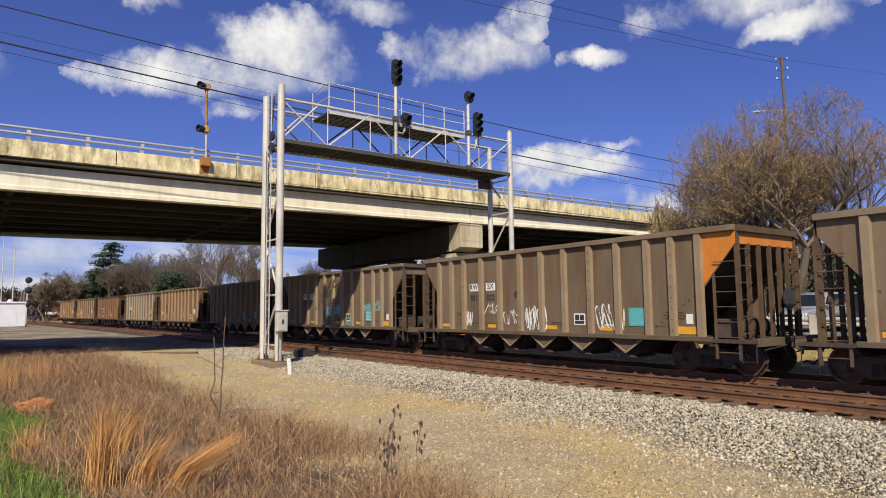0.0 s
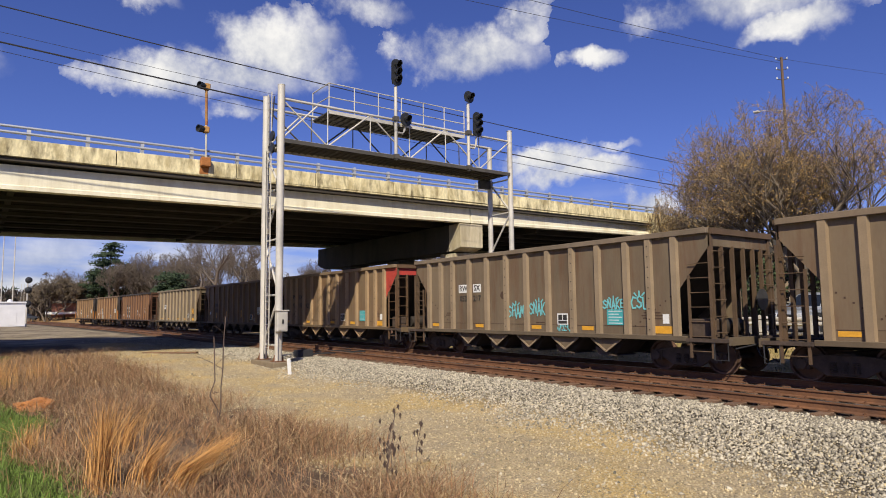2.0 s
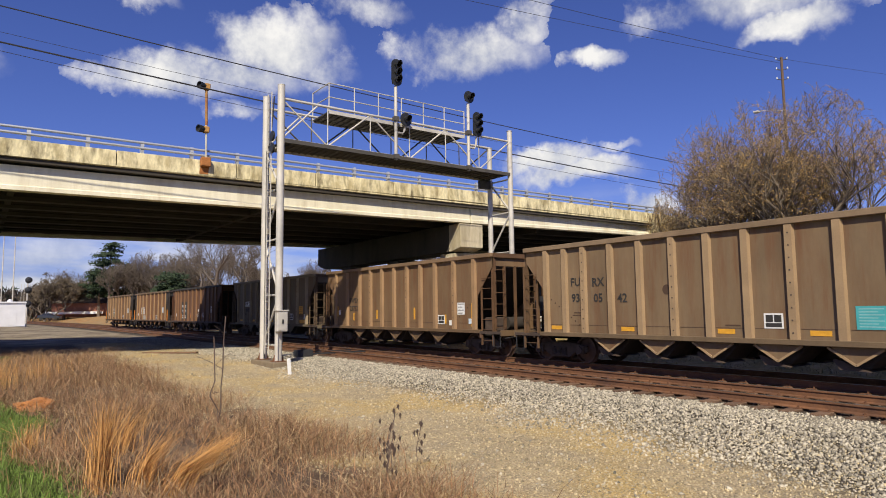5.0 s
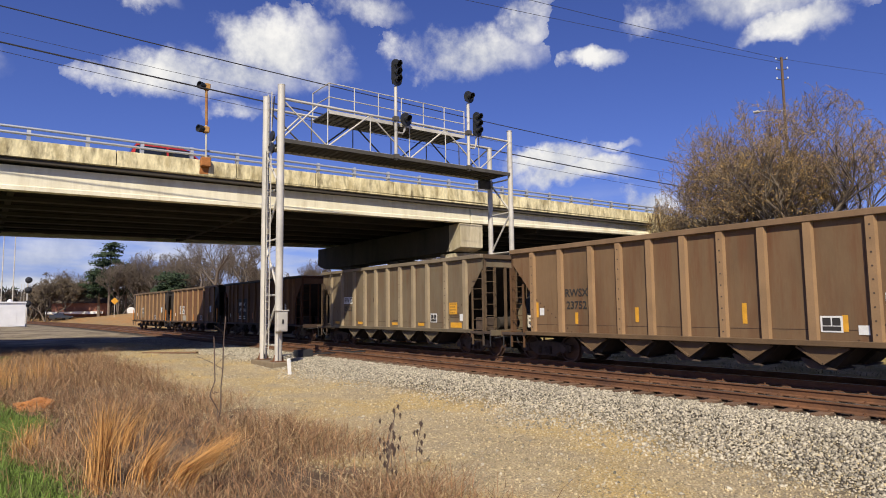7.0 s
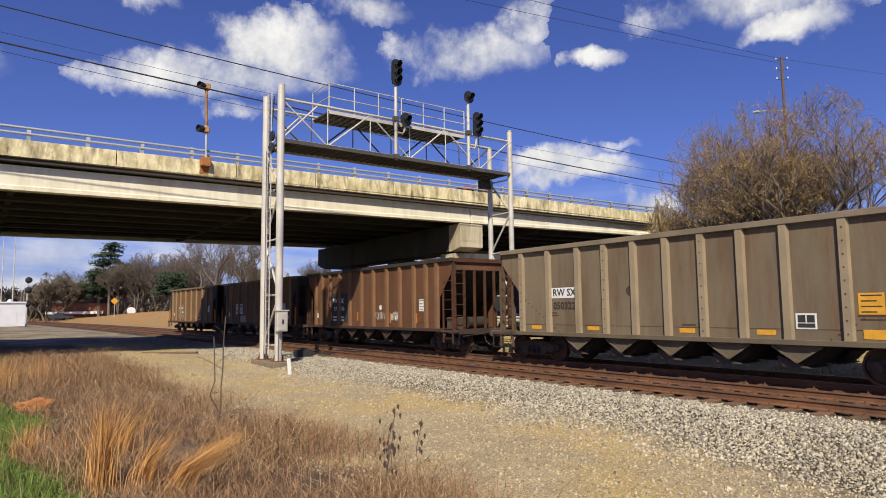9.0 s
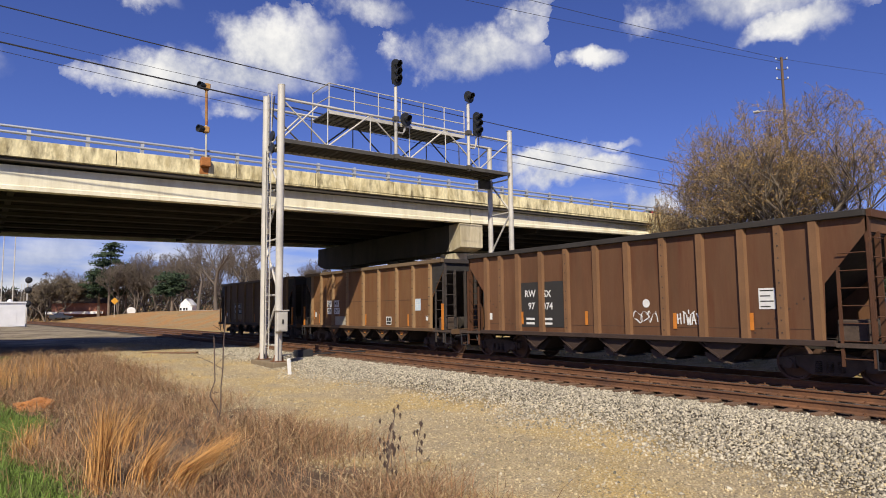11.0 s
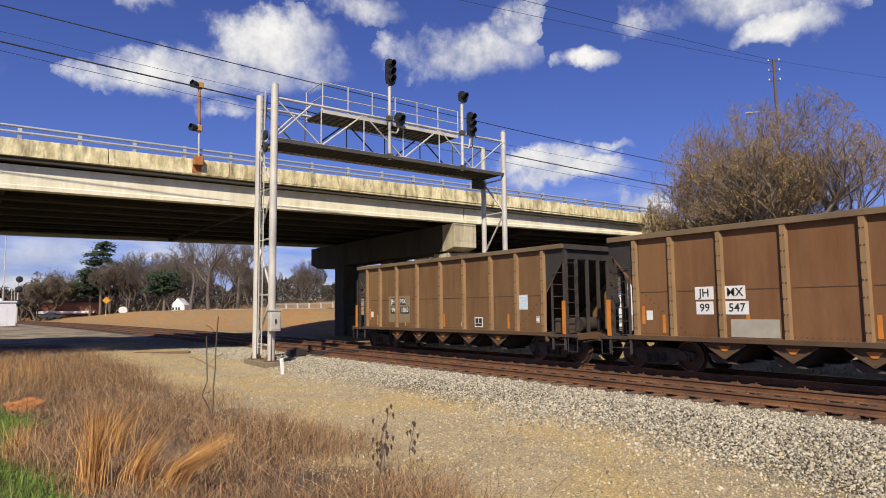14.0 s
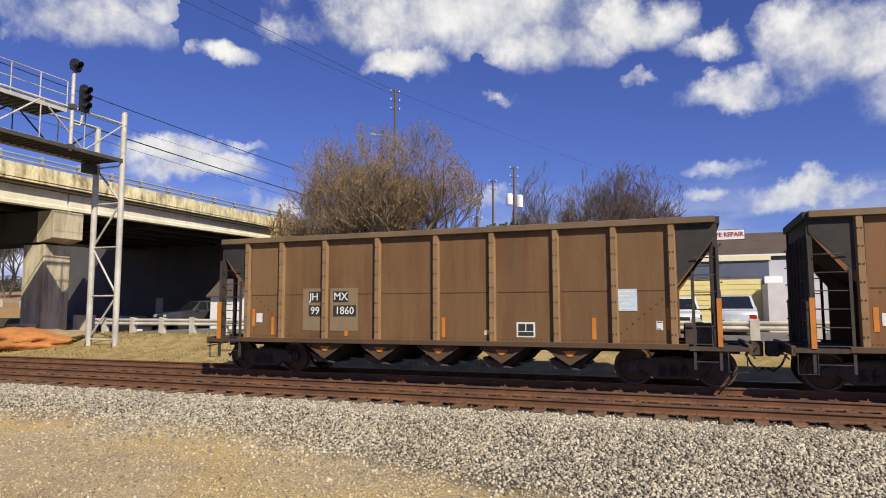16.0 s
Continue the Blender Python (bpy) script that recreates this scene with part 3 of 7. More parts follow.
# ---- signal gantry ----
def make_gantry():
    GX0, GX1, GY0, GY1 = 9.52, 21.67, 23.9, 25.5
    g = thing("signal_gantry", "galvanised steel railway signal bridge with walkway over the tracks", "signal bridge")
    S = M["steel_grey"]
    tops = {(GX0, GY0): 10.75, (GX0, GY1): 10.7, (GX1, GY0): 10.75, (GX1, GY1): 10.2}
    for (x, y), zt in tops.items():
        zb = -0.15 if x == GX0 else 0.1
        p = part("column", Geo().tube((x, y, zb), (x, y, zt), 0.145 if x == GX0 else 0.13, 18), S, g, "round galvanised column", smooth=True)
        part("column_cap", Geo().ring((x, y, zt), (0, 0, 1), [(0.15, 0), (0.15, 0.02), (0.05, 0.05)], 18), S, p)
        part("base_plate", Geo().box(x - 0.24, x + 0.24, y - 0.24, y + 0.24, zb, zb + 0.03), M["rust"], p)
        for a in (-1, 1):
            part("gusset", Geo().prism([(x + a * 0.13, zb + 0.03), (x + a * 0.23, zb + 0.03), (x + a * 0.13, zb + 0.3)], 1, y - 0.012, y + 0.012), M["rust"], p)
    for x, zb, zz in ((GX0, -0.15, 8.4), (GX1, 0.1, 8.2)):
        part("foundation", Geo().box(x - 0.36, x + 0.36, GY0 - 0.4, GY1 + 0.4, zb - 0.5, zb - 0.005), M["footing"], g, "concrete footing", bevel=0.03)
        zs = [0.45, 2.4, 4.6, 6.6, 8.3]
        for i, (a, b) in enumerate(zip(zs, zs[1:])):
            part("tie_strut", Geo().tube((x, GY0, a), (x, GY1, a), 0.04, 8), S, g)
            e, f = (GY0, GY1) if i % 2 else (GY1, GY0)
            part("diagonal_brace", Geo().tube((x, e, a), (x, f, b), 0.045, 8), S, g)
        part("tie_strut", Geo().tube((x, GY0, zs[-1]), (x, GY1, zs[-1]), 0.04, 8), S, g)
    zt, zb = 10.22, 8.55
    for y in (GY0, GY1):
        part("top_chord", Geo().tube((GX0, y, zt), (GX1, y, zt), 0.055, 10), S, g, smooth=True)
        part("bottom_chord", Geo().box(GX0, GX1, y - 0.06, y + 0.06, zb - 0.06, zb + 0.06), S, g)
        n = 6
        for i in range(n):
            a, b = GX0 + (GX1 - GX0) * i / n, GX0 + (GX1 - GX0) * (i + 1) / n
            p, q = ((a, zt), (b, zb)) if i % 2 == 0 else ((a, zb), (b, zt))
            # near truss in pale steel, far truss in the darker one
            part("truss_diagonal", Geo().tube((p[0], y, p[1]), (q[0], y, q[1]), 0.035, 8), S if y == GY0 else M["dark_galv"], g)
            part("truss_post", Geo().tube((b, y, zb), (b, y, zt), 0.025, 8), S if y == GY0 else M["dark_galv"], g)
        part("truss_diagonal", Geo().tube((GX0, y, zb), (GX0 + 1.6, y, zt), 0.035, 8), S, g)
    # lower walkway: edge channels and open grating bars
    part("walkway_edge", Geo().box(GX0, GX1, GY0 - 0.10, GY0 - 0.062, zb - 0.12, zb + 0.04), M["dark_galv"], g, "dark channel edge")
    part("walkway_edge", Geo().box(GX0, GX1, GY1 + 0.062, GY1 + 0.10, zb - 0.12, zb + 0.10), S, g)
    low = Geo()
    for i in range(13):
        y = GY0 + 0.1 + (GY1 - GY0 - 0.2) * i / 12
        low.box(GX0 + 0.1, GX1 - 0.1, y - 0.045, y + 0.045, zb - 0.05, zb - 0.01)
    for i in range(40):
        x = GX0 + 0.2 + (GX1 - GX0 - 0.4) * i / 39
        low.box(x - 0.03, x + 0.03, GY0 + 0.07, GY1 - 0.07, zb - 0.09, zb - 0.052)
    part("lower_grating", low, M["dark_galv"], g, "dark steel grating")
    # upper walkway with a railing on the far side
    ux0, ux1, uz = 11.6, 18.75, 10.05
    up = Geo()
    for i in range(13):
        y = GY0 + 0.05 + (GY1 - GY0 - 0.1) * i / 12
        up.box(ux0, ux1, y - 0.045, y + 0.045, uz - 0.02, uz + 0.02)
    for i in range(24):
        x = ux0 + 0.1 + (ux1 - ux0 - 0.2) * i / 23
        up.box(x - 0.03, x + 0.03, GY0 + 0.02, GY1 - 0.02, uz - 0.07, uz - 0.022)
    part("upper_grating", up, M["dark_galv"], g, "dark steel grating")
    for y in (GY1, GY0):
        part("walkway_edge", Geo().box(ux0, ux1, y - 0.02, y + 0.02, uz - 0.09, uz + 0.06), S, g)
    n = 6
    for i in range(n + 1):
        x = ux0 + (ux1 - ux0) * i / n
        part("railing_post", Geo().tube((x, GY0, uz), (x, GY0, uz + 1.24), 0.024, 8), S, g)
    for z in (0.62, 1.22):
        part("handrail", Geo().tube((ux0, GY0, uz + z), (ux1, GY0, uz + z), 0.024, 8), S, g)
        part("handrail", Geo().tube((ux0, GY0, uz + z), (ux0, GY1, uz + z), 0.024, 8), S, g)
    part("railing_post", Geo().tube((ux0, GY1, uz), (ux0, GY1, uz + 1.24), 0.024, 8), S, g)
    # ladder on the near pair of columns
    for dx in (-0.2, 0.2):
        part("ladder_rail", Geo().box(GX0 - 0.20 + dx * 0.02, GX0 - 0.16 + dx * 0.02, 24.65 + dx - 0.015, 24.65 + dx + 0.015, 0.1, 10.6), S, g)
    for i in range(34):
        z = 0.35 + i * 0.3
        part("ladder_rung", Geo().tube((GX0 - 0.18, 24.45, z), (GX0 - 0.18, 24.85, z), 0.012, 6), S, g)
    part("conduit", Geo().path([(GX0 - 0.05, GY1 - 0.25, -0.1), (GX0 - 0.05, GY1 - 0.25, 8.3), (GX0 - 0.05, GY1 - 0.6, 8.6), (GX0 + 0.1, GY1 - 0.6, 10.6)], 0.03, 8), M["dark_steel"], g)
    part("conduit", Geo().path([(GX0 - 0.02, GY0 + 0.4, 6.5), (GX0 - 0.02, GY0 + 0.15, 7.6), (GX0 - 0.1, GY0 + 0.2, 8.7)], 0.035, 8), M["dark_steel"], g)
    for z in (8.25, 8.75):
        part("cable_coil", Geo().ring((GX0 - 0.2, GY0 + 0.4, z), (1, 0, 0), [(0.10, -0.05), (0.2, -0.04), (0.2, 0.04), (0.10, 0.05)], 14), M["black"], g, "black coil of cable")
    box = part("junction_box", Geo().box(GX0 - 0.22, GX0 + 0.20, GY0 - 0.42, GY0 - 0.15, 1.0, 1.78), S, g, "grey signal junction box with a hasp", bevel=0.015)
    part("box_door", Geo().box(GX0 - 0.18, GX0 + 0.16, GY0 - 0.44, GY0 - 0.422, 1.06, 1.72), S, box, bevel=0.006)
    part("hasp", Geo().box(GX0 - 0.04, GX0 + 0.02, GY0 - 0.47, GY0 - 0.442, 1.3, 1.46), M["dark_steel"], box)
    part("box_roof", Geo().box(GX0 - 0.26, GX0 + 0.24, GY0 - 0.46, GY0 - 0.12, 1.781, 1.82), S, box)
    part("box_conduit", Geo().tube((GX0 - 0.12, GY0 - 0.2, 1.0), (GX0 - 0.12, GY0 - 0.2, -0.1), 0.035, 8), S, box)
    # stub bracket at the far columns
    part("stub_beam", Geo().box(GX1 - 0.7, GX1 + 0.1, GY1 - 0.12, GY1 + 0.12, 8.0, 8.42), M["dark_galv"], g)
    # signals
    def signal_head(x, y, z, n, parent):
        h = 0.34 * n + 0.22 if n > 1 else 0.0
        if n > 1:
            pts = [(0.27 * math.cos(t), h / 2 - 0.27 + 0.27 * math.sin(t)) for t in np.linspace(0, math.pi, 9)]
            pts += [(0.27 * math.cos(t), -h / 2 + 0.27 + 0.27 * math.sin(t)) for t in np.linspace(math.pi, 2 * math.pi, 9)]
            zc = [z + 0.34 * (i - (n - 1) / 2) for i in range(n)]
        else:
            pts = [(0.3 * math.cos(t), 0.3 * math.sin(t)) for t in np.linspace(0, 2 * math.pi, 19)[:-1]]
            zc = [z]
        bg = part("backboard", Geo().prism([(x + a, z + b) for a, b in pts], 1, y, y + 0.03), M["black"], parent, "black rounded signal backboard")
        part("signal_case", Geo().box(x - 0.14, x + 0.14, y + 0.031, y + 0.2, zc[0] - 0.17, zc[-1] + 0.17), M["black"], bg, bevel=0.02)
        for c in zc:
            hood = Geo()
            nn = 12
            for i in range(nn + 1):
                t = radians(-30 + 240 * i / nn)
                for r, yy in ((0.13, y - 0.002), (0.13, y - 0.34 + 0.12 * (1 - math.sin(t)) / 2), (0.115, y - 0.34 + 0.12 * (1 - math.sin(t)) / 2), (0.115, y - 0.002)):
                    hood.v.append((x + r * math.cos(t), yy, c + r * math.sin(t)))
            for i in range(nn):
                for j in range(3):
                    hood.f.append((i * 4 + j, i * 4 + j + 1, i * 4 + 5 + j, i * 4 + 4 + j))
            part("visor", hood, M["black"], bg, "long lens visor")
            part("lens", Geo().ring((x, y - 0.004, c), (0, -1, 0), [(0.105, 0), (0.08, 0.02), (0.03, 0.03)], 14), M["lens"], bg, "unlit dark lens")

    for x, name in ((14.75, "a"), (18.85, "b")):
        top = 11.7 if name == "a" else 11.65
        mast = part("signal_mast", Geo().tube((x, GY0 - 0.2, 8.35), (x, GY0 - 0.2, top), 0.075, 12), S, g, "round signal mast", smooth=True)
        for z in (8.5, 10.2):
            part("mast_clamp", Geo().box(x - 0.12, x + 0.12, GY0 - 0.32, GY0 - 0.101, z - 0.1, z + 0.1), M["dark_galv"], mast)
        if name == "a":
            signal_head(x, GY0 - 0.3, 12.3, 3, mast)
            signal_head(x + 0.45, GY0 - 0.35, 10.22, 1, mast)
            part("arm", Geo().path([(x + 0.02, GY0 - 0.2, 9.6), (x + 0.36, GY0 - 0.2, 9.6), (x + 0.45, GY0 - 0.2, 9.75), (x + 0.45, GY0 - 0.25, 10.1)], 0.05, 8), S, mast)
        else:
            signal_head(x, GY0 - 0.3, 11.95, 1, mast)
            signal_head(x + 0.45, GY0 - 0.35, 10.66, 3, mast)
            part("arm", Geo().path([(x + 0.02, GY0 - 0.2, 9.5), (x + 0.36, GY0 - 0.2, 9.5), (x + 0.45, GY0 - 0.2, 9.65), (x + 0.45, GY0 - 0.25, 10.05)], 0.05, 8), S, mast)


M["dark_galv"] = mat("dark_grating_steel", (0.075, 0.068, 0.06), 0.75, 0.1, 0.2, 3, 0.1, 30)
M["footing"] = mat("dirty_footing", (0.20, 0.155, 0.10), 0.95, 0, 0.25, 2, 0.15, 20)
M["lens"] = glass("signal_lens", (0.02, 0.02, 0.02))
make_gantry()


# ---- the hopper train ----
PITCH_CAR, SPEED, Y_FIRST = 15.53, 7.34, 15.42      # car length, m/s, centre of the second car at the start
HALF, HW = 5.8, 1.6                                  # half length over the end stakes, half width over the stakes


def text_mesh(s, size, mat_, bold=0.0):
    c = bpy.data.curves.new("lettering", "FONT")
    c.body, c.size, c.align_x, c.align_y = s, size, "CENTER", "CENTER"
    c.offset, c.extrude = bold, 0.002
    c.resolution_u = 2
    ob = bpy.data.objects.new("lettering", c)
    me = bpy.data.meshes.new_from_object(ob)
    bpy.data.objects.remove(ob)
    bpy.data.curves.remove(c)
    me.name = "lettering"
    me.materials.clear()
    me.materials.append(mat_)
    return me


def on_side(ob, y, z, lift=0.006, x=None):
    """Stand a flat mesh in XY upright on the near side of a car."""
    ob.matrix_basis = Matrix.Translation((x if x is not None else -(HW - 0.10) - lift, y, z)) @ Matrix(((0, 0, -1, 0), (-1, 0, 0, 0), (0, 1, 0, 0), (0, 0, 0, 1)))


def squiggle(seed, w, h, n=26, r=0.022):
    """Looping spray-paint strokes, flat in XY."""
    rnd = random.Random(seed)
    g = Geo()
    k = rnd.randint(3, 5)
    for s in range(k):
        cx = -w / 2 + w * (s + 0.5) / k
        ph, fx, fy = rnd.uniform(0, 6), rnd.uniform(0.8, 1.6), rnd.uniform(1.2, 2.6)
        pts = []
        for i in range(n):
            t = i / (n - 1) * 5.2
            pts.append((cx + w / k * 0.62 * math.sin(fx * t + ph), h * 0.46 * math.sin(fy * t + ph * 1.7) + h * 0.1 * math.sin(4 * t)))
        for i in range(n - 1):
            a, b = Vector(pts[i]), Vector(pts[i + 1])
            d = b - a
            if d.length < 1e-4:
                continue
            q = Vector((-d.y, d.x)).normalized() * r * (0.7 + 0.5 * math.sin(i))
            z = 0.0004 * (s * n + i) / n
            g.add([(*(a - q), z), (*(b - q), z), (*(b + q), z), (*(a + q), z)], [(0, 1, 2, 3)])
    return g


def wheel_geo(side):
    return Geo().ring((0, 0, 0), (side, 0, 0), [(0.10, -0.06), (0.16, -0.05), (0.34, -0.02), (0.36, -0.07), (0.455, -0.07), (0.455, -0.04), (0.425, -0.035), (0.42, 0.07),
                                                 (0.37, 0.07), (0.35, 0.0), (0.18, 0.03), (0.12, 0.09), (0.06, 0.10)], 26)


def make_car_meshes():
    """Meshes shared by all cars."""
    d = {}
    d["wheel_l"] = wheel_geo(-1).mesh("wheel", M["wheel"], True)
    d["wheel_r"] = wheel_geo(1).mesh("wheel", M["wheel"], True)
    d["axle"] = Geo().tube((-0.95, 0, 0), (0.95, 0, 0), 0.075, 10).mesh("axle", M["grime"], True)
    f = Geo()
    f.prism([(-1.15, 0.36), (-1.15, 0.55), (-0.75, 0.62), (-0.35, 0.66), (0.35, 0.66), (0.75, 0.62), (1.15, 0.55), (1.15, 0.36), (0.7, 0.36), (0.42, 0.18), (-0.42, 0.18), (-0.7, 0.36)], 0, -0.06, 0.06)
    d["side_frame"] = f.mesh("side_frame", M["grime"], False, 0.015)
    s = Geo()
    coil = []
    for i in range(6):
        coil += [(0.05, i * 0.045), (0.085, i * 0.045 + 0.012), (0.085, i * 0.045 + 0.024), (0.05, i * 0.045 + 0.034)]
    s.ring((0, 0, 0.24), (0, 0, 1), coil, 10)
    d["springs"] = s.mesh("spring", M["grime"])
    b = Geo()
    b.box(-0.11, 0.05, -0.16, 0.16, 0.3, 0.56)
    b.ring((-0.112, 0, 0.42), (-1, 0, 0), [(0.13, 0), (0.12, 0.05), (0.04, 0.06)], 12)
    d["bearings"] = b.mesh("bearing_cap", M["grime"])
    d["bolster"] = Geo().box(-1.0, 1.0, -0.2, 0.2, 0.38, 0.7).mesh("bolster", M["grime"], False, 0.02)
    return d


M["wheel"] = mat("wheel_steel", (0.12, 0.07, 0.05), 0.6, 0.3, 0.25, 3, 0.1, 25)
M["grime"] = mat("grimy_cast_steel", (0.075, 0.052, 0.039), 0.8, 0.1, 0.3, 4, 0.15, 30)
# bay steel set near black, with the shade under the car in it
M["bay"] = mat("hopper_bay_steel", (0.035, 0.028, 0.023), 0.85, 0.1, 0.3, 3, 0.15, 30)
M["orange"] = mat("orange_paint", (0.55, 0.19, 0.025), 0.6, 0, 0.15, 3, 0.08, 30)
M["yellow"] = mat("faded_yellow_paint", (0.66, 0.33, 0.03), 0.6, 0, 0.15, 4, 0.08, 30)
M["red"] = mat("faded_red_paint", (0.42, 0.05, 0.035), 0.6, 0, 0.15, 3, 0.08, 30)
M["decal"] = mat("white_decal", (0.72, 0.72, 0.70), 0.6, 0, 0.08, 6)
M["teal"] = mat("teal_paint", (0.06, 0.36, 0.38), 0.6, 0, 0.1, 6)
M["teal_spray"] = mat("teal_spray_paint", (0.16, 0.50, 0.52), 0.6, 0, 0.1, 6)
M["teal_line"] = mat("pale_teal_print", (0.3, 0.5, 0.5), 0.6)
M["blue_plate"] = mat("pale_blue_plate", (0.52, 0.62, 0.70), 0.6, 0, 0.12, 6)
M["black_mark"] = mat("black_lettering", (0.03, 0.028, 0.026), 0.7)
M["primer"] = mat("pale_primer", (0.36, 0.33, 0.27), 0.8, 0, 0.12, 3)
M["patch_tan"] = mat("tan_patch", (0.24, 0.175, 0.10), 0.8, 0, 0.1, 3)
M["black_end"] = mat("black_end_paint", (0.03, 0.027, 0.024), 0.75, 0, 0.25, 2, 0.1, 30)
M["seam"] = mat("dark_rivet_line", (0.07, 0.04, 0.025), 0.85)
M["coal"] = mat("coal_dust", (0.03, 0.028, 0.027), 0.95, 0, 0.3, 5, 0.2, 40)
CM = make_car_meshes()
WHEELSETS = []


# where the side stakes stand, by the number of stakes on a side
STAKES = {13: [-5.8, -4.98, -4.19, -3.14, -2.1, -1.03, 0.0, 1.03, 2.1, 3.14, 4.19, 4.98, 5.8],
          12: [-5.75, -4.96, -4.05, -2.92, -1.79, -0.58, 0.58, 1.79, 2.92, 4.05, 4.96, 5.75],
          11: [-5.75, -4.48, -3.2, -2.13, -1.07, 0.0, 1.07, 2.13, 3.2, 4.48, 5.75],
          9: [-5.65, -4.38, -3.03, -1.45, 0.04, 1.70, 3.30, 4.70, 5.86]}


def make_car(name, label, paint, stakes, end_mat, st):
    HALF, L2 = (5.8, 7.765) if stakes > 10 else (5.65, 7.55)
    truck_y = 5.72 if stakes > 10 else 5.6
    car = thing(name, label, "hopper car", group="cars of the coal train")
    body_m = paint
    z0, z1 = 0.98, 3.74
    xs = HW - 0.10
    e_top, e_pl = HALF + (1.02 if stakes > 10 else 0.92), HALF + 1.5
    ys = STAKES[stakes]
    far = 0.0 if stakes != 9 else 0.20                # the riveted cars are a little longer beyond the centre
    # sides: sheet with the raked ends, between sill and top chord
    for s in (-1, 1):
        prof = [(-HALF - 0.06, z0), (HALF + far + 0.06, z0), (HALF + far + 0.10, 2.3), (e_top + far, 3.36), (e_top + far, z1), (-e_top, z1), (-e_top, 3.36), (-HALF - 0.10, 2.25)]
        a, b = sorted((s * xs, s * (xs - 0.02)))
        side = part("side_sheet", Geo().prism(prof, 0, a, b), body_m, car, st["side_label"])
        n = stakes
        for i in range(n):
            y = ys[i]
            w = 0.085 if n > 10 else 0.058
            a, b = sorted((s * xs, s * HW))
            g = Geo().prism([(a if s > 0 else b, y - w - 0.03), (b if s > 0 else a, y - w), (b if s > 0 else a, y + w), (a if s > 0 else b, y + w + 0.03)], 2, z0 + 0.02, z1 - 0.06)
            rv_ = Geo()
            if n <= 10:
                for q in range(7):
                    zz = 1.2 + q * 0.37
                    for dy in (-0.035, 0.035):
                        rv_.box(min(s * HW, s * (HW + 0.012)), max(s * HW, s * (HW + 0.012)), y + dy - 0.014, y + dy + 0.014, zz - 0.014, zz + 0.014)
            sk = part("side_stake", g, st["stake"], side)
            if n > 10 and i % 3 == 1:
                for q in range(9):
                    zz = 1.15 + q * 0.29
                    rv_.box(min(s * HW, s * (HW + 0.008)), max(s * HW, s * (HW + 0.008)), y - 0.016, y + 0.016, zz - 0.016, zz + 0.016)
            if rv_.v:
                tagged(part("rivets", rv_, M["grime"], side), kind="stuff")
        a, b = sorted((s * (xs - 0.06), s * (HW + 0.02)))
        part("top_chord", Geo().box(a, b, -e_top, e_top + far, z1 - 0.07, z1 + 0.08), st["chord"], car, "worn top chord", bevel=0.012)
        a, b = sorted((s * (xs - 0.08), s * (HW + 0.01)))
        part("side_sill", Geo().box(a, b, -HALF - 0.3, HALF + far + 0.3, z0 - 0.11, z0 + 0.02), st["sill"], car, "side sill", bevel=0.01)
        for ya, yb in ((-e_pl, -HALF - 0.302), (HALF + far + 0.302, e_pl)):
            part("end_sill_bar", Geo().box(a, b - 0.02, ya, yb, z0 - 0.12, z0 - 0.03), M["grime"], car, "dark bar beside the end platform")
        seam = Geo()
        a, b = sorted((s * xs, s * (xs + 0.006)))
        for i in range(n - 1):
            ya, yb = ys[i] + 0.13, ys[i + 1] - 0.13
            if n <= 10:
                seam.box(a, b, ya, yb, 2.18, 2.20)
                for q in range(12):
                    yy = lerp(ya, yb, q / 11)
                    seam.box(a, b, yy - 0.012, yy + 0.012, 1.04, 1.064)
                if i in (0, n - 2):
                    for q in range(11):
                        yy = (HALF - 0.1 - q * 0.13) * (1 if i else -1)
                        zz = 2.1 - q * 0.11
                        seam.box(a, b, yy - 0.018, yy + 0.018, zz - 0.018, zz + 0.018)
            else:
                seam.box(a, b, ya, yb, z0 + 0.25, z0 + 0.262)
                if i in (0, 1, n - 3, n - 2):
                    for q in range(5):
                        yy = (HALF - 0.18 - (q + (5 if i in (1, n - 3) else 0)) * 0.17) * (1 if i > 3 else -1)
                        zz = 2.05 - (q + (5 if i in (1, n - 3) else 0)) * 0.115
                        seam.box(a, b, yy - 0.022, yy + 0.022, zz - 0.022, zz + 0.022)
        tagged(part("rivet_seam", seam, M["seam"], side), kind="stuff")
    for s in (-1, 1):
        em = end_mat if s < 0 else st["far_end"]
        if s > 0:
            e_top += far
        # end sheet, slope sheet, posts
        a, b = sorted((s * e_top, s * (e_top - 0.03)))
        part("end_sheet", Geo().box(-xs, xs, a, b, 3.34, z1 + 0.06), em, car, "end sheet")
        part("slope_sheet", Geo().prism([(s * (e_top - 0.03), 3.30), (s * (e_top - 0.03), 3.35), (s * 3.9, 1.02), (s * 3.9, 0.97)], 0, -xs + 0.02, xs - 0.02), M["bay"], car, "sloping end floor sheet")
        if em is not body_m:
            for q in (-1, 1):
                a, b = sorted((q * (xs + 0.002), q * (xs + 0.008)))
                part("end_panel_paint", Geo().prism([(s * (HALF + 0.12), 2.34), (s * (e_top), 3.37), (s * e_top, z1 - 0.08), (s * (HALF + 0.10), z1 - 0.08)], 0, a, b), em, car, "painted end panel")
        part("end_chord", Geo().box(-xs, xs, *sorted((s * (e_top + 0.005), s * (e_top + 0.1))), z1 - 0.09, z1 + 0.07), st["frame"], car)
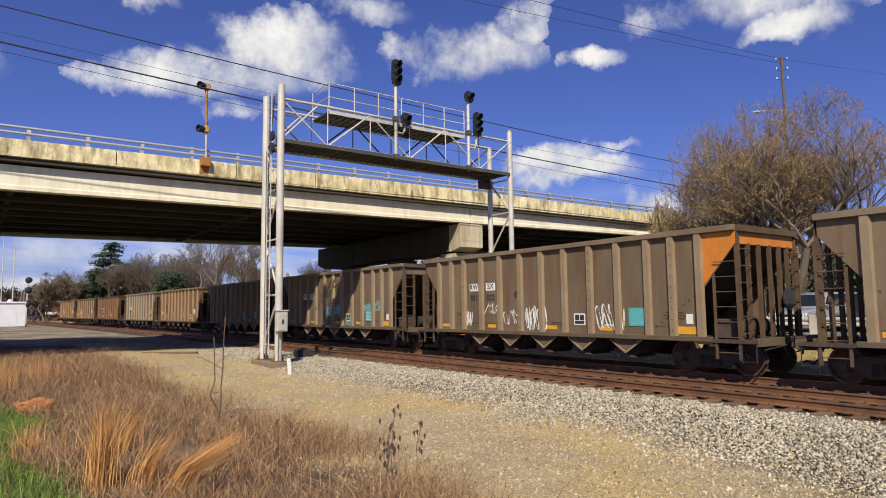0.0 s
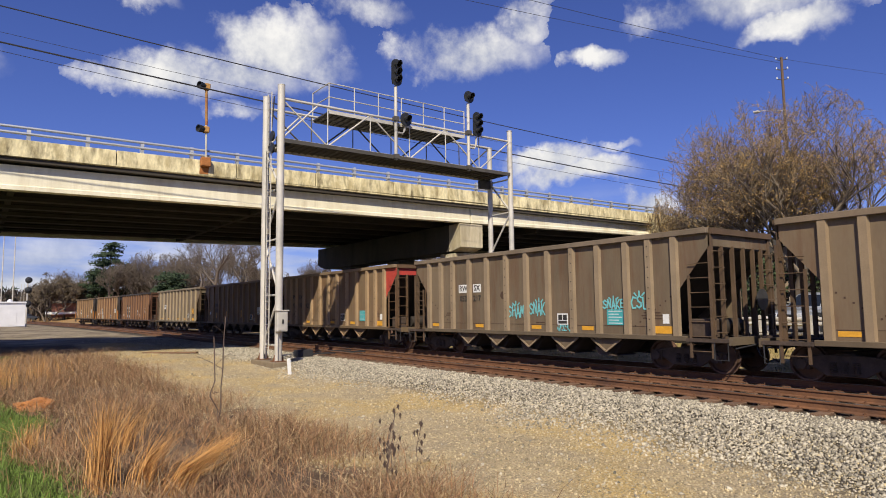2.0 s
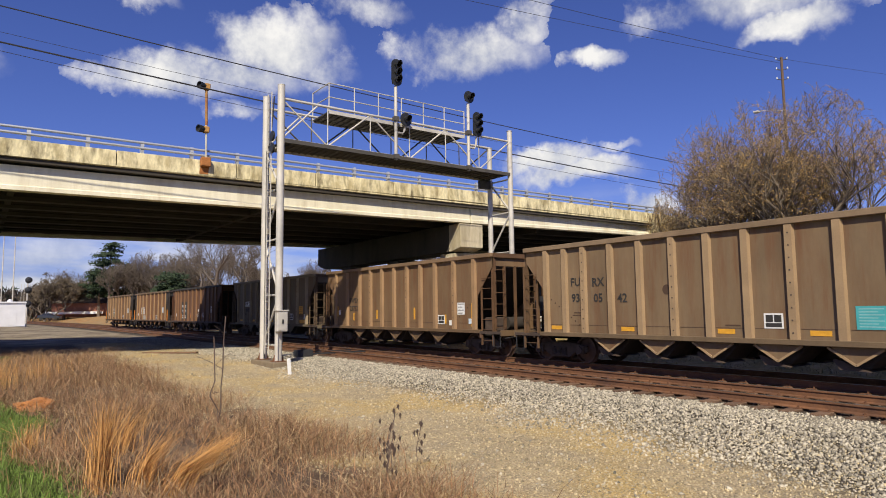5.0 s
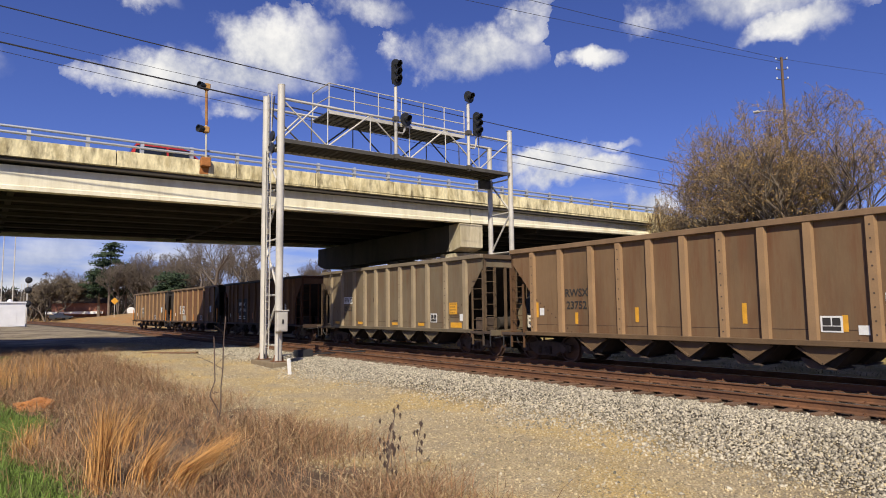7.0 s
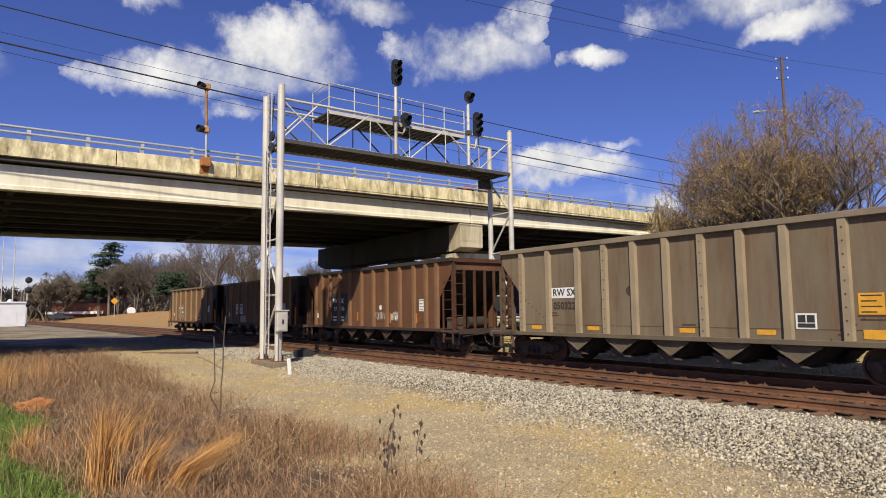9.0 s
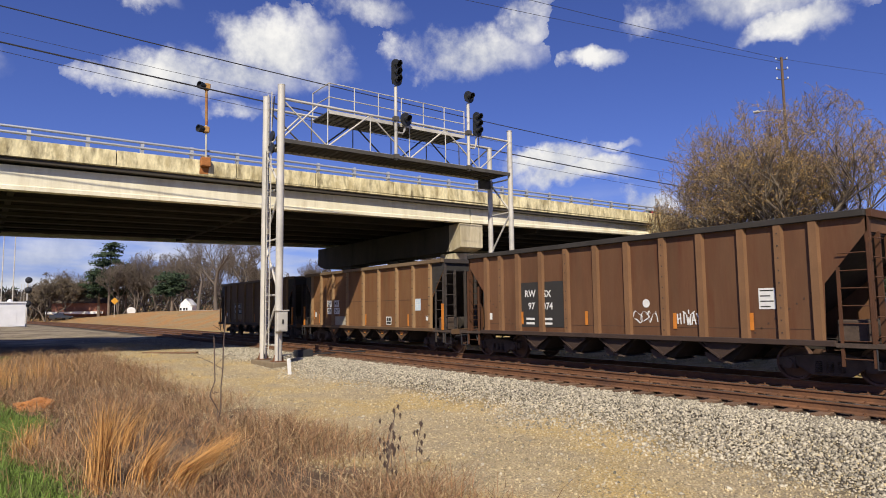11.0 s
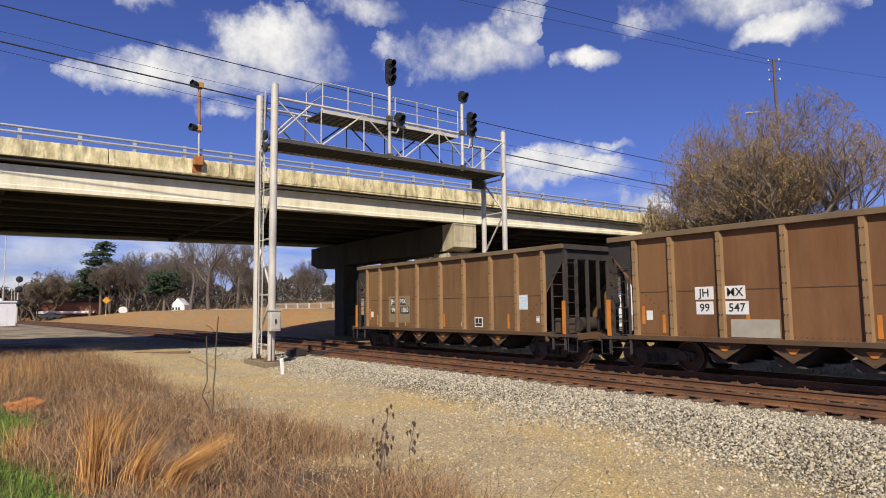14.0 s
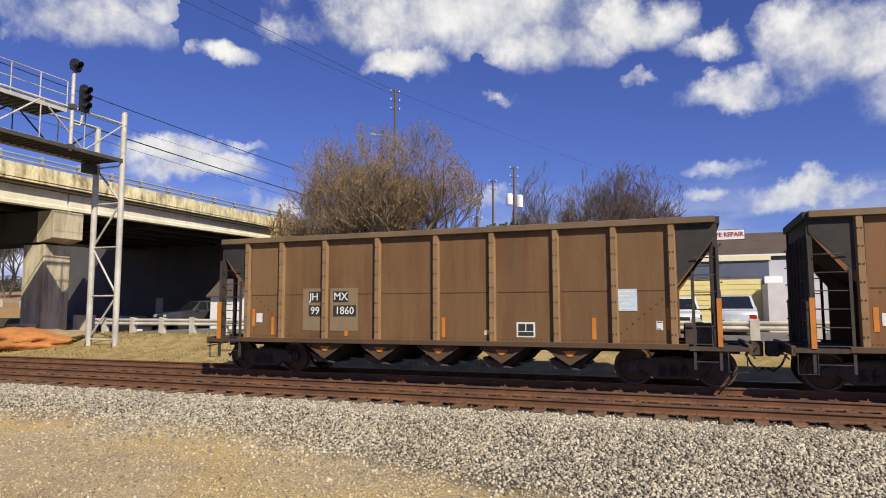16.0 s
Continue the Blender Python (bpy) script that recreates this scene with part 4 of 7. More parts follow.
        for x in (-xs + 0.06, -0.95, -0.42, 0.12, 0.62, 1.05, xs - 0.06):
            w_ = 0.05 if abs(x) > 1.2 else 0.035
            part("end_post", Geo().box(x - w_, x + w_, *sorted((s * (e_top - 0.06), s * (e_top + 0.04))), z0 - 0.05, 3.36 if abs(x) < 1.2 else z1 - 0.1), st["frame"], car)
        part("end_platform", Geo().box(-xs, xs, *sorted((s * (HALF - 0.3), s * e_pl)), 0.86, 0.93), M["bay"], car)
        part("end_sill", Geo().box(-HW, HW, *sorted((s * (e_pl - 0.02), s * (e_pl + 0.06))), 0.80, 1.0), st["sill"], car)
        for q in (-1, 1):
            lad = Geo()
            for yy in (s * (HALF + 0.42), s * (e_top + 0.02)):
                lad.box(q * (HW - 0.04) - 0.025, q * (HW - 0.04) + 0.025, yy - 0.03, yy + 0.03, 0.45, 3.2 if abs(yy) > HALF + 0.6 else 2.6)
            lad_ob = part("side_ladder", lad, st["frame"], car, "side ladder")
            for i in range(7):
                z = 0.62 + i * 0.38
                part("rung", Geo().tube((q * (HW - 0.04), s * (HALF + 0.42), z), (q * (HW - 0.04), s * (e_top + 0.02), z), 0.014, 6), st["frame"], lad_ob)
            for i in range(6):
                z = 1.1 + i * 0.42
                part("grab_iron", Geo().tube((q * (HW - 0.1), s * (e_top + 0.1), z), (q * (HW - 0.62), s * (e_top + 0.1), z), 0.014, 6), st["frame"], car)
            if st.get("grab"):
                part("grab_stripe", Geo().box(*sorted((q * (HW - 0.03), q * (HW + 0.03))), *sorted((s * (e_top - 0.03), s * (e_top + 0.07))), 0.95, 2.0), M["orange"], car, "orange painted grab post")
        # hand brake and its gear on one end
        if s < 0:
            part("brake_wheel", Geo().ring((0.75, s * (e_top + 0.14), 1.95), (0, 1, 0), [(0.26, -0.015), (0.29, -0.015), (0.29, 0.015), (0.26, 0.015)], 18), M["dark_steel"], car, "hand brake wheel")
            part("brake_tank", Geo().tube((-0.5, s * (HALF + 0.55), 1.22), (0.5, s * (HALF + 0.55), 1.22), 0.24, 14), M["bay"], car, "air tank", smooth=True)
            part("brake_box", Geo().box(-1.25, -0.7, *sorted((s * (HALF + 0.2), s * (HALF + 0.8))), 0.94, 1.45), M["grime"], car, bevel=0.03)
        # coupler and hoses
        part("coupler", Geo().box(-0.13, 0.13, *sorted((s * (e_pl + 0.03), s * (L2 - 0.12))), 0.72, 0.98).box(-0.2, 0.17, *sorted((s * (L2 - 0.28), s * (L2 - 0.005))), 0.68, 1.02), M["grime"], car, "coupler", bevel=0.025)
        part("air_hose", Geo().path([(-0.35, s * e_pl, 0.75), (-0.36, s * (e_pl + 0.12), 0.5), (-0.28, s * (e_pl + 0.28), 0.36), (-0.2, s * (L2 - 0.01), 0.42)], 0.025, 7), M["black"], car, "black air hose")
        part("uncoupling_lever", Geo().path([(-1.5, s * (e_pl + 0.1), 0.72), (-0.5, s * (e_pl + 0.12), 0.8), (-0.2, s * (e_pl + 0.15), 0.9)], 0.018, 6), M["dark_steel"], car)
        part("stirrup_step", Geo().path([(-HW + 0.02, s * (e_pl - 0.05), 0.85), (-HW + 0.02, s * (e_pl - 0.05), 0.42), (-HW + 0.02, s * (e_pl - 0.42), 0.42), (-HW + 0.02, s * (e_pl - 0.42), 0.85)], 0.018, 6), M["dark_steel"], car)
        # truck
        ty = s * truck_y
        tr = part("truck", CM["bolster"], None, car, "grimy cast steel truck")
        tr.location = (0, ty, 0)
        for q in (-1, 1):
            o = part("side_frame", CM["side_frame"], None, tr)
            o.location = (q * 1.0, 0, 0)
            for dy in (-0.24, 0, 0.24):
                o = part("spring", CM["springs"], None, tr)
                o.location = (q * 1.06, dy, 0)
            for dy in (-0.9, 0.9):
                o = part("bearing_cap", CM["bearings"], None, tr)
                o.matrix_basis = Matrix.Translation((q * 1.0, dy, 0)) @ Matrix.Rotation(0 if q < 0 else math.pi, 4, "Z")
        for dy in (-0.9, 0.9):
            ax = part("wheelset", CM["axle"], None, car, "rusty wheels on an axle")
            ax.location = (0, ty + dy, 0.42)
            for q, me in ((-1, CM["wheel_l"]), (1, CM["wheel_r"])):
                w = part("wheel", me, None, ax)
                w.location = (q * 0.755, 0, 0)
            WHEELSETS.append((ax, ty + dy))
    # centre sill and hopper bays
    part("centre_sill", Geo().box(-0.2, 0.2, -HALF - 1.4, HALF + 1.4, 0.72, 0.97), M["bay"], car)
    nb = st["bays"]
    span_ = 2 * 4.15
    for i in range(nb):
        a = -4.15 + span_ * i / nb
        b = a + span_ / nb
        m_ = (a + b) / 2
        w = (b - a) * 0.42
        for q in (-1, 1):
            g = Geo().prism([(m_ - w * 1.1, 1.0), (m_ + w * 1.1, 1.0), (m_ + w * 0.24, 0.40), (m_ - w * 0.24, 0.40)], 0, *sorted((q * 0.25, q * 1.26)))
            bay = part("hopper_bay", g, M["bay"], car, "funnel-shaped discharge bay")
            # triangular gusset hanging from the sill, with a raised rim
            part("bay_gusset", Geo().prism([(m_ - 0.52, 0.869), (m_ + 0.52, 0.869), (m_ + 0.06, 0.50), (m_ - 0.06, 0.50)], 0, *sorted((q * 1.44, q * 1.47))), body_m if n == 13 else st["sill"], bay, "triangular gusset plate")
            part("bay_rim", Geo().beam((q * 1.475, m_ - 0.56, 0.845), (q * 1.475, m_, 0.475), 0.05).beam((q * 1.475, m_ + 0.56, 0.845), (q * 1.475, m_, 0.475), 0.05), st["stake"] if n == 13 else st["sill"], bay, "raised rim")
            part("bay_door", Geo().prism([(m_ - w * 0.3, 0.34), (m_ + w * 0.55, 0.36), (m_ + w * 0.75, 0.58), (m_ + w * 0.68, 0.6)], 0, *sorted((q * 0.3, q * 1.36))), M["grime"], bay)
            if st.get("bay_tag"):
                part("bay_tag", Geo().prism([(m_ - 0.17, 0.79), (m_ + 0.17, 0.79), (m_ + 0.05, 0.66), (m_ - 0.05, 0.66)], 0, *sorted((q * 1.472, q * 1.485))), M["orange"], bay, "orange painted chute tag")
    part("coal_residue", Geo().box(-xs + 0.03, xs - 0.03, -4.2, 4.2, 0.98, 1.03), M["coal"], car)
    return car


def lettering(car, s, y, z, size, m, plate=None, bold=0.006):
    me = text_mesh(s, size, m, bold)
    if plate:
        w = max(v.co.x for v in me.vertices) - min(v.co.x for v in me.vertices) + size * 0.35
        p = part("number_panel", Geo().box(-w / 2, w / 2, -size * 0.52, size * 0.52, 0, 0.003), plate, car, "painted lettering panel")
        on_side(p, y, z, 0.004)
    o = part("lettering", me, None, car)
    on_side(o, y, z, 0.011)


def plate(car, y, z, w, h, m, lab, lines=0, ink=None):
    p = part("plate", Geo().box(-w / 2, w / 2, -h / 2, h / 2, 0, 0.004), m, car, lab)
    on_side(p, y, z)
    for i in range(lines):
        zz = h * (0.38 - 0.76 * i / max(1, lines - 1))
        q = part("printed_line", Geo().box(-w * 0.4, w * (0.4 - 0.2 * (i % 2)), zz - h * 0.12 / lines, zz + h * 0.12 / lines, 0.0041, 0.006), ink or M["black_mark"], p)


def data_square(car, y, z):
    plate(car, y, z, 0.46, 0.36, M["decal"], "white-framed black data panel")
    for a in (-0.1, 0.1):
        o = part("panel_cell", Geo().box(a - 0.085, a + 0.085, -0.03, 0.14, 0, 0.003), M["black_mark"], car)
        on_side(o, y, z, 0.011)
    o = part("panel_cell", Geo().box(-0.19, 0.19, -0.145, -0.05, 0, 0.003), M["black_mark"], car)
    on_side(o, y, z, 0.011)


def graffiti(car, seed, y, z, w, h, m, r=0.022):
    o = part("graffiti", squiggle(seed, w, h, r=r), m, car, "spray-painted graffiti strokes")
    on_side(o, y, z, 0.014)


# single-stroke letters on a grid of one by one
STROKES = {"S": [(0.9, 0.85), (0.5, 1), (0.1, 0.8), (0.3, 0.55), (0.8, 0.4), (0.85, 0.15), (0.4, 0), (0, 0.15)],
           "H": [(0.1, 1), (0.15, 0), None, (0.1, 0.45), (0.85, 0.6), None, (0.8, 1.05), (0.9, 0)],
           "A": [(0, -0.05), (0.5, 1.05), (0.95, 0), None, (0.2, 0.35), (0.85, 0.42)],
           "M": [(0, 0), (0.2, 1), (0.5, 0.35), (0.8, 1.05), (1, 0)],
           "N": [(0.05, 0), (0.15, 1), (0.8, 0.05), (0.9, 1.05)],
           "K": [(0.1, 1), (0.12, 0), None, (0.9, 1.05), (0.15, 0.45), (0.95, -0.05)],
           "C": [(0.9, 0.9), (0.45, 1), (0.05, 0.55), (0.3, 0.05), (0.9, 0.1)], "U": [(0.05, 1), (0.15, 0.1), (0.7, 0.05), (0.9, 1)],
           "I": [(0.5, 1), (0.5, 0)], "W": [(0, 1), (0.25, 0), (0.5, 0.7), (0.75, 0), (1, 1.05)], "Y": [(0.05, 1), (0.5, 0.5), (0.95, 1.05), None, (0.5, 0.5), (0.4, -0.1)],
           "E": [(0.9, 1), (0.15, 0.95), (0.1, 0.05), (0.95, 0), None, (0.12, 0.5), (0.75, 0.55)]}


def tag_word(car, word, y, z, w, h, m, r):
    """A sprayed word with a crown of three dashes over it."""
    g = Geo()
    cell = w / len(word)
    strokes = [[(-0.1, h * 0.62), (-0.16, h * 0.8)], [(0.0, h * 0.64), (0.0, h * 0.95)], [(0.1, h * 0.62), (0.17, h * 0.8)]]
    for i, ch in enumerate(word):
        run = []
        for p_ in STROKES[ch] + [None]:
            if p_ is None:
                strokes.append(run)
                run = []
            else:
                run.append((-w / 2 + (i + 0.08 + p_[0] * 0.86) * cell, (p_[1] - 0.5 + 0.1 * math.sin(i * 2.1)) * h))
    k = 0
    for run in strokes:
        for a, b in zip(run, run[1:]):
            a, b = Vector(a), Vector(b)
            d = (b - a).normalized() * r
            q = Vector((-d.y, d.x))
            k += 1
            g.add([(*(c_), 0.0002 * k) for c_ in (a - d - q, b + d - q, b + d + q, a - d + q)], [(0, 1, 2, 3)])
    o = part("graffiti", g, m, car, "spray-painted graffiti word")
    on_side(o, y, z, 0.014)


def style(base, rough=0.75, chord=None, stake=None, sill=None, frame_=None, far_end=None, bays=5, grab=False, bay_tag=False, stain=None, lab="weathered riveted steel side"):
    m = mat("car_paint", base, rough, 0.05, 0.14, 0.5, 0.05, 25, stain=stain or tuple(c * 0.62 for c in base), stain_amt=0.5, stain_scale=0.8, stretch=(1, 1, 0.3), streak=(base[0] * 0.75, base[1] * 0.48, base[2] * 0.36), streak_amt=0.6, streak_scale=4.5)
    k = mat("stake_paint", stake or tuple(c * 1.6 for c in base), rough, 0.05, 0.15, 1.2, 0.06, 30)
    sl = mat("sill_paint", sill or tuple(c * 0.7 for c in base), rough, 0.05, 0.2, 1.2, 0.08, 30)
    fr = mat("end_frame_paint", frame_ or (base[0] * 0.6, base[1] * 0.5, base[2] * 0.45), 0.8, 0.05, 0.25, 2, 0.08, 30)
    ch = mat("chord_paint", chord or (base[0] * 1.1, base[1] * 1.12, base[2] * 1.2), rough, 0.05, 0.2, 1.2, 0.08, 30)
    return m, dict(chord=ch, stake=k, sill=sl, frame=fr, seam=sl, far_end=far_end or m, bays=bays, grab=grab, bay_tag=bay_tag, side_label=lab)


GREY, GREY2, TAN = (0.165, 0.12, 0.073), (0.168, 0.126, 0.08), (0.205, 0.14, 0.077)
BROWN, BROWN2 = (0.195, 0.096, 0.038), (0.14, 0.066, 0.03)


YEL_A, YEL_B = (-5.42, -2.66, -0.42, 2.6, 5.4), (-5.1, -2.66, -0.55, 2.65, 5.1)


def common_marks(c, yel=YEL_A, sq=-1.62):
    plate(c, -5.45, 1.45, 0.2, 0.26, M["decal"], "small white placard")
    data_square(c, sq, 1.42)
    for i, (yy, zz, w_) in enumerate(((-5.0, 1.62, 0.55), (-5.0, 1.54, 0.7), (-5.0, 1.46, 0.62), (4.4, 1.62, 0.5), (4.4, 1.54, 0.62), (-0.6, 1.3, 0.4))):
        o = part("stencil_bar", Geo().box(-w_ / 2, w_ / 2, -0.018, 0.018, 0, 0.002), M["seam"], c, "faded stencilled line")
        on_side(o, yy, zz, 0.004)
    o = part("round_mark", Geo().ring((0, 0, 0.002), (0, 0, 1), [(0.12, 0), (0.14, 0), (0.14, 0.002), (0.12, 0.002)], 20), M["seam"], c, "faded round stencil")
    on_side(o, 1.25, 2.25, 0.004)
    if yel:
        for yy in yel:
            w_, h_ = (0.72, 0.2) if yy < -5 else (0.46, 0.12)
            o = part("stripe", Geo().box(-w_ / 2, w_ / 2, -h_ / 2, h_ / 2, 0, 0.003), M["yellow"], c, "faded yellow marking")
            on_side(o, yy, 1.15, 0.005)


CARS = []
p, st = style(GREY2)
c = make_car("hopper_car", "grey-brown open coal hopper car with ribbed sides", p, 13, p, st)
common_marks(c)
CARS.append((c, -1))

p, st = style(GREY)
c = make_car("hopper_car", "grey-brown open coal hopper car with orange end panel and white graffiti", p, 13, M["orange"], st)
common_marks(c)
for yy in (3.62, 2.65):
    plate(c, yy, 2.58, 0.52, 0.28, M["decal"], "white lettering panel")
for s_, yy, zz in (("RW", 3.62, 2.58), ("SX", 2.65, 2.58), ("901", 3.62, 2.18), ("022", 2.65, 2.18)):
    lettering(c, s_, yy, zz, 0.3, M["black_mark"])
graffiti(c, 5, 0.3, 1.45, 0.95, 0.75, M["decal"], 0.028)
graffiti(c, 8, 1.53, 1.45, 0.8, 0.5, M["decal"], 0.014)
graffiti(c, 12, -2.8, 1.5, 1.0, 0.7, M["decal"], 0.022)
graffiti(c, 15, 2.65, 1.77, 0.7, 0.35, M["decal"], 0.014)
graffiti(c, 16, 3.94, 1.42, 0.4, 0.5, M["decal"], 0.02)
plate(c, -3.85, 1.5, 0.72, 0.52, M["teal"], "teal instruction panel", 8, M["teal_line"])
CARS.append((c, 0))

p, st = style(GREY2)
c = make_car("hopper_car", "grey-brown open coal hopper car with teal graffiti tags", p, 13, p, st)
common_marks(c)
lettering(c, "RW", 3.55, 2.55, 0.3, M["black_mark"], M["decal"])
lettering(c, "SX", 2.72, 2.55, 0.3, M["black_mark"], M["decal"])
lettering(c, "053", 3.55, 2.16, 0.3, M["black_mark"])
lettering(c, "217", 2.72, 2.16, 0.3, M["black_mark"])
tag_word(c, "SHAM", 0.57, 1.67, 0.85, 0.36, M["teal_spray"], 0.024)
tag_word(c, "SNAKE", -0.57, 1.76, 0.95, 0.36, M["teal_spray"], 0.024)
tag_word(c, "SNAKE", -3.68, 1.87, 0.8, 0.24, M["teal_spray"], 0.022)
tag_word(c, "CSU", -4.6, 1.9, 0.6, 0.34, M["teal_spray"], 0.024)
graffiti(c, 23, -1.68, 1.14, 0.6, 0.2, M["teal_spray"], 0.016)
plate(c, -3.73, 1.49, 0.62, 0.46, M["teal"], "teal instruction panel", 5, M["decal"])
CARS.append((c, 1))

p, st = style(TAN)
c = make_car("hopper_car", "tan open coal hopper car with a red end panel", p, 13, M["red"], st)
common_marks(c)
for s_, yy, zz in (("FU", 4.55, 2.57), ("RX", 3.65, 2.54), ("93", 4.55, 2.07), ("05", 3.65, 2.06), ("42", 2.75, 2.04)):
    lettering(c, s_, yy, zz, 0.36, M["black_mark"])
plate(c, -3.69, 1.5, 0.6, 0.5, M["teal"], "teal instruction panel", 7, M["teal_line"])
CARS.append((c, 2))

p, st = style((0.19, 0.118, 0.060))
c = make_car("hopper_car", "brown open coal hopper car with black lettering", p, 11, p, st)
plate(c, 5.38, 1.66, 0.2, 0.24, M["decal"], "small white placard")
data_square(c, -3.57, 1.36)
lettering(c, "RWSX", 3.85, 2.24, 0.34, M["black_mark"])
lettering(c, "23752", 3.85, 1.85, 0.34, M["black_mark"])
plate(c, -4.88, 1.79, 0.46, 0.46, M["decal"], "white placard", 4)
plate(c, -4.21, 1.24, 0.22, 0.2, M["decal"], "small white tag")
plate(c, -5.44, 1.31, 0.18, 0.2, M["blue_plate"], "small pale tag")
for yy, zz, h_ in ((5.6, 1.72, 0.5), (3.86, 1.45, 0.36), (1.58, 1.56, 0.42), (-1.6, 1.6, 0.5), (-3.85, 1.38, 0.36), (-5.58, 1.55, 0.9)):
    o = part("stripe", Geo().box(-0.06, 0.06, -h_ / 2, h_ / 2, 0, 0.003), M["yellow"], c, "faded yellow marking")
    on_side(o, yy, zz, 0.005)
CARS.append((c, 3))

p, st = style((0.185, 0.145, 0.092))
c = make_car("hopper_car", "pale grey open coal hopper car with yellow placard", p, 11, p, st)
common_marks(c, YEL_B, -3.59)
lettering(c, "RW SX", 3.82, 2.26, 0.32, M["black_mark"], M["decal"])
lettering(c, "050322", 3.82, 1.84, 0.32, M["black_mark"])
plate(c, -4.93, 1.8, 0.5, 0.46, M["yellow"], "yellow placard", 4)
CARS.append((c, 4))

p, st = style(BROWN2, bay_tag=False, chord=(0.035, 0.03, 0.026), sill=(0.05, 0.03, 0.022), stake=(0.19, 0.098, 0.045))
c = make_car("hopper_car", "rust-brown open coal hopper car with white graffiti", p, 12, p, st)
plate(c, 5.6, 1.5, 0.2, 0.24, M["decal"], "small white placard")
for yy, w_ in ((3.6, 0.96), (2.36, 0.96)):
    plate(c, yy, 1.9, w_, 1.5, M["black_mark"], "black lettering panel")
for s_, yy, zz, sz in (("RW", 3.5, 2.26, 0.32), ("SX", 2.7, 2.24, 0.32), ("97", 3.44, 1.84, 0.32), ("074", 2.68, 1.83, 0.32)):
    o = part("lettering", text_mesh(s_, sz, M["decal"], 0.004), None, c)
    on_side(o, yy, zz, 0.0145)
for yy in (3.5, 2.68):
    for zz in (1.42, 1.27):
        o = part("stencil_bar", Geo().box(-0.2, 0.2, -0.035, 0.035, 0, 0.002), M["decal"], c, "small white stencilled line")
        on_side(o, yy, zz, 0.0145)
graffiti(c, 31, -1.14, 1.5, 0.75, 0.3, M["decal"], 0.014)
o = part("graffiti", Geo().ring((0, 0, 0.002), (0, 0, 1), [(0.08, 0), (0.12, 0), (0.12, 0.002), (0.08, 0.002)], 18), M["decal"], c, "sprayed white ring")
on_side(o, -1.18, 1.88, 0.012)
tag_word(c, "HIWAY", -2.5, 1.45, 0.72, 0.24, M["decal"], 0.018)
plate(c, -4.6, 1.95, 0.4, 0.5, M["decal"], "white placard", 4)
for yy, zz, h_ in ((5.72, 1.6, 0.75), (3.9, 1.45, 0.42), (1.02, 1.46, 0.42), (-2.08, 1.4, 0.42), (-4.2, 1.4, 0.42)):
    o = part("stripe", Geo().box(-0.055, 0.055, -h_ / 2, h_ / 2, 0, 0.003), M["orange"], c, "orange marking")
    on_side(o, yy, zz, 0.0165)
CARS.append((c, 5))

for k, (num1, num2, base) in enumerate((("99", "547", BROWN), ("99", "1860", (0.19, 0.108, 0.045)))):
    p, st = style(base, bays=5, grab=True, bay_tag=True, stake=(0.27, 0.165, 0.078), sill=(0.10, 0.058, 0.03), far_end=M["black_end"], frame_=(0.05, 0.04, 0.035), chord=(0.17, 0.115, 0.065), lab="weathered riveted brown steel side")
    c = make_car("hopper_car", ("rust-brown riveted coal hopper car with black end panel", "last rust-brown riveted coal hopper car of the train")[k], p, 9, M["black_end"] if "black_end" in M else M["dark_steel"], st)
    plate(c, 5.45, 1.55, 0.2, 0.26, M["decal"], "small white placard")
    plate(c, -4.62, 1.98, 0.52, 0.5, M["blue_plate"], "pale blue placard", 5, M["decal"])
    data_square(c, -2.28, 1.28)
    plate(c, -5.35, 1.4, 0.14, 0.2, M["decal"], "small white tag", 2)
    plate(c, -1.35, 1.2, 0.24, 0.12, M["concrete"], "small tag")
    for yy in (4.95, 2.6, -0.6 + 0.4, -3.95, -5.6, 5.6):
        o = part("stripe", Geo().box(-0.05, 0.05, -0.25, 0.25, 0, 0.003), M["orange"], c, "faded yellow marking")
        on_side(o, yy + 0.05, 1.32 if abs(yy) < 5 else 1.55, 0.005)
    if k == 0:
        for yy, zz, w_ in ((3.78, 2.12, 0.52), (2.96, 2.12, 0.54), (3.78, 1.74, 0.48), (2.92, 1.74, 0.6)):
            plate(c, yy, zz, w_, 0.33, M["decal"], "white lettering panel")
        plate(c, 2.5, 1.24, 1.2, 0.44, M["primer"], "patch of pale primer")
        ink = M["black_mark"]
    else:
        plate(c, 3.68, 1.78, 0.66, 1.15, M["patch_tan"], "paler repainted patch")
        plate(c, 2.72, 1.78, 0.85, 1.15, M["patch_tan"], "paler repainted patch")
        for yy, zz, w_ in ((3.62, 2.12, 0.40), (2.82, 2.12, 0.46), (3.62, 1.74, 0.40), (2.7, 1.74, 0.7)):
            o = part("number_panel", Geo().box(-w_ / 2, w_ / 2, -0.15, 0.15, 0, 0.002), M["black_mark"], c, "black lettering panel")
            on_side(o, yy, zz, 0.0105)
        ink = M["decal"]
    for s_, yy, zz in (("JH", 3.78 - 0.12 * k, 2.12), ("MX", 2.96 - 0.14 * k, 2.12), (num1, 3.78 - 0.16 * k, 1.74), (num2, 2.92 - 0.22 * k, 1.74)):
        o = part("lettering", text_mesh(s_, 0.29, ink, 0.003), None, c)
        on_side(o, yy, zz, 0.0145)
    CARS.append((c, 6 + k))


def track_pose(y):
    """On the rails at distance y, turned with the curve."""
    return pose(X_TRAIN + curve(y), y, 0, 0, 0, math.degrees(math.atan(max(0.0, y - Y_CURVE) / R_CURVE)))


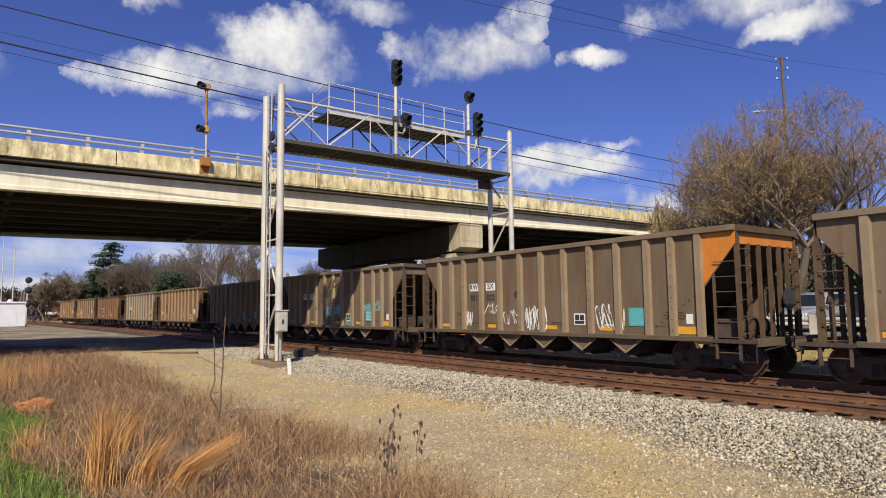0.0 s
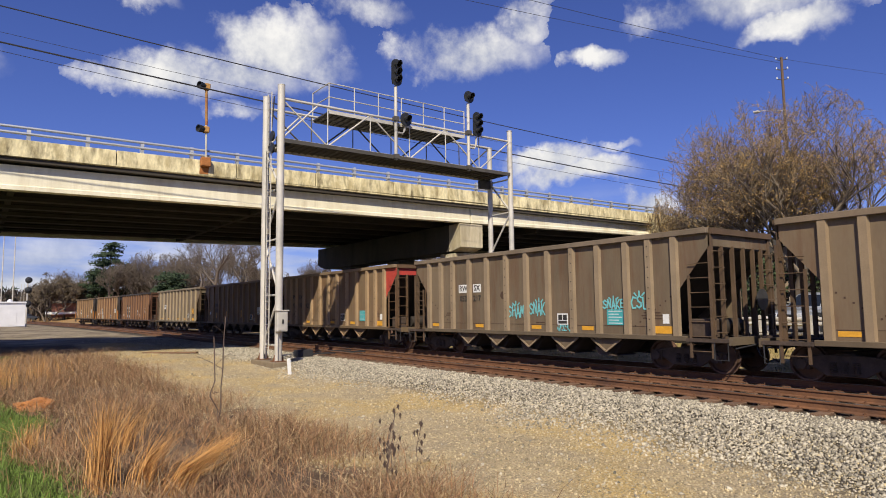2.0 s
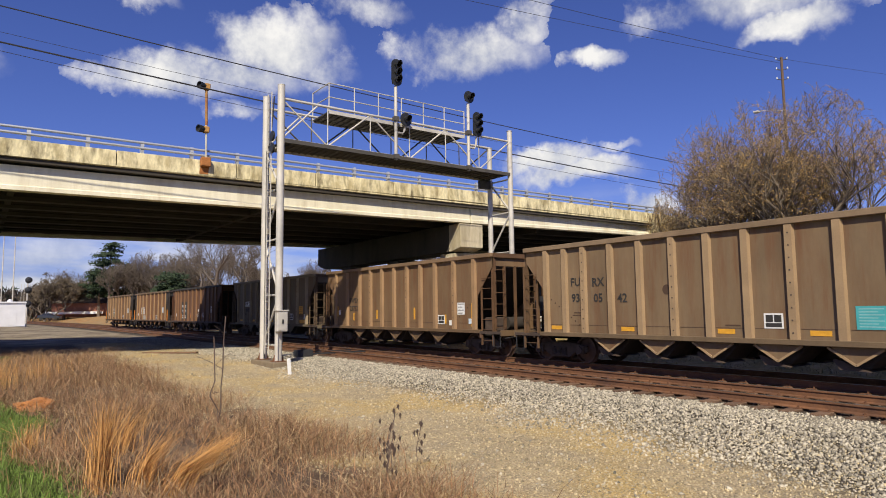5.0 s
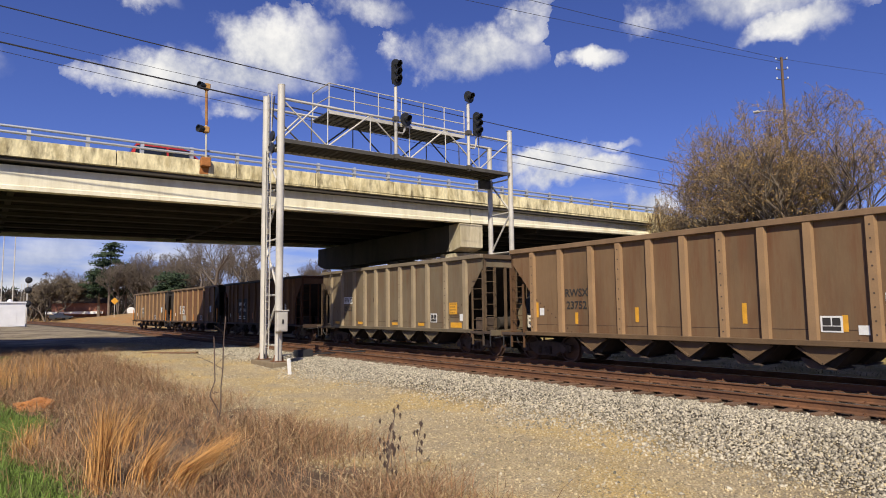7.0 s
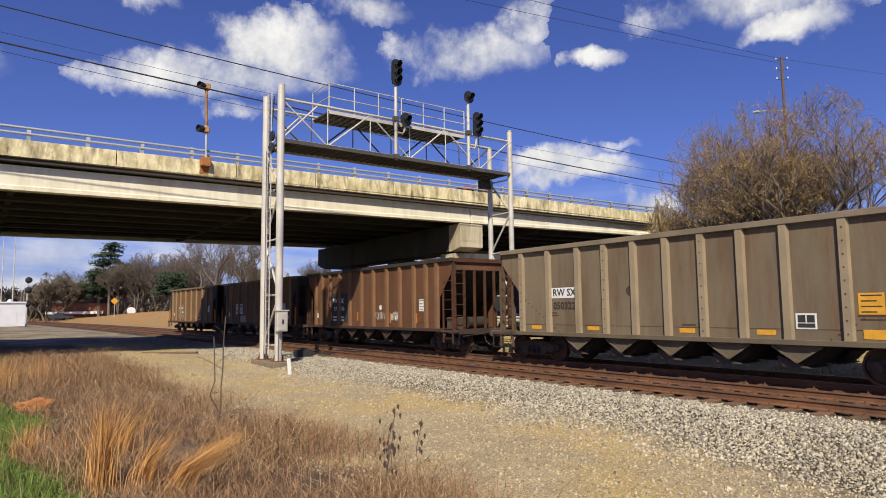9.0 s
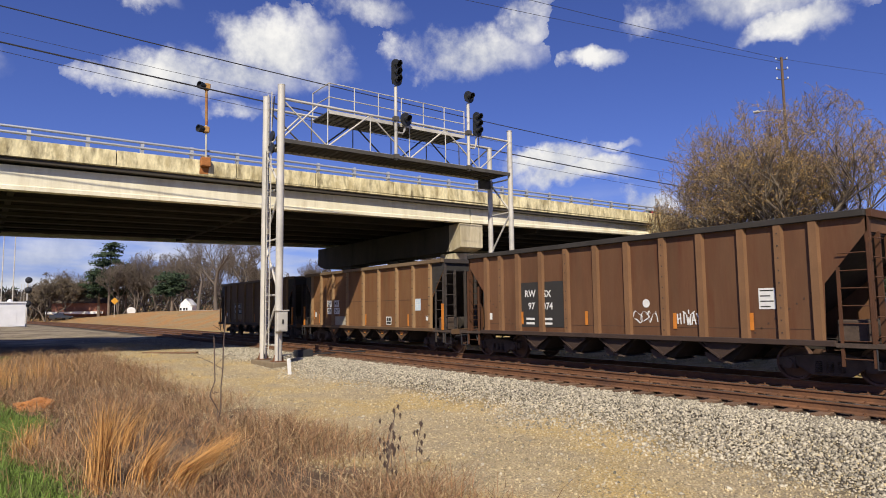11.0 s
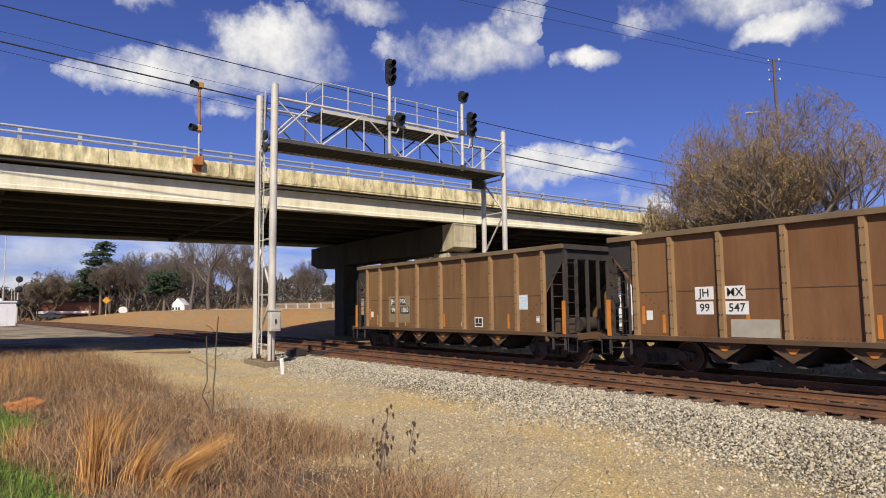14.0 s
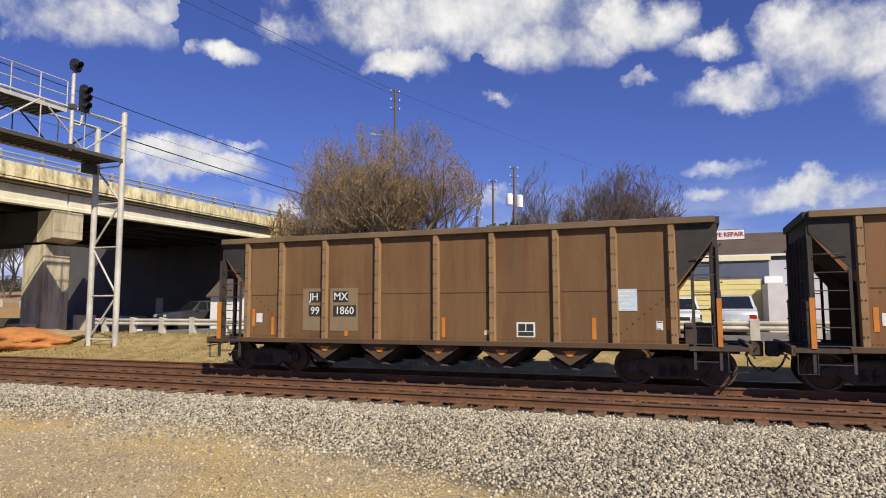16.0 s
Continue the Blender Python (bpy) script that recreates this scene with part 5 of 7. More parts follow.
CAR_SHIFT = {1: -0.13, 2: -0.40, 3: -0.57, 4: -0.87, 5: 0.16}   # slack and odd lengths along the train


def motions():
    times = [i * 0.5 for i in range(33)]
    for c, k in CARS:
        y0 = Y_FIRST + PITCH_CAR * k + CAR_SHIFT.get(k, 0.0) if k < 6 else (108.28, 123.43)[k - 6]
        walk(c, [(t, track_pose(y0 - SPEED * t)) for t in times])
    spin = [i / 15 for i in range(241)]
    for ax, y in WHEELSETS:
        walk(ax, [(t, Matrix.Translation((0, y, 0.42)) @ Matrix.Rotation(SPEED * t / 0.42, 4, "X")) for t in spin])
    for c, rows in MOVERS:
        walk(c, rows)


MOVERS = []


# ---- beyond the tracks: street, vehicles, buildings ----
def at(az, dist, z=None):
    x, y = dist * math.sin(radians(az)), dist * math.cos(radians(az))
    return Vector((x, y, ground_z(x, y) if z is None else z))


M["tyre"] = mat("tyre_rubber", (0.02, 0.02, 0.02), 0.9)
M["rim"] = mat("alloy_rim", (0.4, 0.4, 0.41), 0.35, 0.8)
M["carglass"] = glass("vehicle_glass", (0.015, 0.018, 0.02), 0.04)
M["headlamp"] = glass("headlamp_glass", (0.7, 0.72, 0.75), 0.08)
M["taillamp"] = glass("tail_lamp_red", (0.45, 0.01, 0.01), 0.15)
M["trimblack"] = mat("black_plastic", (0.02, 0.02, 0.02), 0.6)
VP = {}


def vehicle_paint(col):
    if col not in VP:
        VP[col] = mat("vehicle_paint", col, 0.28, 0.2, 0.04, 2, 0.02, 30)
        VP[col].node_tree.nodes["Principled BSDF"].inputs["Coat Weight"].default_value = 0.6
    return VP[col]


def make_vehicle(kind, col, m, label):
    """Vehicle with its nose towards local -Y, standing on z = 0."""
    v = thing(kind, label, "car" if kind != "pickup_truck" else "truck", m)
    paint = vehicle_paint(col)
    if kind == "sedan":
        L, W, H = 4.6, 1.78, 1.45
        low = [(-2.3, 0.32), (-2.28, 0.62), (-2.1, 0.74), (-1.0, 0.92), (1.6, 0.98), (2.15, 0.95), (2.28, 0.8), (2.3, 0.35)]
        top = [(-1.05, 0.90), (-0.3, 1.38), (0.1, 1.44), (0.9, 1.42), (1.75, 0.97)]
    elif kind == "pickup_truck":
        L, W, H = 5.6, 1.95, 1.85
        low = [(-2.8, 0.45), (-2.78, 0.95), (-2.6, 1.08), (-1.2, 1.18), (0.95, 1.2), (0.97, 1.15), (2.75, 1.15), (2.8, 0.5)]
        top = [(-1.2, 1.17), (-0.55, 1.78), (-0.1, 1.84), (0.75, 1.82), (0.95, 1.18)]
    else:
        L, W, H = 4.7, 1.85, 1.75
        low = [(-2.35, 0.38), (-2.33, 0.8), (-2.15, 0.92), (-1.2, 1.05), (2.2, 1.08), (2.33, 0.9), (2.35, 0.4)]
        top = [(-1.2, 1.03), (-0.5, 1.66), (-0.1, 1.74), (1.9, 1.72), (2.22, 1.06)]
    w = W / 2

    def shell(poly, w0, w1, zlo, zhi):
        g = Geo()
        n = len(poly)
        for s in (-1, 1):
            for y, z in poly:
                k = (z - zlo) / max(0.01, zhi - zlo)
                g.v.append((s * lerp(w0, w1, max(0, min(1, k))), y, z))
        g.f = [tuple(range(n)), tuple(range(2 * n - 1, n - 1, -1))] + [(i, i + n, (i + 1) % n + n, (i + 1) % n) for i in range(n)]
        return g
    part("body", shell(low, w, w * 0.97, 0.3, 1.1), paint, v, "painted body", bevel=0.05, smooth=True)
    part("cabin", shell(top, w * 0.95, w * 0.74, top[0][1], top[2][1]), paint, v, "painted roof and pillars", bevel=0.03, smooth=True)
    zl, zh = top[0][1] + 0.06, top[2][1] - 0.09

    def pane(a, b, name):
        g = Geo()
        for s in (-1, 1):
            for (y, z) in (a, b):
                k = (z - top[0][1]) / (top[2][1] - top[0][1])
                g.v.append((s * (lerp(w * 0.95, w * 0.74, k) - 0.1), y, z))
        g.f = [(0, 1, 3, 2)]
        part(name, g, M["carglass"], v, "dark glass")
    for a, b, nm, d in ((top[0], top[1], "windscreen", -0.012), (top[-1], top[-2], "rear_window", 0.012)):
        pane((lerp(a[0], b[0], 0.12) + d, lerp(a[1], b[1], 0.12) + 0.008), (lerp(a[0], b[0], 0.92) + d, lerp(a[1], b[1], 0.92) + 0.008), nm)
    for s in (-1, 1):
        xa, xb = w * 0.95, w * 0.74
        y0, y1 = top[0][0] + 0.25, top[-1][0] - 0.22
        ym = (y0 + y1) / 2
        for p0, p1 in ((y0, ym - 0.05), (ym + 0.05, y1)):
            q0 = max(p0, lerp(top[0][0], top[1][0], 0.9) + 0.1)
            q1 = min(p1, lerp(top[-1][0], top[-2][0], 0.9) - 0.05)
            k0, k1 = 0.1, 0.86
            g = Geo().add([(s * (lerp(xa, xb, k0) + 0.006), p0, lerp(top[0][1], top[2][1], k0)), (s * (lerp(xa, xb, k0) + 0.006), p1, lerp(top[0][1], top[2][1], k0)),
                           (s * (lerp(xa, xb, k1) + 0.006), q1, lerp(top[0][1], top[2][1], k1)), (s * (lerp(xa, xb, k1) + 0.006), q0, lerp(top[0][1], top[2][1], k1))], [(0, 1, 2, 3)])
            part("side_window", g, M["carglass"], v, "dark glass")
        part("mirror", Geo().box(s * (w + 0.02) - 0.09, s * (w + 0.02) + 0.09, top[0][0] + 0.25, top[0][0] + 0.37, top[0][1] + 0.02, top[0][1] + 0.16), paint, v, bevel=0.02)
        zf = low[1][1]
        part("headlight", Geo().box(*sorted((s * 0.45, s * 0.82)), -L / 2 - 0.005, -L / 2 + 0.15, zf - 0.16, zf + 0.0), M["headlamp"], v, "clear headlight", bevel=0.02)
        zr = low[-2][1]
        part("tail_light", Geo().box(*sorted((s * 0.58, s * 0.86)), L / 2 - 0.12, L / 2 + 0.012, zr - 0.22, zr - 0.02), M["taillamp"], v, "red tail light", bevel=0.02)
        for yy in (-L * 0.31, L * 0.30):
            r = 0.33 if kind == "sedan" else 0.38
            wh = part("wheel", Geo().ring((s * (w - 0.12), yy, r), (s, 0, 0), [(0.15, -0.08), (r, -0.1), (r, 0.1), (r * 0.68, 0.125), (r * 0.66, 0.1)], 20), M["tyre"], v, "black tyre", smooth=True)
            part("rim", Geo().ring((s * (w - 0.12), yy, r), (s, 0, 0), [(r * 0.66, 0.09), (r * 0.6, 0.115), (r * 0.2, 0.09), (0.05, 0.12)], 20), M["rim"], wh)
            part("wheel_arch", Geo().ring((s * (w - 0.02), yy, r + 0.02), (s, 0, 0), [(r + 0.05, -0.1), (r + 0.06, 0.024), (r, 0.024)], 20), M["trimblack"], v)
    part("grille", Geo().box(-0.42, 0.42, -L / 2 - 0.01, -L / 2 + 0.06, low[1][1] - 0.2, low[1][1] - 0.04), M["trimblack"], v, "black grille")
    part("bumper", Geo().box(-w * 0.95, w * 0.95, -L / 2 - 0.06, -L / 2 + 0.1, 0.3, 0.5), M["trimblack"] if kind != "sedan" else paint, v, bevel=0.04)
    part("bumper", Geo().box(-w * 0.95, w * 0.95, L / 2 - 0.1, L / 2 + 0.06, 0.32, 0.55), M["trimblack"] if kind != "sedan" else paint, v, bevel=0.04)
    part("number_plate", Geo().box(-0.16, 0.16, L / 2 + 0.062, L / 2 + 0.07, 0.55, 0.7), M["decal"], v, "blank white plate")
    return v


def parked(kind, col, az, dist, turn, label):
    p = at(az, dist)
    return make_vehicle(kind, col, pose(p.x, p.y, p.z + 0.01, 0, 0, turn), label)


DK, SILVER, WHITE_C = (0.03, 0.033, 0.04), (0.42, 0.43, 0.45), (0.75, 0.75, 0.74)
parked("suv", (0.30, 0.32, 0.34), 66.3, 34, -100, "grey sport utility vehicle parked behind the guardrail")
parked("sedan", DK, 69.8, 34.5, -95, "black sedan parked behind the guardrail")
parked("sedan", (0.05, 0.055, 0.065), 75.3, 34.5, -92, "dark grey sedan parked by the fence")
parked("sedan", WHITE_C, 78.7, 35, 85, "white sedan parked beside the workshop")
parked("sedan", (0.02, 0.035, 0.035), 81.9, 34, 75, "dark green sedan parked outside the workshop")
parked("sedan", (0.03, 0.035, 0.05), 85.2, 33.5, -88, "dark blue sedan facing the tracks")
parked("suv", (0.72, 0.74, 0.74), 89.3, 34, -90, "white compact car facing the tracks")
parked("suv", (0.55, 0.57, 0.60), 93.3, 33, 88, "silver sport utility vehicle seen from behind")
parked("pickup_truck", (0.05, 0.052, 0.058), 48.6, 45, -110, "dark pickup truck parked under the bridge")
parked("sedan", (0.03, 0.03, 0.035), 43.5, 47, -20, "dark sedan parked in the shade under the bridge")


def make_guardrail(y0, y1, x, name="guardrail", steps=None):
    g = thing(name, "galvanised steel guardrail on thick posts along the street", "guardrail")
    z = 0.58
    prof = [(0, 0.42), (-0.045, 0.46), (-0.045, 0.51), (0.02, 0.565), (0.02, 0.60), (-0.045, 0.655), (-0.045, 0.705), (0, 0.745)]
    n = len(prof)
    gg = Geo()
    for y in (y0, y1):
        for dx in (0, 0.006):
            gg.v += [(x + a + dx, y, z + b) for a, b in prof]
    for i in range(n - 1):
        gg.f += [(i, i + 1, 2 * n + i + 1, 2 * n + i), (n + i, 3 * n + i, 3 * n + i + 1, n + i + 1)]
    part("rail_beam", gg, M["steel_grey"], g, "corrugated steel beam")
    y = y0 + 0.5
    while y < y1:
        part("guard_post", Geo().box(x - 0.07, x - 0.05, y - 0.16, y + 0.16, z - 0.3, z + 0.82).box(x + 0.03, x + 0.2, y - 0.1, y + 0.1, z - 0.3, z + 0.78), M["steel_grey"], g, "wide steel post", bevel=0.008)
        y += 1.9
    return g


make_guardrail(-14.0, 29.0, 25.0)


def make_building():
    b = thing("workshop", "low repair workshop with pale yellow doors and grey walls", "building")
    X = 38.0
    wall = mat("workshop_wall", (0.46, 0.47, 0.50), 0.85, 0, 0.08, 0.6, 0.05, 14)
    yel = mat("pale_yellow_door", (0.78, 0.66, 0.28), 0.6, 0, 0.05, 1, 0.03, 20)
    fas = mat("blue_grey_fascia", (0.09, 0.11, 0.16), 0.6, 0, 0.1, 1)
    roof = mat("cream_roof_edge", (0.75, 0.68, 0.42), 0.7, 0, 0.05, 1)
    part("wall", Geo().box(X, X + 12, -12.0, 8.2, 0.0, 4.3), wall, b, "pale grey rendered wall")
    part("fascia", Geo().box(X - 0.12, X + 12, -4.0, 8.4, 3.45, 4.3), fas, b, "dark blue fascia")
    part("roof_edge", Geo().box(X - 0.22, X + 12.1, -4.1, 8.5, 4.302, 4.55), roof, b, "cream metal roof edge")
    for y0, y1 in ((2.25, 6.4), (-3.6, 0.6)):
        d = part("roller_door", Geo().box(X - 0.06, X - 0.004, y0, y1, 0.55, 3.3), yel, b, "pale yellow roller door")
        for i in range(9):
            z = 0.8 + i * 0.28
            part("door_slat", Geo().box(X - 0.085, X - 0.061, y0 + 0.02, y1 - 0.02, z, z + 0.25), yel, d)
    part("pillar", Geo().box(X - 0.25, X - 0.004, 0.75, 2.1, 0.55, 3.54), M["white"], b, "white pillar")
    part("pillar", Geo().box(X - 0.25, X - 0.004, -4.6, -3.75, 0.55, 3.44), M["white"], b)
    part("yellow_wall", Geo().box(X - 0.02, X - 0.003, 6.5, 8.1, 0.55, 3.44), yel, b)
    bl = part("blue_poster", Geo().box(X - 0.27, X - 0.252, 1.0, 1.5, 2.2, 3.2), mat("blue_poster", (0.03, 0.04, 0.35), 0.5), b, "blue poster")
    for i in range(3):
        part("poster_bar", Geo().box(X - 0.275, X - 0.271, 1.1, 1.4, 2.4 + i * 0.25, 2.5 + i * 0.25), M["decal"], bl)
    sg = part("shop_sign", Geo().box(X - 0.3, X - 0.23, 0.3, 2.35, 3.55, 4.15), mat("yellow_sign", (0.62, 0.52, 0.06), 0.6), b, "yellow sign with black lettering")
    for s, z in (("RADIATORS", 4.0), ("FOR LESS", 3.72)):
        o = part("lettering", text_mesh(s, 0.3, M["black_mark"], 0.008), None, sg)
        o.matrix_basis = Matrix.Translation((X - 0.306, 1.32, z)) @ Matrix(((0, 0, -1, 0), (-1, 0, 0, 0), (0, 1, 0, 0), (0, 0, 0, 1)))
    part("shed", Geo().box(X - 3, X - 0.3, -6.0, -3.6, 0.5, 3.0), mat("shed_board", (0.62, 0.58, 0.58), 0.8, 0, 0.08, 2), b, "small pale lean-to")
    # pole sign
    s = thing("pole_sign", "red and white repair shop sign on a thin post", "sign")
    part("post", Geo().tube((33.5, -1.1, 0.4), (33.5, -1.1, 5.05), 0.05, 8), M["dark_steel"], s)
    bd = part("sign_board", Geo().box(33.46, 33.52, -2.55, 0.25, 5.05, 5.5), M["white"], s, "white board with dark red lettering")
    part("sign_frame", Geo().box(33.475, 33.535, -2.6, 0.3, 5.02, 5.05).box(33.475, 33.535, -2.6, 0.3, 5.5, 5.53), M["dark_steel"], bd)
    o = part("lettering", text_mesh("AUTOMOTIVE REPAIR", 0.28, mat("dark_red_lettering", (0.3, 0.02, 0.03), 0.6), 0.008), None, bd)
    o.matrix_basis = Matrix.Translation((33.452, -1.15, 5.28)) @ Matrix(((0, 0, -1, 0), (-1, 0, 0, 0), (0, 1, 0, 0), (0, 0, 0, 1)))
    # house behind
    h = thing("long_house", "long low house with a weathered brown roof behind the workshop", "house")
    brown = mat("weathered_roof", (0.09, 0.068, 0.05), 0.9, 0, 0.2, 1, 0.1, 20)
    part("wall", Geo().box(58, 66, -14, 12, 1.0, 6.05), mat("dim_siding", (0.26, 0.25, 0.24), 0.9, 0, 0.1, 1), h, "grey siding wall")
    part("roof", Geo().prism([(57.2, 6.0), (66.8, 6.0), (62, 8.3)], 1, -15, 13), brown, h, "brown shingle roof")
    part("gutter", Geo().box(57.0, 57.2, -15, 13, 5.9, 6.07), M["white"], h, "white gutter")
    for i, y in enumerate((-10, -4, 2, 8)):
        w = part("window", Geo().box(57.95, 57.998, y, y + 1.2, 4.2, 5.6), M["white"], h)
        part("pane", Geo().box(57.93, 57.948, y + 0.1, y + 1.1, 4.3, 5.5), M["carglass"], w)
    # board fence
    f = thing("board_fence", "pale weathered board fence", "fence")
    fm = mat("fence_board", (0.42, 0.38, 0.32), 0.9, 0, 0.15, 2, 0.1, 20, objrand=0.15)
    me = Geo().box(-0.012, 0.012, -0.07, 0.07, 0, 1.7).mesh("board", fm)
    for i in range(70):
        o = part("board", me, None, f)
        o.location = (39.5, 8.6 + i * 0.15, 0.55)
    for z in (0.9, 1.9):
        part("fence_rail", Geo().box(39.515, 39.56, 8.5, 19.2, z, z + 0.08), fm, f)
    # small white gabled building beside the abutment
    g = thing("gabled_shed", "small white gabled shed beside the bridge abutment", "shed")
    part("shed_wall", Geo().prism([(33.0 - 1.1, 0.4), (33.0 + 1.1, 0.4), (33.0 + 1.1, 2.6), (33.0, 3.5), (33.0 - 1.1, 2.6)], 1, 25.2, 27.5), M["white"], g, "white boarded wall")
    part("shed_roof", Geo().prism([(31.7, 2.5), (33.0, 3.56), (34.3, 2.5), (34.3, 2.6), (33.0, 3.68), (31.7, 2.6)], 1, 25.0, 27.7), brown, g)


make_building()


def make_pole(az, dist, top, label, transformer=False, lamp=False, insul=3):
    p = at(az, dist)
    t = thing("utility_pole", label, "utility pole", pose(p.x, p.y, p.z))
    h = top - p.z
    part("pole_shaft", Geo().tube((0, 0, -0.3), (0, 0, h), 0.15, 12, 0.09), M["wood"], t, "tarred wooden pole", smooth=True)
    for i in range(insul):
        z = h - 0.25 - i * 0.75
        for s in (-1, 1):
            br = part("bracket", Geo().beam((0, 0, z), (-0.25 * s, 0.25 * s, z + 0.1), 0.05), M["dark_steel"], t)
            part("insulator", Geo().ring((-0.27 * s, 0.27 * s, z + 0.1), (0, 0, 1), [(0.04, 0), (0.06, 0.04), (0.04, 0.08), (0.05, 0.12), (0.02, 0.15)], 10), M["decal"], br, "white insulator")
    if transformer:
        q = part("transformer", Geo().ring((0.2, -0.42, h - 3.6), (0, 0, 1), [(0.1, 0), (0.3, 0.03), (0.3, 1.0), (0.2, 1.1), (0.05, 1.12)], 16), M["decal"], t, "pale grey transformer can", smooth=True)
        part("transformer", Geo().ring((-0.25, 0.35, h - 3.4), (0, 0, 1), [(0.1, 0), (0.28, 0.03), (0.28, 0.9), (0.2, 1.0), (0.05, 1.02)], 16), M["decal"], t, "pale grey transformer can", smooth=True)
    if lamp:
        a = part("lamp_arm", Geo().path([(0, 0, h - 4.1), (-0.6, 0.9, h - 3.9), (-1.0, 1.4, h - 3.95)], 0.03, 6), M["steel_grey"], t)
        part("lamp_head", Geo().box(-1.3, -0.9, 1.3, 1.7, h - 4.06, h - 3.92), M["steel_grey"], a, "street light head", bevel=0.03)
    return t


make_pole(64.75, 53, 20.2, "tall dark wooden utility pole with insulators beside a budding tree", lamp=True)
make_pole(75.5, 55, 14.0, "wooden utility pole carrying pale transformer cans", transformer=True)
make_pole(73.6, 62, 14.3, "thin distant wooden utility pole", insul=2)
make_pole(72.2, 48, 8.7, "short lamp pole beside the street", insul=1, lamp=False)


# overhead wires
def make_wire(a, b, sag, r=0.012):
    a, b = Vector(a), Vector(b)
    n = 14
    pts = [a.lerp(b, i / n) - Vector((0, 0, sag * 4 * (i / n) * (1 - i / n))) for i in range(n + 1)]
    w = tagged(part("overhead_wire", Geo().path(pts, r, 5), M["wire"]), "thin black overhead wire strung above the tracks", "wire", group="overhead wires")
    return w


def sky_point(px, py, dist):
    d = view_dir(px, py)
    return Vector((0, 0, CAM_Z)) + d * (dist / math.hypot(d.x, d.y))


for (ax, ay, ad), (bx, by, bd), sag, r in (((-300, -65, 26), (1260, 300, 50), 0.3, 0.022), ((-300, 5, 26), (1260, 340, 50), 0.3, 0.03),
                                           ((-300, -15, 26), (1260, 318, 50), 0.45, 0.008), ((-300, 20, 26), (1260, 350, 50), 0.4, 0.01),
                                           ((500, -70, 22), (1381, 112, 40), 0.1, 0.010), ((700, -60, 24), (1381, 104, 40), 0.1, 0.012), ((1381, 104, 40), (2036, 190, 62), 0.15, 0.008)):
    make_wire(sky_point(ax, ay, ad), sky_point(bx, by, bd), sag, r)


# ---- trees ----
def raw_mesh(name, v, f, m):
    """A mesh from numpy arrays of vertices and of equal-sized faces."""
    me = bpy.data.meshes.new(name)
    k = f.shape[1]
    me.vertices.add(len(v))
    me.vertices.foreach_set("co", v.astype(np.float32).ravel())
    me.loops.add(f.size)
    me.loops.foreach_set("vertex_index", f.astype(np.int32).ravel())
    me.polygons.add(len(f))
    me.polygons.foreach_set("loop_start", np.arange(0, f.size, k, dtype=np.int32))
    me.update(calc_edges=True)
    me.validate()
    me.materials.append(m)
    return me


def grow(rnd, height, spread, stems, levels, trunk_r, up=0.35, fork=(3, 4), shrink=0.68, start=0.2):
    """Branch segments as (a, b, r0, r1, level), from recursive forking."""
    segs = []

    def branch(p, d, length, r, lev):
        n = 3 if lev < 2 else 2
        for i in range(n):
            d = (d + Vector((rnd.gauss(0, 0.12), rnd.gauss(0, 0.12), rnd.gauss(0, 0.06) + 0.04))).normalized()
            q = p + d * length / n
            segs.append((p, q, r, r * 0.85, lev))
            p, r = q, r * 0.85
            if lev < levels and (i > 0 or lev > 0):
                k = rnd.randint(*fork) if i == n - 1 else rnd.randint(1, 2)
                for _ in range(k):
                    side = Vector((rnd.gauss(0, 1), rnd.gauss(0, 1), rnd.gauss(0, 0.5))).normalized()
                    nd = (d * 0.75 + side * 0.75 * spread + Vector((0, 0, up))).normalized()
                    branch(p, nd, length * shrink * rnd.uniform(0.75, 1.15), r * 0.62, lev + 1)
    for s in range(stems):
        a = 2 * math.pi * s / max(1, stems) + rnd.uniform(-0.4, 0.4)
        lean = 0.0 if stems == 1 else rnd.uniform(0.2, 0.75) * spread
        d = Vector((math.cos(a) * lean, math.sin(a) * lean, 1)).normalized()
        branch(Vector((math.cos(a) * 0.3, math.sin(a) * 0.3, -0.2)) if stems > 1 else Vector((0, 0, -0.2)), d, height * start * 1.6, trunk_r / max(1, stems) ** 0.5, 0)
    return segs


def seg_mesh(name, segs, m, min_r=0.012):
    v, f = [], []
    for a, b, r0, r1, lev in segs:
        n = 7 if lev == 0 else 5 if lev == 1 else 3
        r0, r1 = max(r0, min_r), max(r1, min_r * 0.8)
        d = (b - a).normalized()
        s = d.cross(Vector((0.3, 0.2, 1))).normalized()
        u = s.cross(d)
        k = len(v)
        for q, r in ((a, r0), (b, r1)):
            for i in range(n):
                t = 2 * math.pi * i / n
                v.append(tuple(q + (s * math.cos(t) + u * math.sin(t)) * r))
        f += [(k + i, k + (i + 1) % n, k + n + (i + 1) % n, k + n + i) for i in range(n)]
    return raw_mesh(name, np.array(v), np.array(f), m)


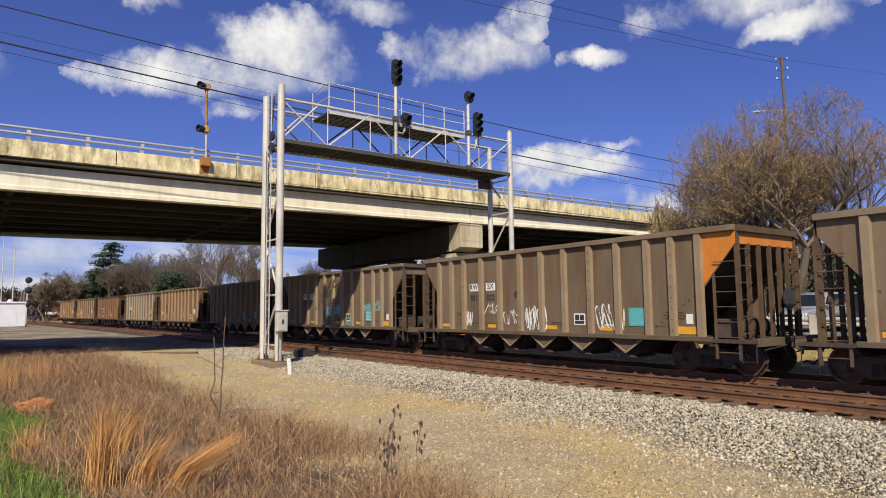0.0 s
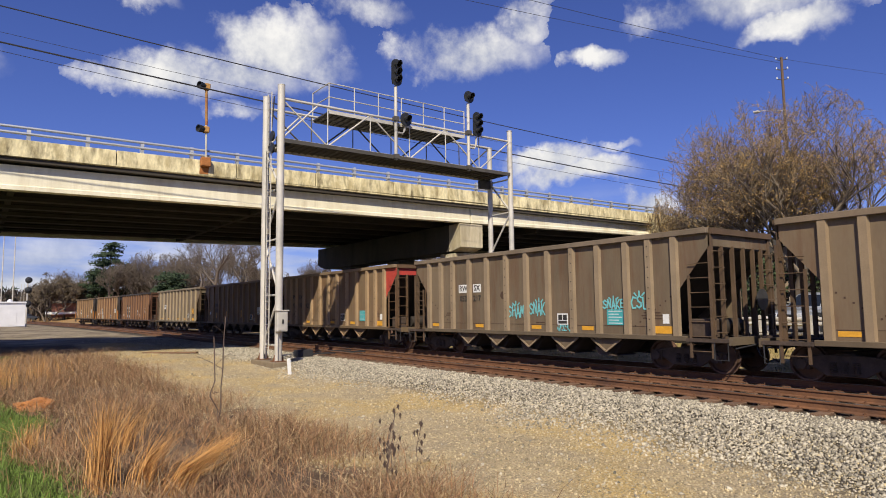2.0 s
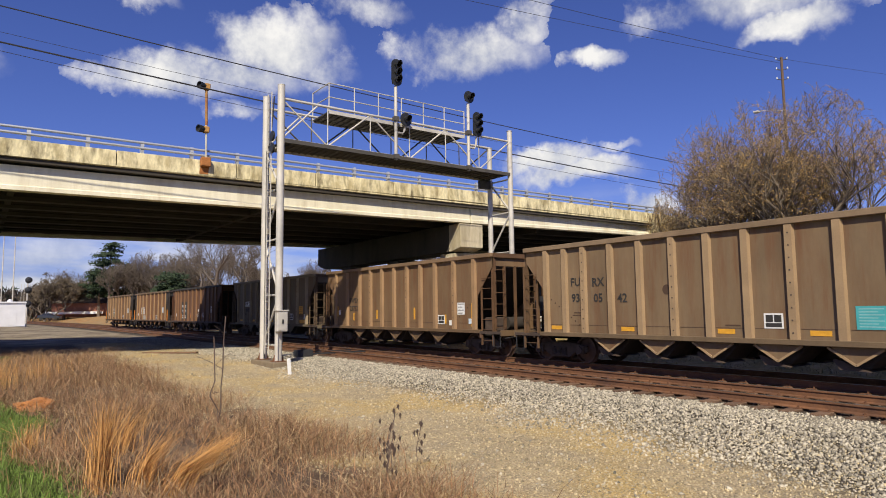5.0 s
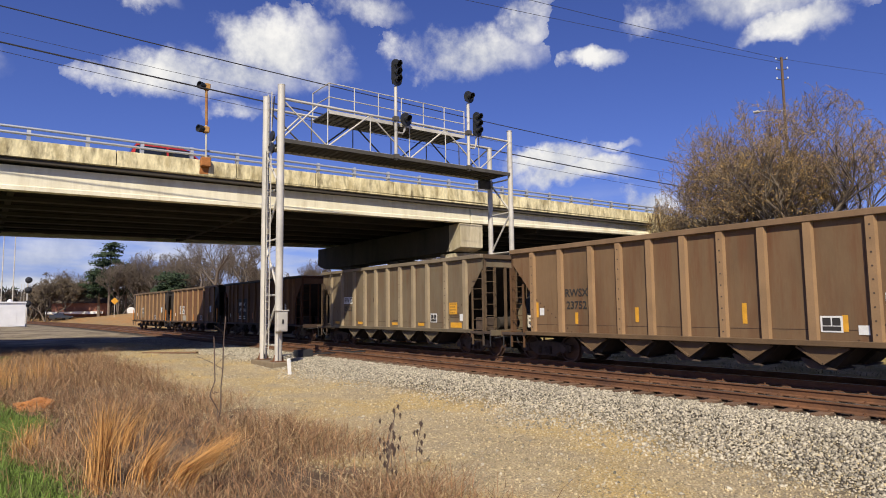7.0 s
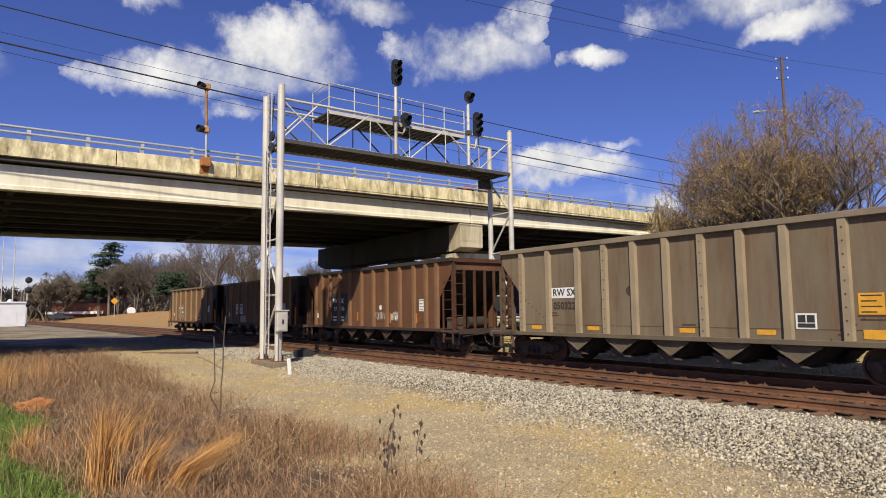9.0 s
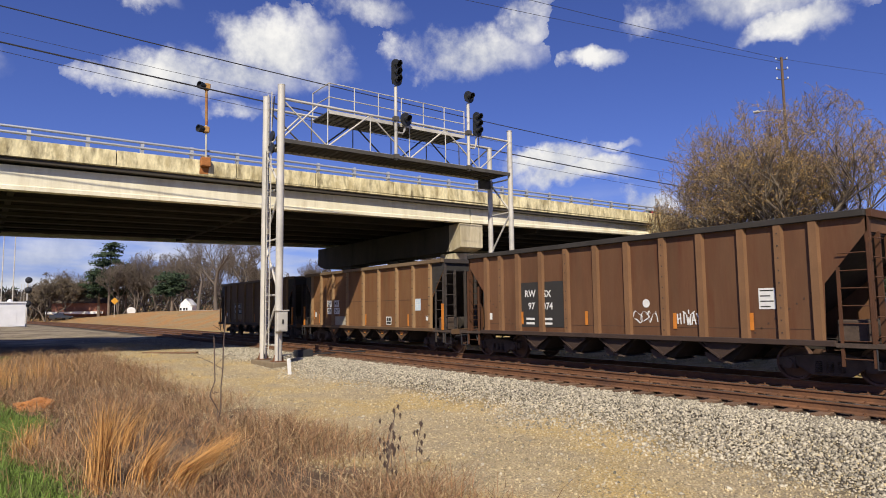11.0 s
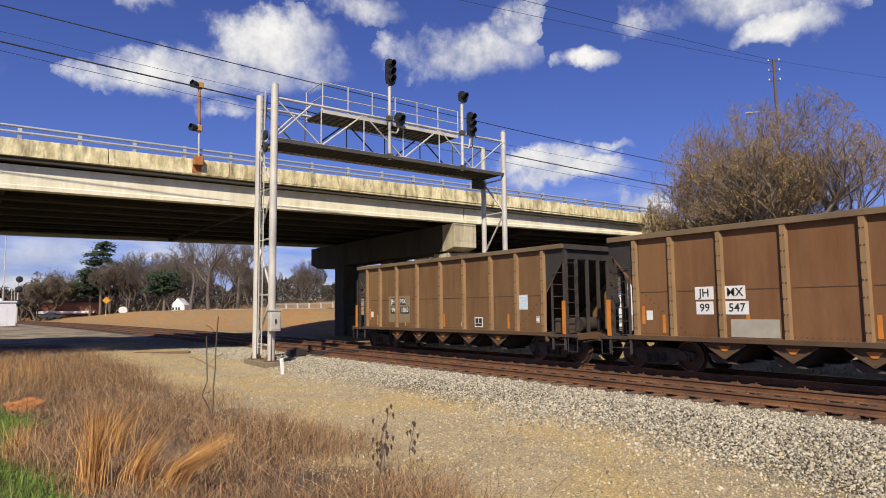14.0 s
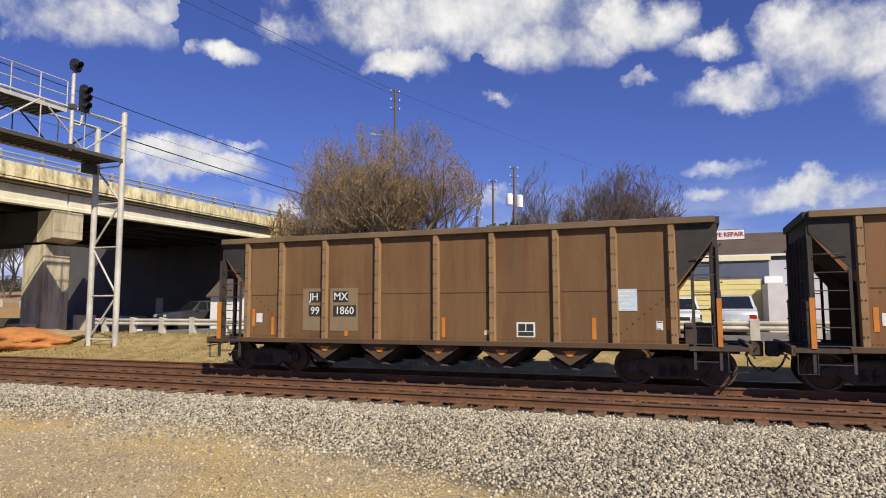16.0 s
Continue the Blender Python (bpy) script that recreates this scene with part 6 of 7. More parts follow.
def leaf_mesh(name, rnd, segs, per, size, m, levels):
    v, f = [], []
    for a, b, r0, r1, lev in segs:
        if lev < levels:
            continue
        for _ in range(per if per >= 1 else (1 if rnd.random() < per else 0)):
            p = a.lerp(b, rnd.random()) + Vector((rnd.gauss(0, size), rnd.gauss(0, size), rnd.gauss(0, size)))
            x = Vector((rnd.gauss(0, 1), rnd.gauss(0, 1), rnd.gauss(0, 1))).normalized() * size * rnd.uniform(0.6, 1.3)
            y = x.orthogonal().normalized() * size * rnd.uniform(0.3, 0.7)
            k = len(v)
            v += [tuple(p - x), tuple(p + y), tuple(p + x), tuple(p - y)]
            f.append((k, k + 1, k + 2, k + 3))
    return raw_mesh(name, np.array(v), np.array(f), m)


def domed(p, w, h):
    """Pull a point that strays out of a dome of half width w and height h back towards it."""
    e = math.sqrt((p.x * p.x + p.y * p.y) / (w * w) + max(0.0, p.z - h * 0.5) ** 2 / (h * h * 0.25))
    k = 1.0 if e <= 1 else (1 + (e - 1) * 0.25) / e
    return Vector((p.x * k, p.y * k, h * 0.5 + (p.z - h * 0.5) * k if p.z > h * 0.5 else p.z))


def make_tree(az, dist, height, label, seed, stems=1, spread=0.9, levels=4, leaf=None, leaf_n=1, leaf_size=0.1, bark=None, sink=0.0, start=0.2, trunk_r=0.28, pos=None, twig=0.012, leaf_from=3, wide=1.0, dome=0.0, fork=(3, 4)):
    rnd = random.Random(seed)
    p = pos or at(az, dist)
    t = thing("tree", label, "tree", pose(p.x, p.y, p.z - sink))
    segs = grow(rnd, height, spread, stems, levels, trunk_r, start=start, fork=fork)
    top = max(s[1].z for s in segs)
    k = height / top
    segs = [(Vector((a.x * k * wide, a.y * k * wide, a.z * k)), Vector((b.x * k * wide, b.y * k * wide, b.z * k)), r0, r1, lev) for a, b, r0, r1, lev in segs]
    if dome:
        segs = [(domed(a, dome, height), domed(b, dome, height), r0, r1, lev) for a, b, r0, r1, lev in segs]
    part("trunk", seg_mesh("trunk", [s for s in segs if s[4] == 0], bark or M["bark"]), None, t, "bare tapered trunk and stems")
    part("crown", seg_mesh("crown", [s for s in segs if s[4] > 0], bark or M["bark"], twig), None, t, "fine bare branches")
    if leaf:
        part("foliage", leaf_mesh("foliage", rnd, segs, leaf_n, leaf_size, leaf, leaf_from), None, t, "small leaves and buds")
    return t


M["bud"] = mat("brown_buds", (0.34, 0.21, 0.065), 0.8, 0, 0.2, 1, island=0.35)
M["dullbud"] = mat("dull_brown_buds", (0.15, 0.115, 0.07), 0.9, 0, 0.2, 1, island=0.3)
M["redbud"] = mat("reddish_buds", (0.17, 0.07, 0.045), 0.8, 0, 0.2, 1, island=0.3)
M["green_leaf"] = mat("dark_green_leaf", (0.03, 0.05, 0.015), 0.7, 0, 0.3, 0.6, island=0.45)
M["pine"] = mat("pine_needles", (0.025, 0.045, 0.018), 0.8, 0, 0.3, 0.5, island=0.4)
M["bark2"] = mat("pale_grey_bark", (0.19, 0.15, 0.11), 0.95, 0, 0.2, 1.5)
M["bark3"] = mat("far_grey_bark", (0.13, 0.105, 0.085), 0.95, 0, 0.2, 0.5)
make_tree(63.6, 46, 15.4, "broad multi-stemmed tree just budding brown in front of blue sky", 4, stems=9, spread=1.15, levels=5, leaf=M["bud"], leaf_n=2, leaf_size=0.06, bark=M["bark2"], trunk_r=1.05, twig=0.011, leaf_from=4, wide=1.0, dome=7.0, fork=(2, 3))
make_tree(80.0, 70, 17.5, "bare grey-brown tree behind the workshop", 11, stems=5, spread=0.85, levels=5, leaf=M["dullbud"], leaf_n=0.3, leaf_size=0.07, bark=M["bark3"], trunk_r=0.7, twig=0.014, fork=(2, 3), dome=6.0, leaf_from=4)
make_tree(86.2, 70, 17.0, "bare tree with reddish buds behind the workshop", 17, stems=5, spread=0.85, levels=5, leaf=M["redbud"], leaf_n=0.5, leaf_size=0.07, bark=M["bark3"], trunk_r=0.7, twig=0.014, fork=(2, 3), dome=6.0, leaf_from=4)


def make_bush(az, dist, w, h, label, seed, m, n=2600, size=0.14):
    rnd = random.Random(seed)
    p = at(az, dist)
    b = thing("bush", label, "bush", pose(p.x, p.y, p.z))
    lumps = [(rnd.gauss(0, w * 0.28), rnd.gauss(0, w * 0.28), rnd.uniform(0.15, 0.8) * h, rnd.uniform(0.18, 0.34) * w) for _ in range(9)]
    v, f = [], []
    for _ in range(n):
        x, y, z, r = rnd.choice(lumps)
        d = Vector((rnd.gauss(0, 1), rnd.gauss(0, 1), rnd.gauss(0, 1))).normalized() * r * rnd.uniform(0.75, 1.08)
        q = Vector((x, y, max(0.1, min(h, z + d.z)))) + Vector((d.x, d.y, 0))
        a = Vector((rnd.gauss(0, 1), rnd.gauss(0, 1), rnd.gauss(0, 1))).normalized() * size
        c = a.orthogonal().normalized() * size * 0.6
        k = len(v)
        v += [tuple(q - a), tuple(q + c), tuple(q + a), tuple(q - c)]
        f.append((k, k + 1, k + 2, k + 3))
    part("leaves", raw_mesh("leaves", np.array(v), np.array(f), m), None, b, "dark evergreen leaves")
    st = Geo()
    for i in range(6):
        x, y, z, r = lumps[i]
        st.tube((x * 0.2, y * 0.2, -0.1), (x, y, z), 0.06, 6, 0.02)
    part("stems", st, M["bark"], b)
    return b


make_bush(76.3, 43, 6.5, 6.8, "tall dark evergreen shrub beside the fence", 3, M["green_leaf"], 6000, 0.17)
make_bush(68.0, 46, 5.0, 4.2, "dark evergreen shrub under the budding tree", 5, M["green_leaf"], 4000, 0.15)
make_bush(61.0, 44, 4.5, 5.6, "dark evergreen shrub by the bridge approach", 7, M["green_leaf"], 4000, 0.15)
# vines on the end of the bridge wing wall
v, f = [], []
rnd = random.Random(2)
vine = []
for i in range(260):
    x = rnd.uniform(43.5, 53)
    z = 8.7 - abs(rnd.gauss(0, 0.7)) * smooth(42, 52, x) - rnd.random() * 0.5
    vine.append((Vector((x, YB - 0.05, z)), Vector((x + rnd.gauss(0, 0.5), YB - 0.12, z + rnd.gauss(0, 0.45))), 0.015, 0.01, 3))
vb = thing("bare_vines", "bare brown vines over the bridge wing wall", "vine")
part("stems", seg_mesh("stems", vine, M["bark2"], 0.012), None, vb)

# ---- left distance ----
M["far_rail"] = mat("weathered_guardrail", (0.26, 0.25, 0.23), 0.6, 0.2, 0.15, 2)


def make_left_distance():
    # equipment shed
    p = at(2.1, 104)
    s = thing("equipment_shed", "white metal trackside equipment shed", "shed", pose(p.x, p.y, p.z, 0, 0, 3))
    wm = mat("white_shed_metal", (0.72, 0.73, 0.76), 0.5, 0.1, 0.05, 1)
    part("shed_wall", Geo().box(-1.9, 1.7, -1.2, 1.2, 0, 3.1), wm, s, "white ribbed wall", bevel=0.02)
    part("shed_roof", Geo().prism([(-2.0, 3.1), (1.8, 3.1), (1.7, 3.3), (-1.9, 3.3)], 1, -1.35, 1.35), wm, s)
    part("shed_door", Geo().box(-0.2, 0.7, -1.23, -1.205, 0.2, 2.3), wm, s)
    part("vent", Geo().ring((0, 0, 3.3), (0, 0, 1), [(0.3, 0), (0.3, 0.2), (0.1, 0.35)], 12), wm, s)
    # two mast signal by the track
    p = at(3.15, 108)
    g = thing("trackside_signal", "trackside mast signal with three dark lamps", "signal", pose(p.x, p.y, p.z))
    part("mast", Geo().tube((0, 0, 0), (0, 0, 6.8), 0.09, 10), M["steel_grey"], g)
    part("ladder", Geo().box(-0.75, -0.7, 0, 0.05, 0, 6).box(-0.4, -0.35, 0, 0.05, 0, 6), M["steel_grey"], g)
    for z in (6.5, 5.1, 3.2):
        part("signal_head", Geo().ring((0.1, -0.15, z), (0, -1, 0), [(0.3, -0.05), (0.45, 0), (0.45, 0.04), (0.2, 0.3), (0.05, 0.3)], 16), M["black"], g, "round black signal head")
    for az, h in ((1.55, 14.5), (2.25, 15.0)):
        p = at(az, 125)
        m = thing("antenna_mast", "thin grey antenna mast", "mast", pose(p.x, p.y, p.z))
        part("mast_tube", Geo().tube((0, 0, 0), (0, 0, h), 0.1, 8, 0.06), M["steel_grey"], m)
    # houses on the far side
    brick = mat("far_brick", (0.28, 0.12, 0.08), 0.9, 0, 0.1, 1)
    roofm = mat("far_roof", (0.12, 0.10, 0.09), 0.9, 0, 0.1, 1)
    p = at(6.7, 185)
    h = thing("brick_house", "small brick house with a dark hipped roof", "house", pose(p.x, p.y, 1.2, 0, 0, -10))
    part("wall", Geo().box(-6, 6, -4, 4, -0.5, 3), brick, h)
    part("roof", Geo().prism([(-4.6, 2.9), (4.6, 2.9), (0, 5.6)], 0, -6.6, 6.6), roofm, h)
    part("chimney", Geo().box(0.6, 1.4, -0.4, 0.4, 4.8, 6.6), brick, h)
    part("porch", Geo().box(-7, 5, -6.2, -4.0, 0.3, 0.9), M["white"], h, "white porch")
    p = at(14.4, 150)
    h = thing("white_house", "white boarded cottage with gables behind the bank", "house", pose(p.x, p.y, p.z + 0.2, 0, 0, -40) @ Matrix.Scale(0.4, 4))
    part("wall", Geo().prism([(-3, -1), (3, -1), (3, 3.2), (0, 6.2), (-3, 3.2)], 1, -3, 4), M["white"], h)
    part("roof", Geo().prism([(-3.5, 2.8), (0, 6.3), (3.5, 2.8), (3.5, 3.1), (0, 6.7), (-3.5, 3.1)], 1, -2.9, 4.4), M["white"], h)
    part("wing", Geo().prism([(-1.5, -1), (4.6, -1), (4.6, 2.2), (1.5, 4), (-1.5, 2.2)], 1, -4.5, -3.02), M["white"], h)
    for x in (-1.6, 0.2, 1.6):
        w = part("window", Geo().box(x - 0.5, x + 0.5, -4.56, -4.52, 0.4, 1.8), M["carglass"], h)
    p = at(10.2, 150)
    h = thing("white_arch", "small white arched garden structure on the bank", "shed", pose(p.x, p.y, p.z))
    part("arch", Geo().ring((0, 0, 0.6), (0, 1, 0), [(0.6, -0.3), (0.8, -0.3), (0.8, 0.3), (0.6, 0.3)], 20), M["white"], h)
    p = at(9.0, 140)
    sg = thing("road_sign", "yellow diamond warning sign on a post", "sign", pose(p.x, p.y, p.z))
    part("post", Geo().tube((0, 0, 0), (0, 0, 3.2), 0.05, 6), M["steel_grey"], sg)
    part("sign_face", Geo().prism([(0, 2.4), (0.7, 3.1), (0, 3.8), (-0.7, 3.1)], 1, -0.07, -0.051), M["yellow"], sg, "yellow diamond")
    # guardrail on the far bank
    g = thing("far_guardrail", "low steel guardrail on the far bank", "guardrail")
    for i in range(16):
        a = Vector((31.5 + i * 0.9, 78 - i * 1.4, 0))
        b = Vector((31.5 + (i + 1) * 0.9, 78 - (i + 1) * 1.4, 0))
        za, zb = ground_z(a.x, a.y), ground_z(b.x, b.y)
        part("rail_beam", Geo().beam((a.x, a.y, za + 0.6), (b.x, b.y, zb + 0.6), 0.06, 0.2), M["far_rail"], g)
        part("guard_post", Geo().box(a.x - 0.08, a.x + 0.08, a.y - 0.08, a.y + 0.08, za - 0.2, za + 0.7), M["steel_grey"], g)
    # country road on top of the bank
    r = Geo()
    for i in range(20):
        y = 62 + i * 7
        c = 33 + i * 0.4 + curve(y)
        for x in (c - 2, c + 2):
            r.v.append((x, y, ground_z(x, y) + 0.05))
            r.v.append((x, y, ground_z(x, y) - 0.2))
    for i in range(19):
        k = i * 4
        r.f += [(k, k + 2, k + 6, k + 4), (k, k + 4, k + 5, k + 1), (k + 2, k + 3, k + 7, k + 6)]
    tagged(part("bank_road", r, mat("pale_road", (0.42, 0.38, 0.32), 0.9, 0, 0.1, 1)), "pale road along the top of the bank", "road", kind="structure")


make_left_distance()


def far_tree(az, dist, h, seed, **k):
    return make_tree(az, dist, h, k.pop("label", "bare tree in the far treeline"), seed, twig=0.022, **k)


for az, d, h, sd, w in ((4.4, 178, 11.5, 1, 1.2), (5.6, 182, 12.5, 2, 1.2), (6.6, 185, 11, 3, 1.1), (10.6, 165, 15, 4, 1.0), (12.2, 162, 16, 5, 1.0), (13.8, 160, 15, 6, 1.1),
                        (16.6, 110, 17, 9, 1.15), (18.9, 118, 16, 8, 1.1), (15.2, 130, 16, 7, 1.0), (21.0, 150, 10, 10, 1.0), (28.0, 130, 15, 12, 1.2), (24.5, 170, 12, 14, 1.0), (35.0, 120, 16, 15, 1.0), (11.4, 175, 13, 19, 1.0), (8.2, 185, 14, 21, 1.0), (9.4, 168, 13, 22, 1.0), (12.9, 172, 15, 23, 1.0), (14.9, 165, 14, 24, 1.0), (17.6, 140, 13, 25, 1.0), (20.0, 160, 12, 26, 1.0), (3.4, 190, 10, 27, 1.0)):
    far_tree(az, d, h, sd, stems=1 if sd in (7, 8, 9, 12) else 3, spread=0.95, levels=5, bark=M["bark3"], trunk_r=0.34, start=0.2, leaf=M["dullbud"] if sd in (1, 2, 3) else None, leaf_n=0.6, leaf_size=0.16, leaf_from=4, wide=w, fork=(2, 3), dome=h * 0.42 if sd not in (1, 2, 3) else h * 0.5)


def make_pine(az, dist, h, seed):
    rnd = random.Random(seed)
    p = at(az, dist)
    t = thing("pine_tree", "tall dark pine with tiered boughs in the far treeline", "tree", pose(p.x, p.y, p.z))
    part("trunk", Geo().tube((0, 0, -0.3), (0, 0, h * 0.95), 0.35, 8, 0.08), M["bark"], t)
    v, f = [], []
    for i in range(60):
        z = h * rnd.uniform(0.35, 1.0) ** 0.8
        a = rnd.uniform(0, 6.28)
        ln = (h - z) * 0.25 + rnd.uniform(0.8, 3.6)
        for j in range(60):
            k = rnd.random() ** 0.6
            q = Vector((math.cos(a) * ln * k + rnd.gauss(0, 0.35), math.sin(a) * ln * k + rnd.gauss(0, 0.35), z + rnd.gauss(0, 0.25) - 0.25 * k))
            x = Vector((rnd.gauss(0, 1), rnd.gauss(0, 1), rnd.gauss(0, 0.4))).normalized() * 0.32
            y = x.orthogonal().normalized() * 0.16
            n = len(v)
            v += [tuple(q - x), tuple(q + y), tuple(q + x), tuple(q - y)]
            f.append((n, n + 1, n + 2, n + 3))
    part("foliage", raw_mesh("foliage", np.array(v), np.array(f), M["pine"]), None, t, "dark green needle boughs")
    return t


make_pine(8.6, 172, 17.5, 1)
make_pine(9.8, 178, 13.0, 2)
make_pine(13.2, 150, 9.0, 3)
make_pine(7.9, 178, 12.0, 4)


def far_woods():
    """Low brush and woods along the horizon."""
    rnd = random.Random(9)
    v, f, v2, f2 = [], [], [], []
    for i in range(60000):
        az = rnd.uniform(-8, 62)
        d = rnd.uniform(190, 280)
        base = at(az, d)
        hh = (5.0 + 2.4 * noise.noise(Vector((az * 0.3, 3, 0))) + 1.5 * noise.noise(Vector((az * 1.3, 7, 0)))) * (1.6 if az < 26 else 1.0)
        z = rnd.random() ** 0.9 * hh
        q = base + Vector((0, 0, z))
        s = rnd.uniform(0.3, 0.75)
        x = Vector((rnd.gauss(0, 0.6), rnd.gauss(0, 0.6), rnd.gauss(0, 1.6))).normalized() * s * 1.6
        y = x.orthogonal().normalized() * s * 0.35
        tv, tf = (v2, f2) if rnd.random() < (0.4 if 30 < az < 36 else 0.12) else (v, f)
        n = len(tv)
        tv += [tuple(q - x), tuple(q + y), tuple(q + x), tuple(q - y)]
        tf.append((n, n + 1, n + 2, n + 3))
    o = part("far_brush", raw_mesh("far_brush", np.array(v), np.array(f), mat("far_brush", (0.08, 0.062, 0.046), 0.95, 0, 0.2, 0.05, island=0.4)))
    tagged(o, "distant band of bare brown brush and woods", "woods", kind="stuff")
    o = part("far_evergreens", raw_mesh("far_evergreens", np.array(v2), np.array(f2), M["pine"]))
    tagged(o, "distant dark evergreen growth among the woods", "woods", kind="stuff")


far_woods()

# moving road vehicles
rv = make_vehicle("suv", (0.45, 0.03, 0.025), pose(0, 33.0, 7.985, 0, 0, 90), "red sport utility vehicle driving over the bridge")
MOVERS.append((rv, [(t, pose(7.7 + 9.8 * (t - 7.0), 33.0, 7.985, 0, 0, 90)) for t in range(0, 17)]))
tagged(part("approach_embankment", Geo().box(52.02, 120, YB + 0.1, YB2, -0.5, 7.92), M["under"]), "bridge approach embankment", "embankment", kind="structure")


def far_pose(az, d, turn):
    p = at(az, d)
    return pose(p.x, p.y, max(p.z, 0.35), 0, 0, turn)


wv = make_vehicle("suv", WHITE_C, far_pose(4.4, 170, 60), "white sport utility vehicle on the far road")
MOVERS.append((wv, [(t, far_pose(lerp(3.6, 6.1, smooth(-1.5, 4.8, t) * 1.05 - 0.05 if t < 4.8 else 1.0), 225, 70)) for t in range(0, 17)]))
dv = make_vehicle("sedan", DK, far_pose(3.0, 172, 70), "dark sedan on the far road")
MOVERS.append((dv, [(t, far_pose(lerp(3.2, 5.4, smooth(2, 7, t)), 172, 70)) for t in range(0, 17)]))


# ---- ballast, ties and trackside growth ----
def make_ties():
    me = Geo().box(-1.3, 1.3, -0.115, 0.115, -0.18, 0).mesh("tie", M["tie"], False, 0.012)
    plate_me = Geo().box(-0.18, 0.18, -0.1, 0.1, 0, 0.016).box(-0.13, -0.1, -0.07, -0.04, 0.016, 0.06).box(0.1, 0.13, 0.04, 0.07, 0.016, 0.06).mesh("tie_plate", M["rust"])
    for tr, x0 in ((TRACK_NEAR, X_NEAR), (TRACK_TRAIN, X_TRAIN)):
        rnd = random.Random(x0)
        y = -14.0
        while y < 62:
            c = x0 + curve(y)
            o = part("tie", me, None, tr)
            o.matrix_basis = pose(c + rnd.gauss(0, 0.03), y + rnd.gauss(0, 0.015), -0.172 + rnd.gauss(0, 0.004), 0, 0, rnd.gauss(0, 0.5))
            for s in (-1, 1):
                p = part("tie_plate", plate_me, None, o)
                p.location = (s * 0.755, 0, 0.001)
            y += 0.56


def scatter_stones(name, label, n, place, size, mat_, seed):
    """Many small angular stones as one mesh; place(rng, n) gives x, y arrays."""
    rng = np.random.default_rng(seed)
    x, y = place(rng, n)
    z = np.array([ground_z(a, b) for a, b in zip(x, y)])
    s = size(rng, len(x))
    cube = np.array([(1, 0, 0), (0, 1, 0), (-1, 0, 0), (0, -1, 0), (0, 0, 1), (0, 0, -1)], float)
    faces = np.array([(0, 1, 4), (1, 2, 4), (2, 3, 4), (3, 0, 4), (1, 0, 5), (2, 1, 5), (3, 2, 5), (0, 3, 5)])
    m = len(x)
    v = cube[None] + rng.uniform(-0.42, 0.42, (m, 6, 3))
    v *= rng.uniform(0.65, 1.25, (m, 1, 3))
    q = rng.normal(size=(m, 4))
    q /= np.linalg.norm(q, axis=1, keepdims=True)
    a, b, c, d = q.T
    R = np.stack([1 - 2 * (c * c + d * d), 2 * (b * c - a * d), 2 * (b * d + a * c), 2 * (b * c + a * d), 1 - 2 * (b * b + d * d), 2 * (c * d - a * b),
                  2 * (b * d - a * c), 2 * (c * d + a * b), 1 - 2 * (b * b + c * c)], 1).reshape(m, 3, 3)
    v = np.einsum("mij,mkj->mki", R, v) * s[:, None, None]
    v[:, :, 0] += x[:, None]
    v[:, :, 1] += y[:, None]
    v[:, :, 2] += (z + s * 0.25)[:, None]
    f = (faces[None] + (np.arange(m) * 6)[:, None, None]).reshape(-1, 3)
    o = part(name, raw_mesh(name, v.reshape(-1, 3), f, mat_))
    tagged(o, label, "gravel", kind="stuff")


M["stone"] = mat("grey_granite_stone", (0.37, 0.33, 0.25), 0.9, 0, 0.15, 1.2, 0.15, 60, island=0.62)
M["pebble"] = mat("tan_pebble", (0.42, 0.345, 0.21), 0.9, 0, 0.12, 3, 0.1, 60, island=0.5)


def ballast_place(rng, n):
    y = -9 + 62 * rng.random(n) ** 1.7
    x = 12.5 - 6.8 * rng.random(n) ** 1.1
    edge = 9.5 - 0.27 * np.maximum(0, 8 - y) + 0.35 * np.sin(y * 0.55) + 0.2 * np.sin(y * 1.7 + 1) + rng.normal(0, 0.45, n)
    keep = (x > edge) | (rng.random(n) < 0.012)
    x = x + np.array([curve(t) for t in y])
    return x[keep], y[keep]


def bed_place(rng, n):
    y = -9 + 60 * rng.random(n) ** 1.5
    x = rng.uniform(12.8, 18.9, n) + np.array([curve(t) for t in y])
    return x, y


def sand_place(rng, n):
    y = 3 + 36 * rng.random(n) ** 1.6
    x = rng.uniform(2.6, 10.5, n)
    keep = (x > 4.2 - 0.03 * y) & (rng.random(n) < 0.9)
    return x[keep], y[keep]


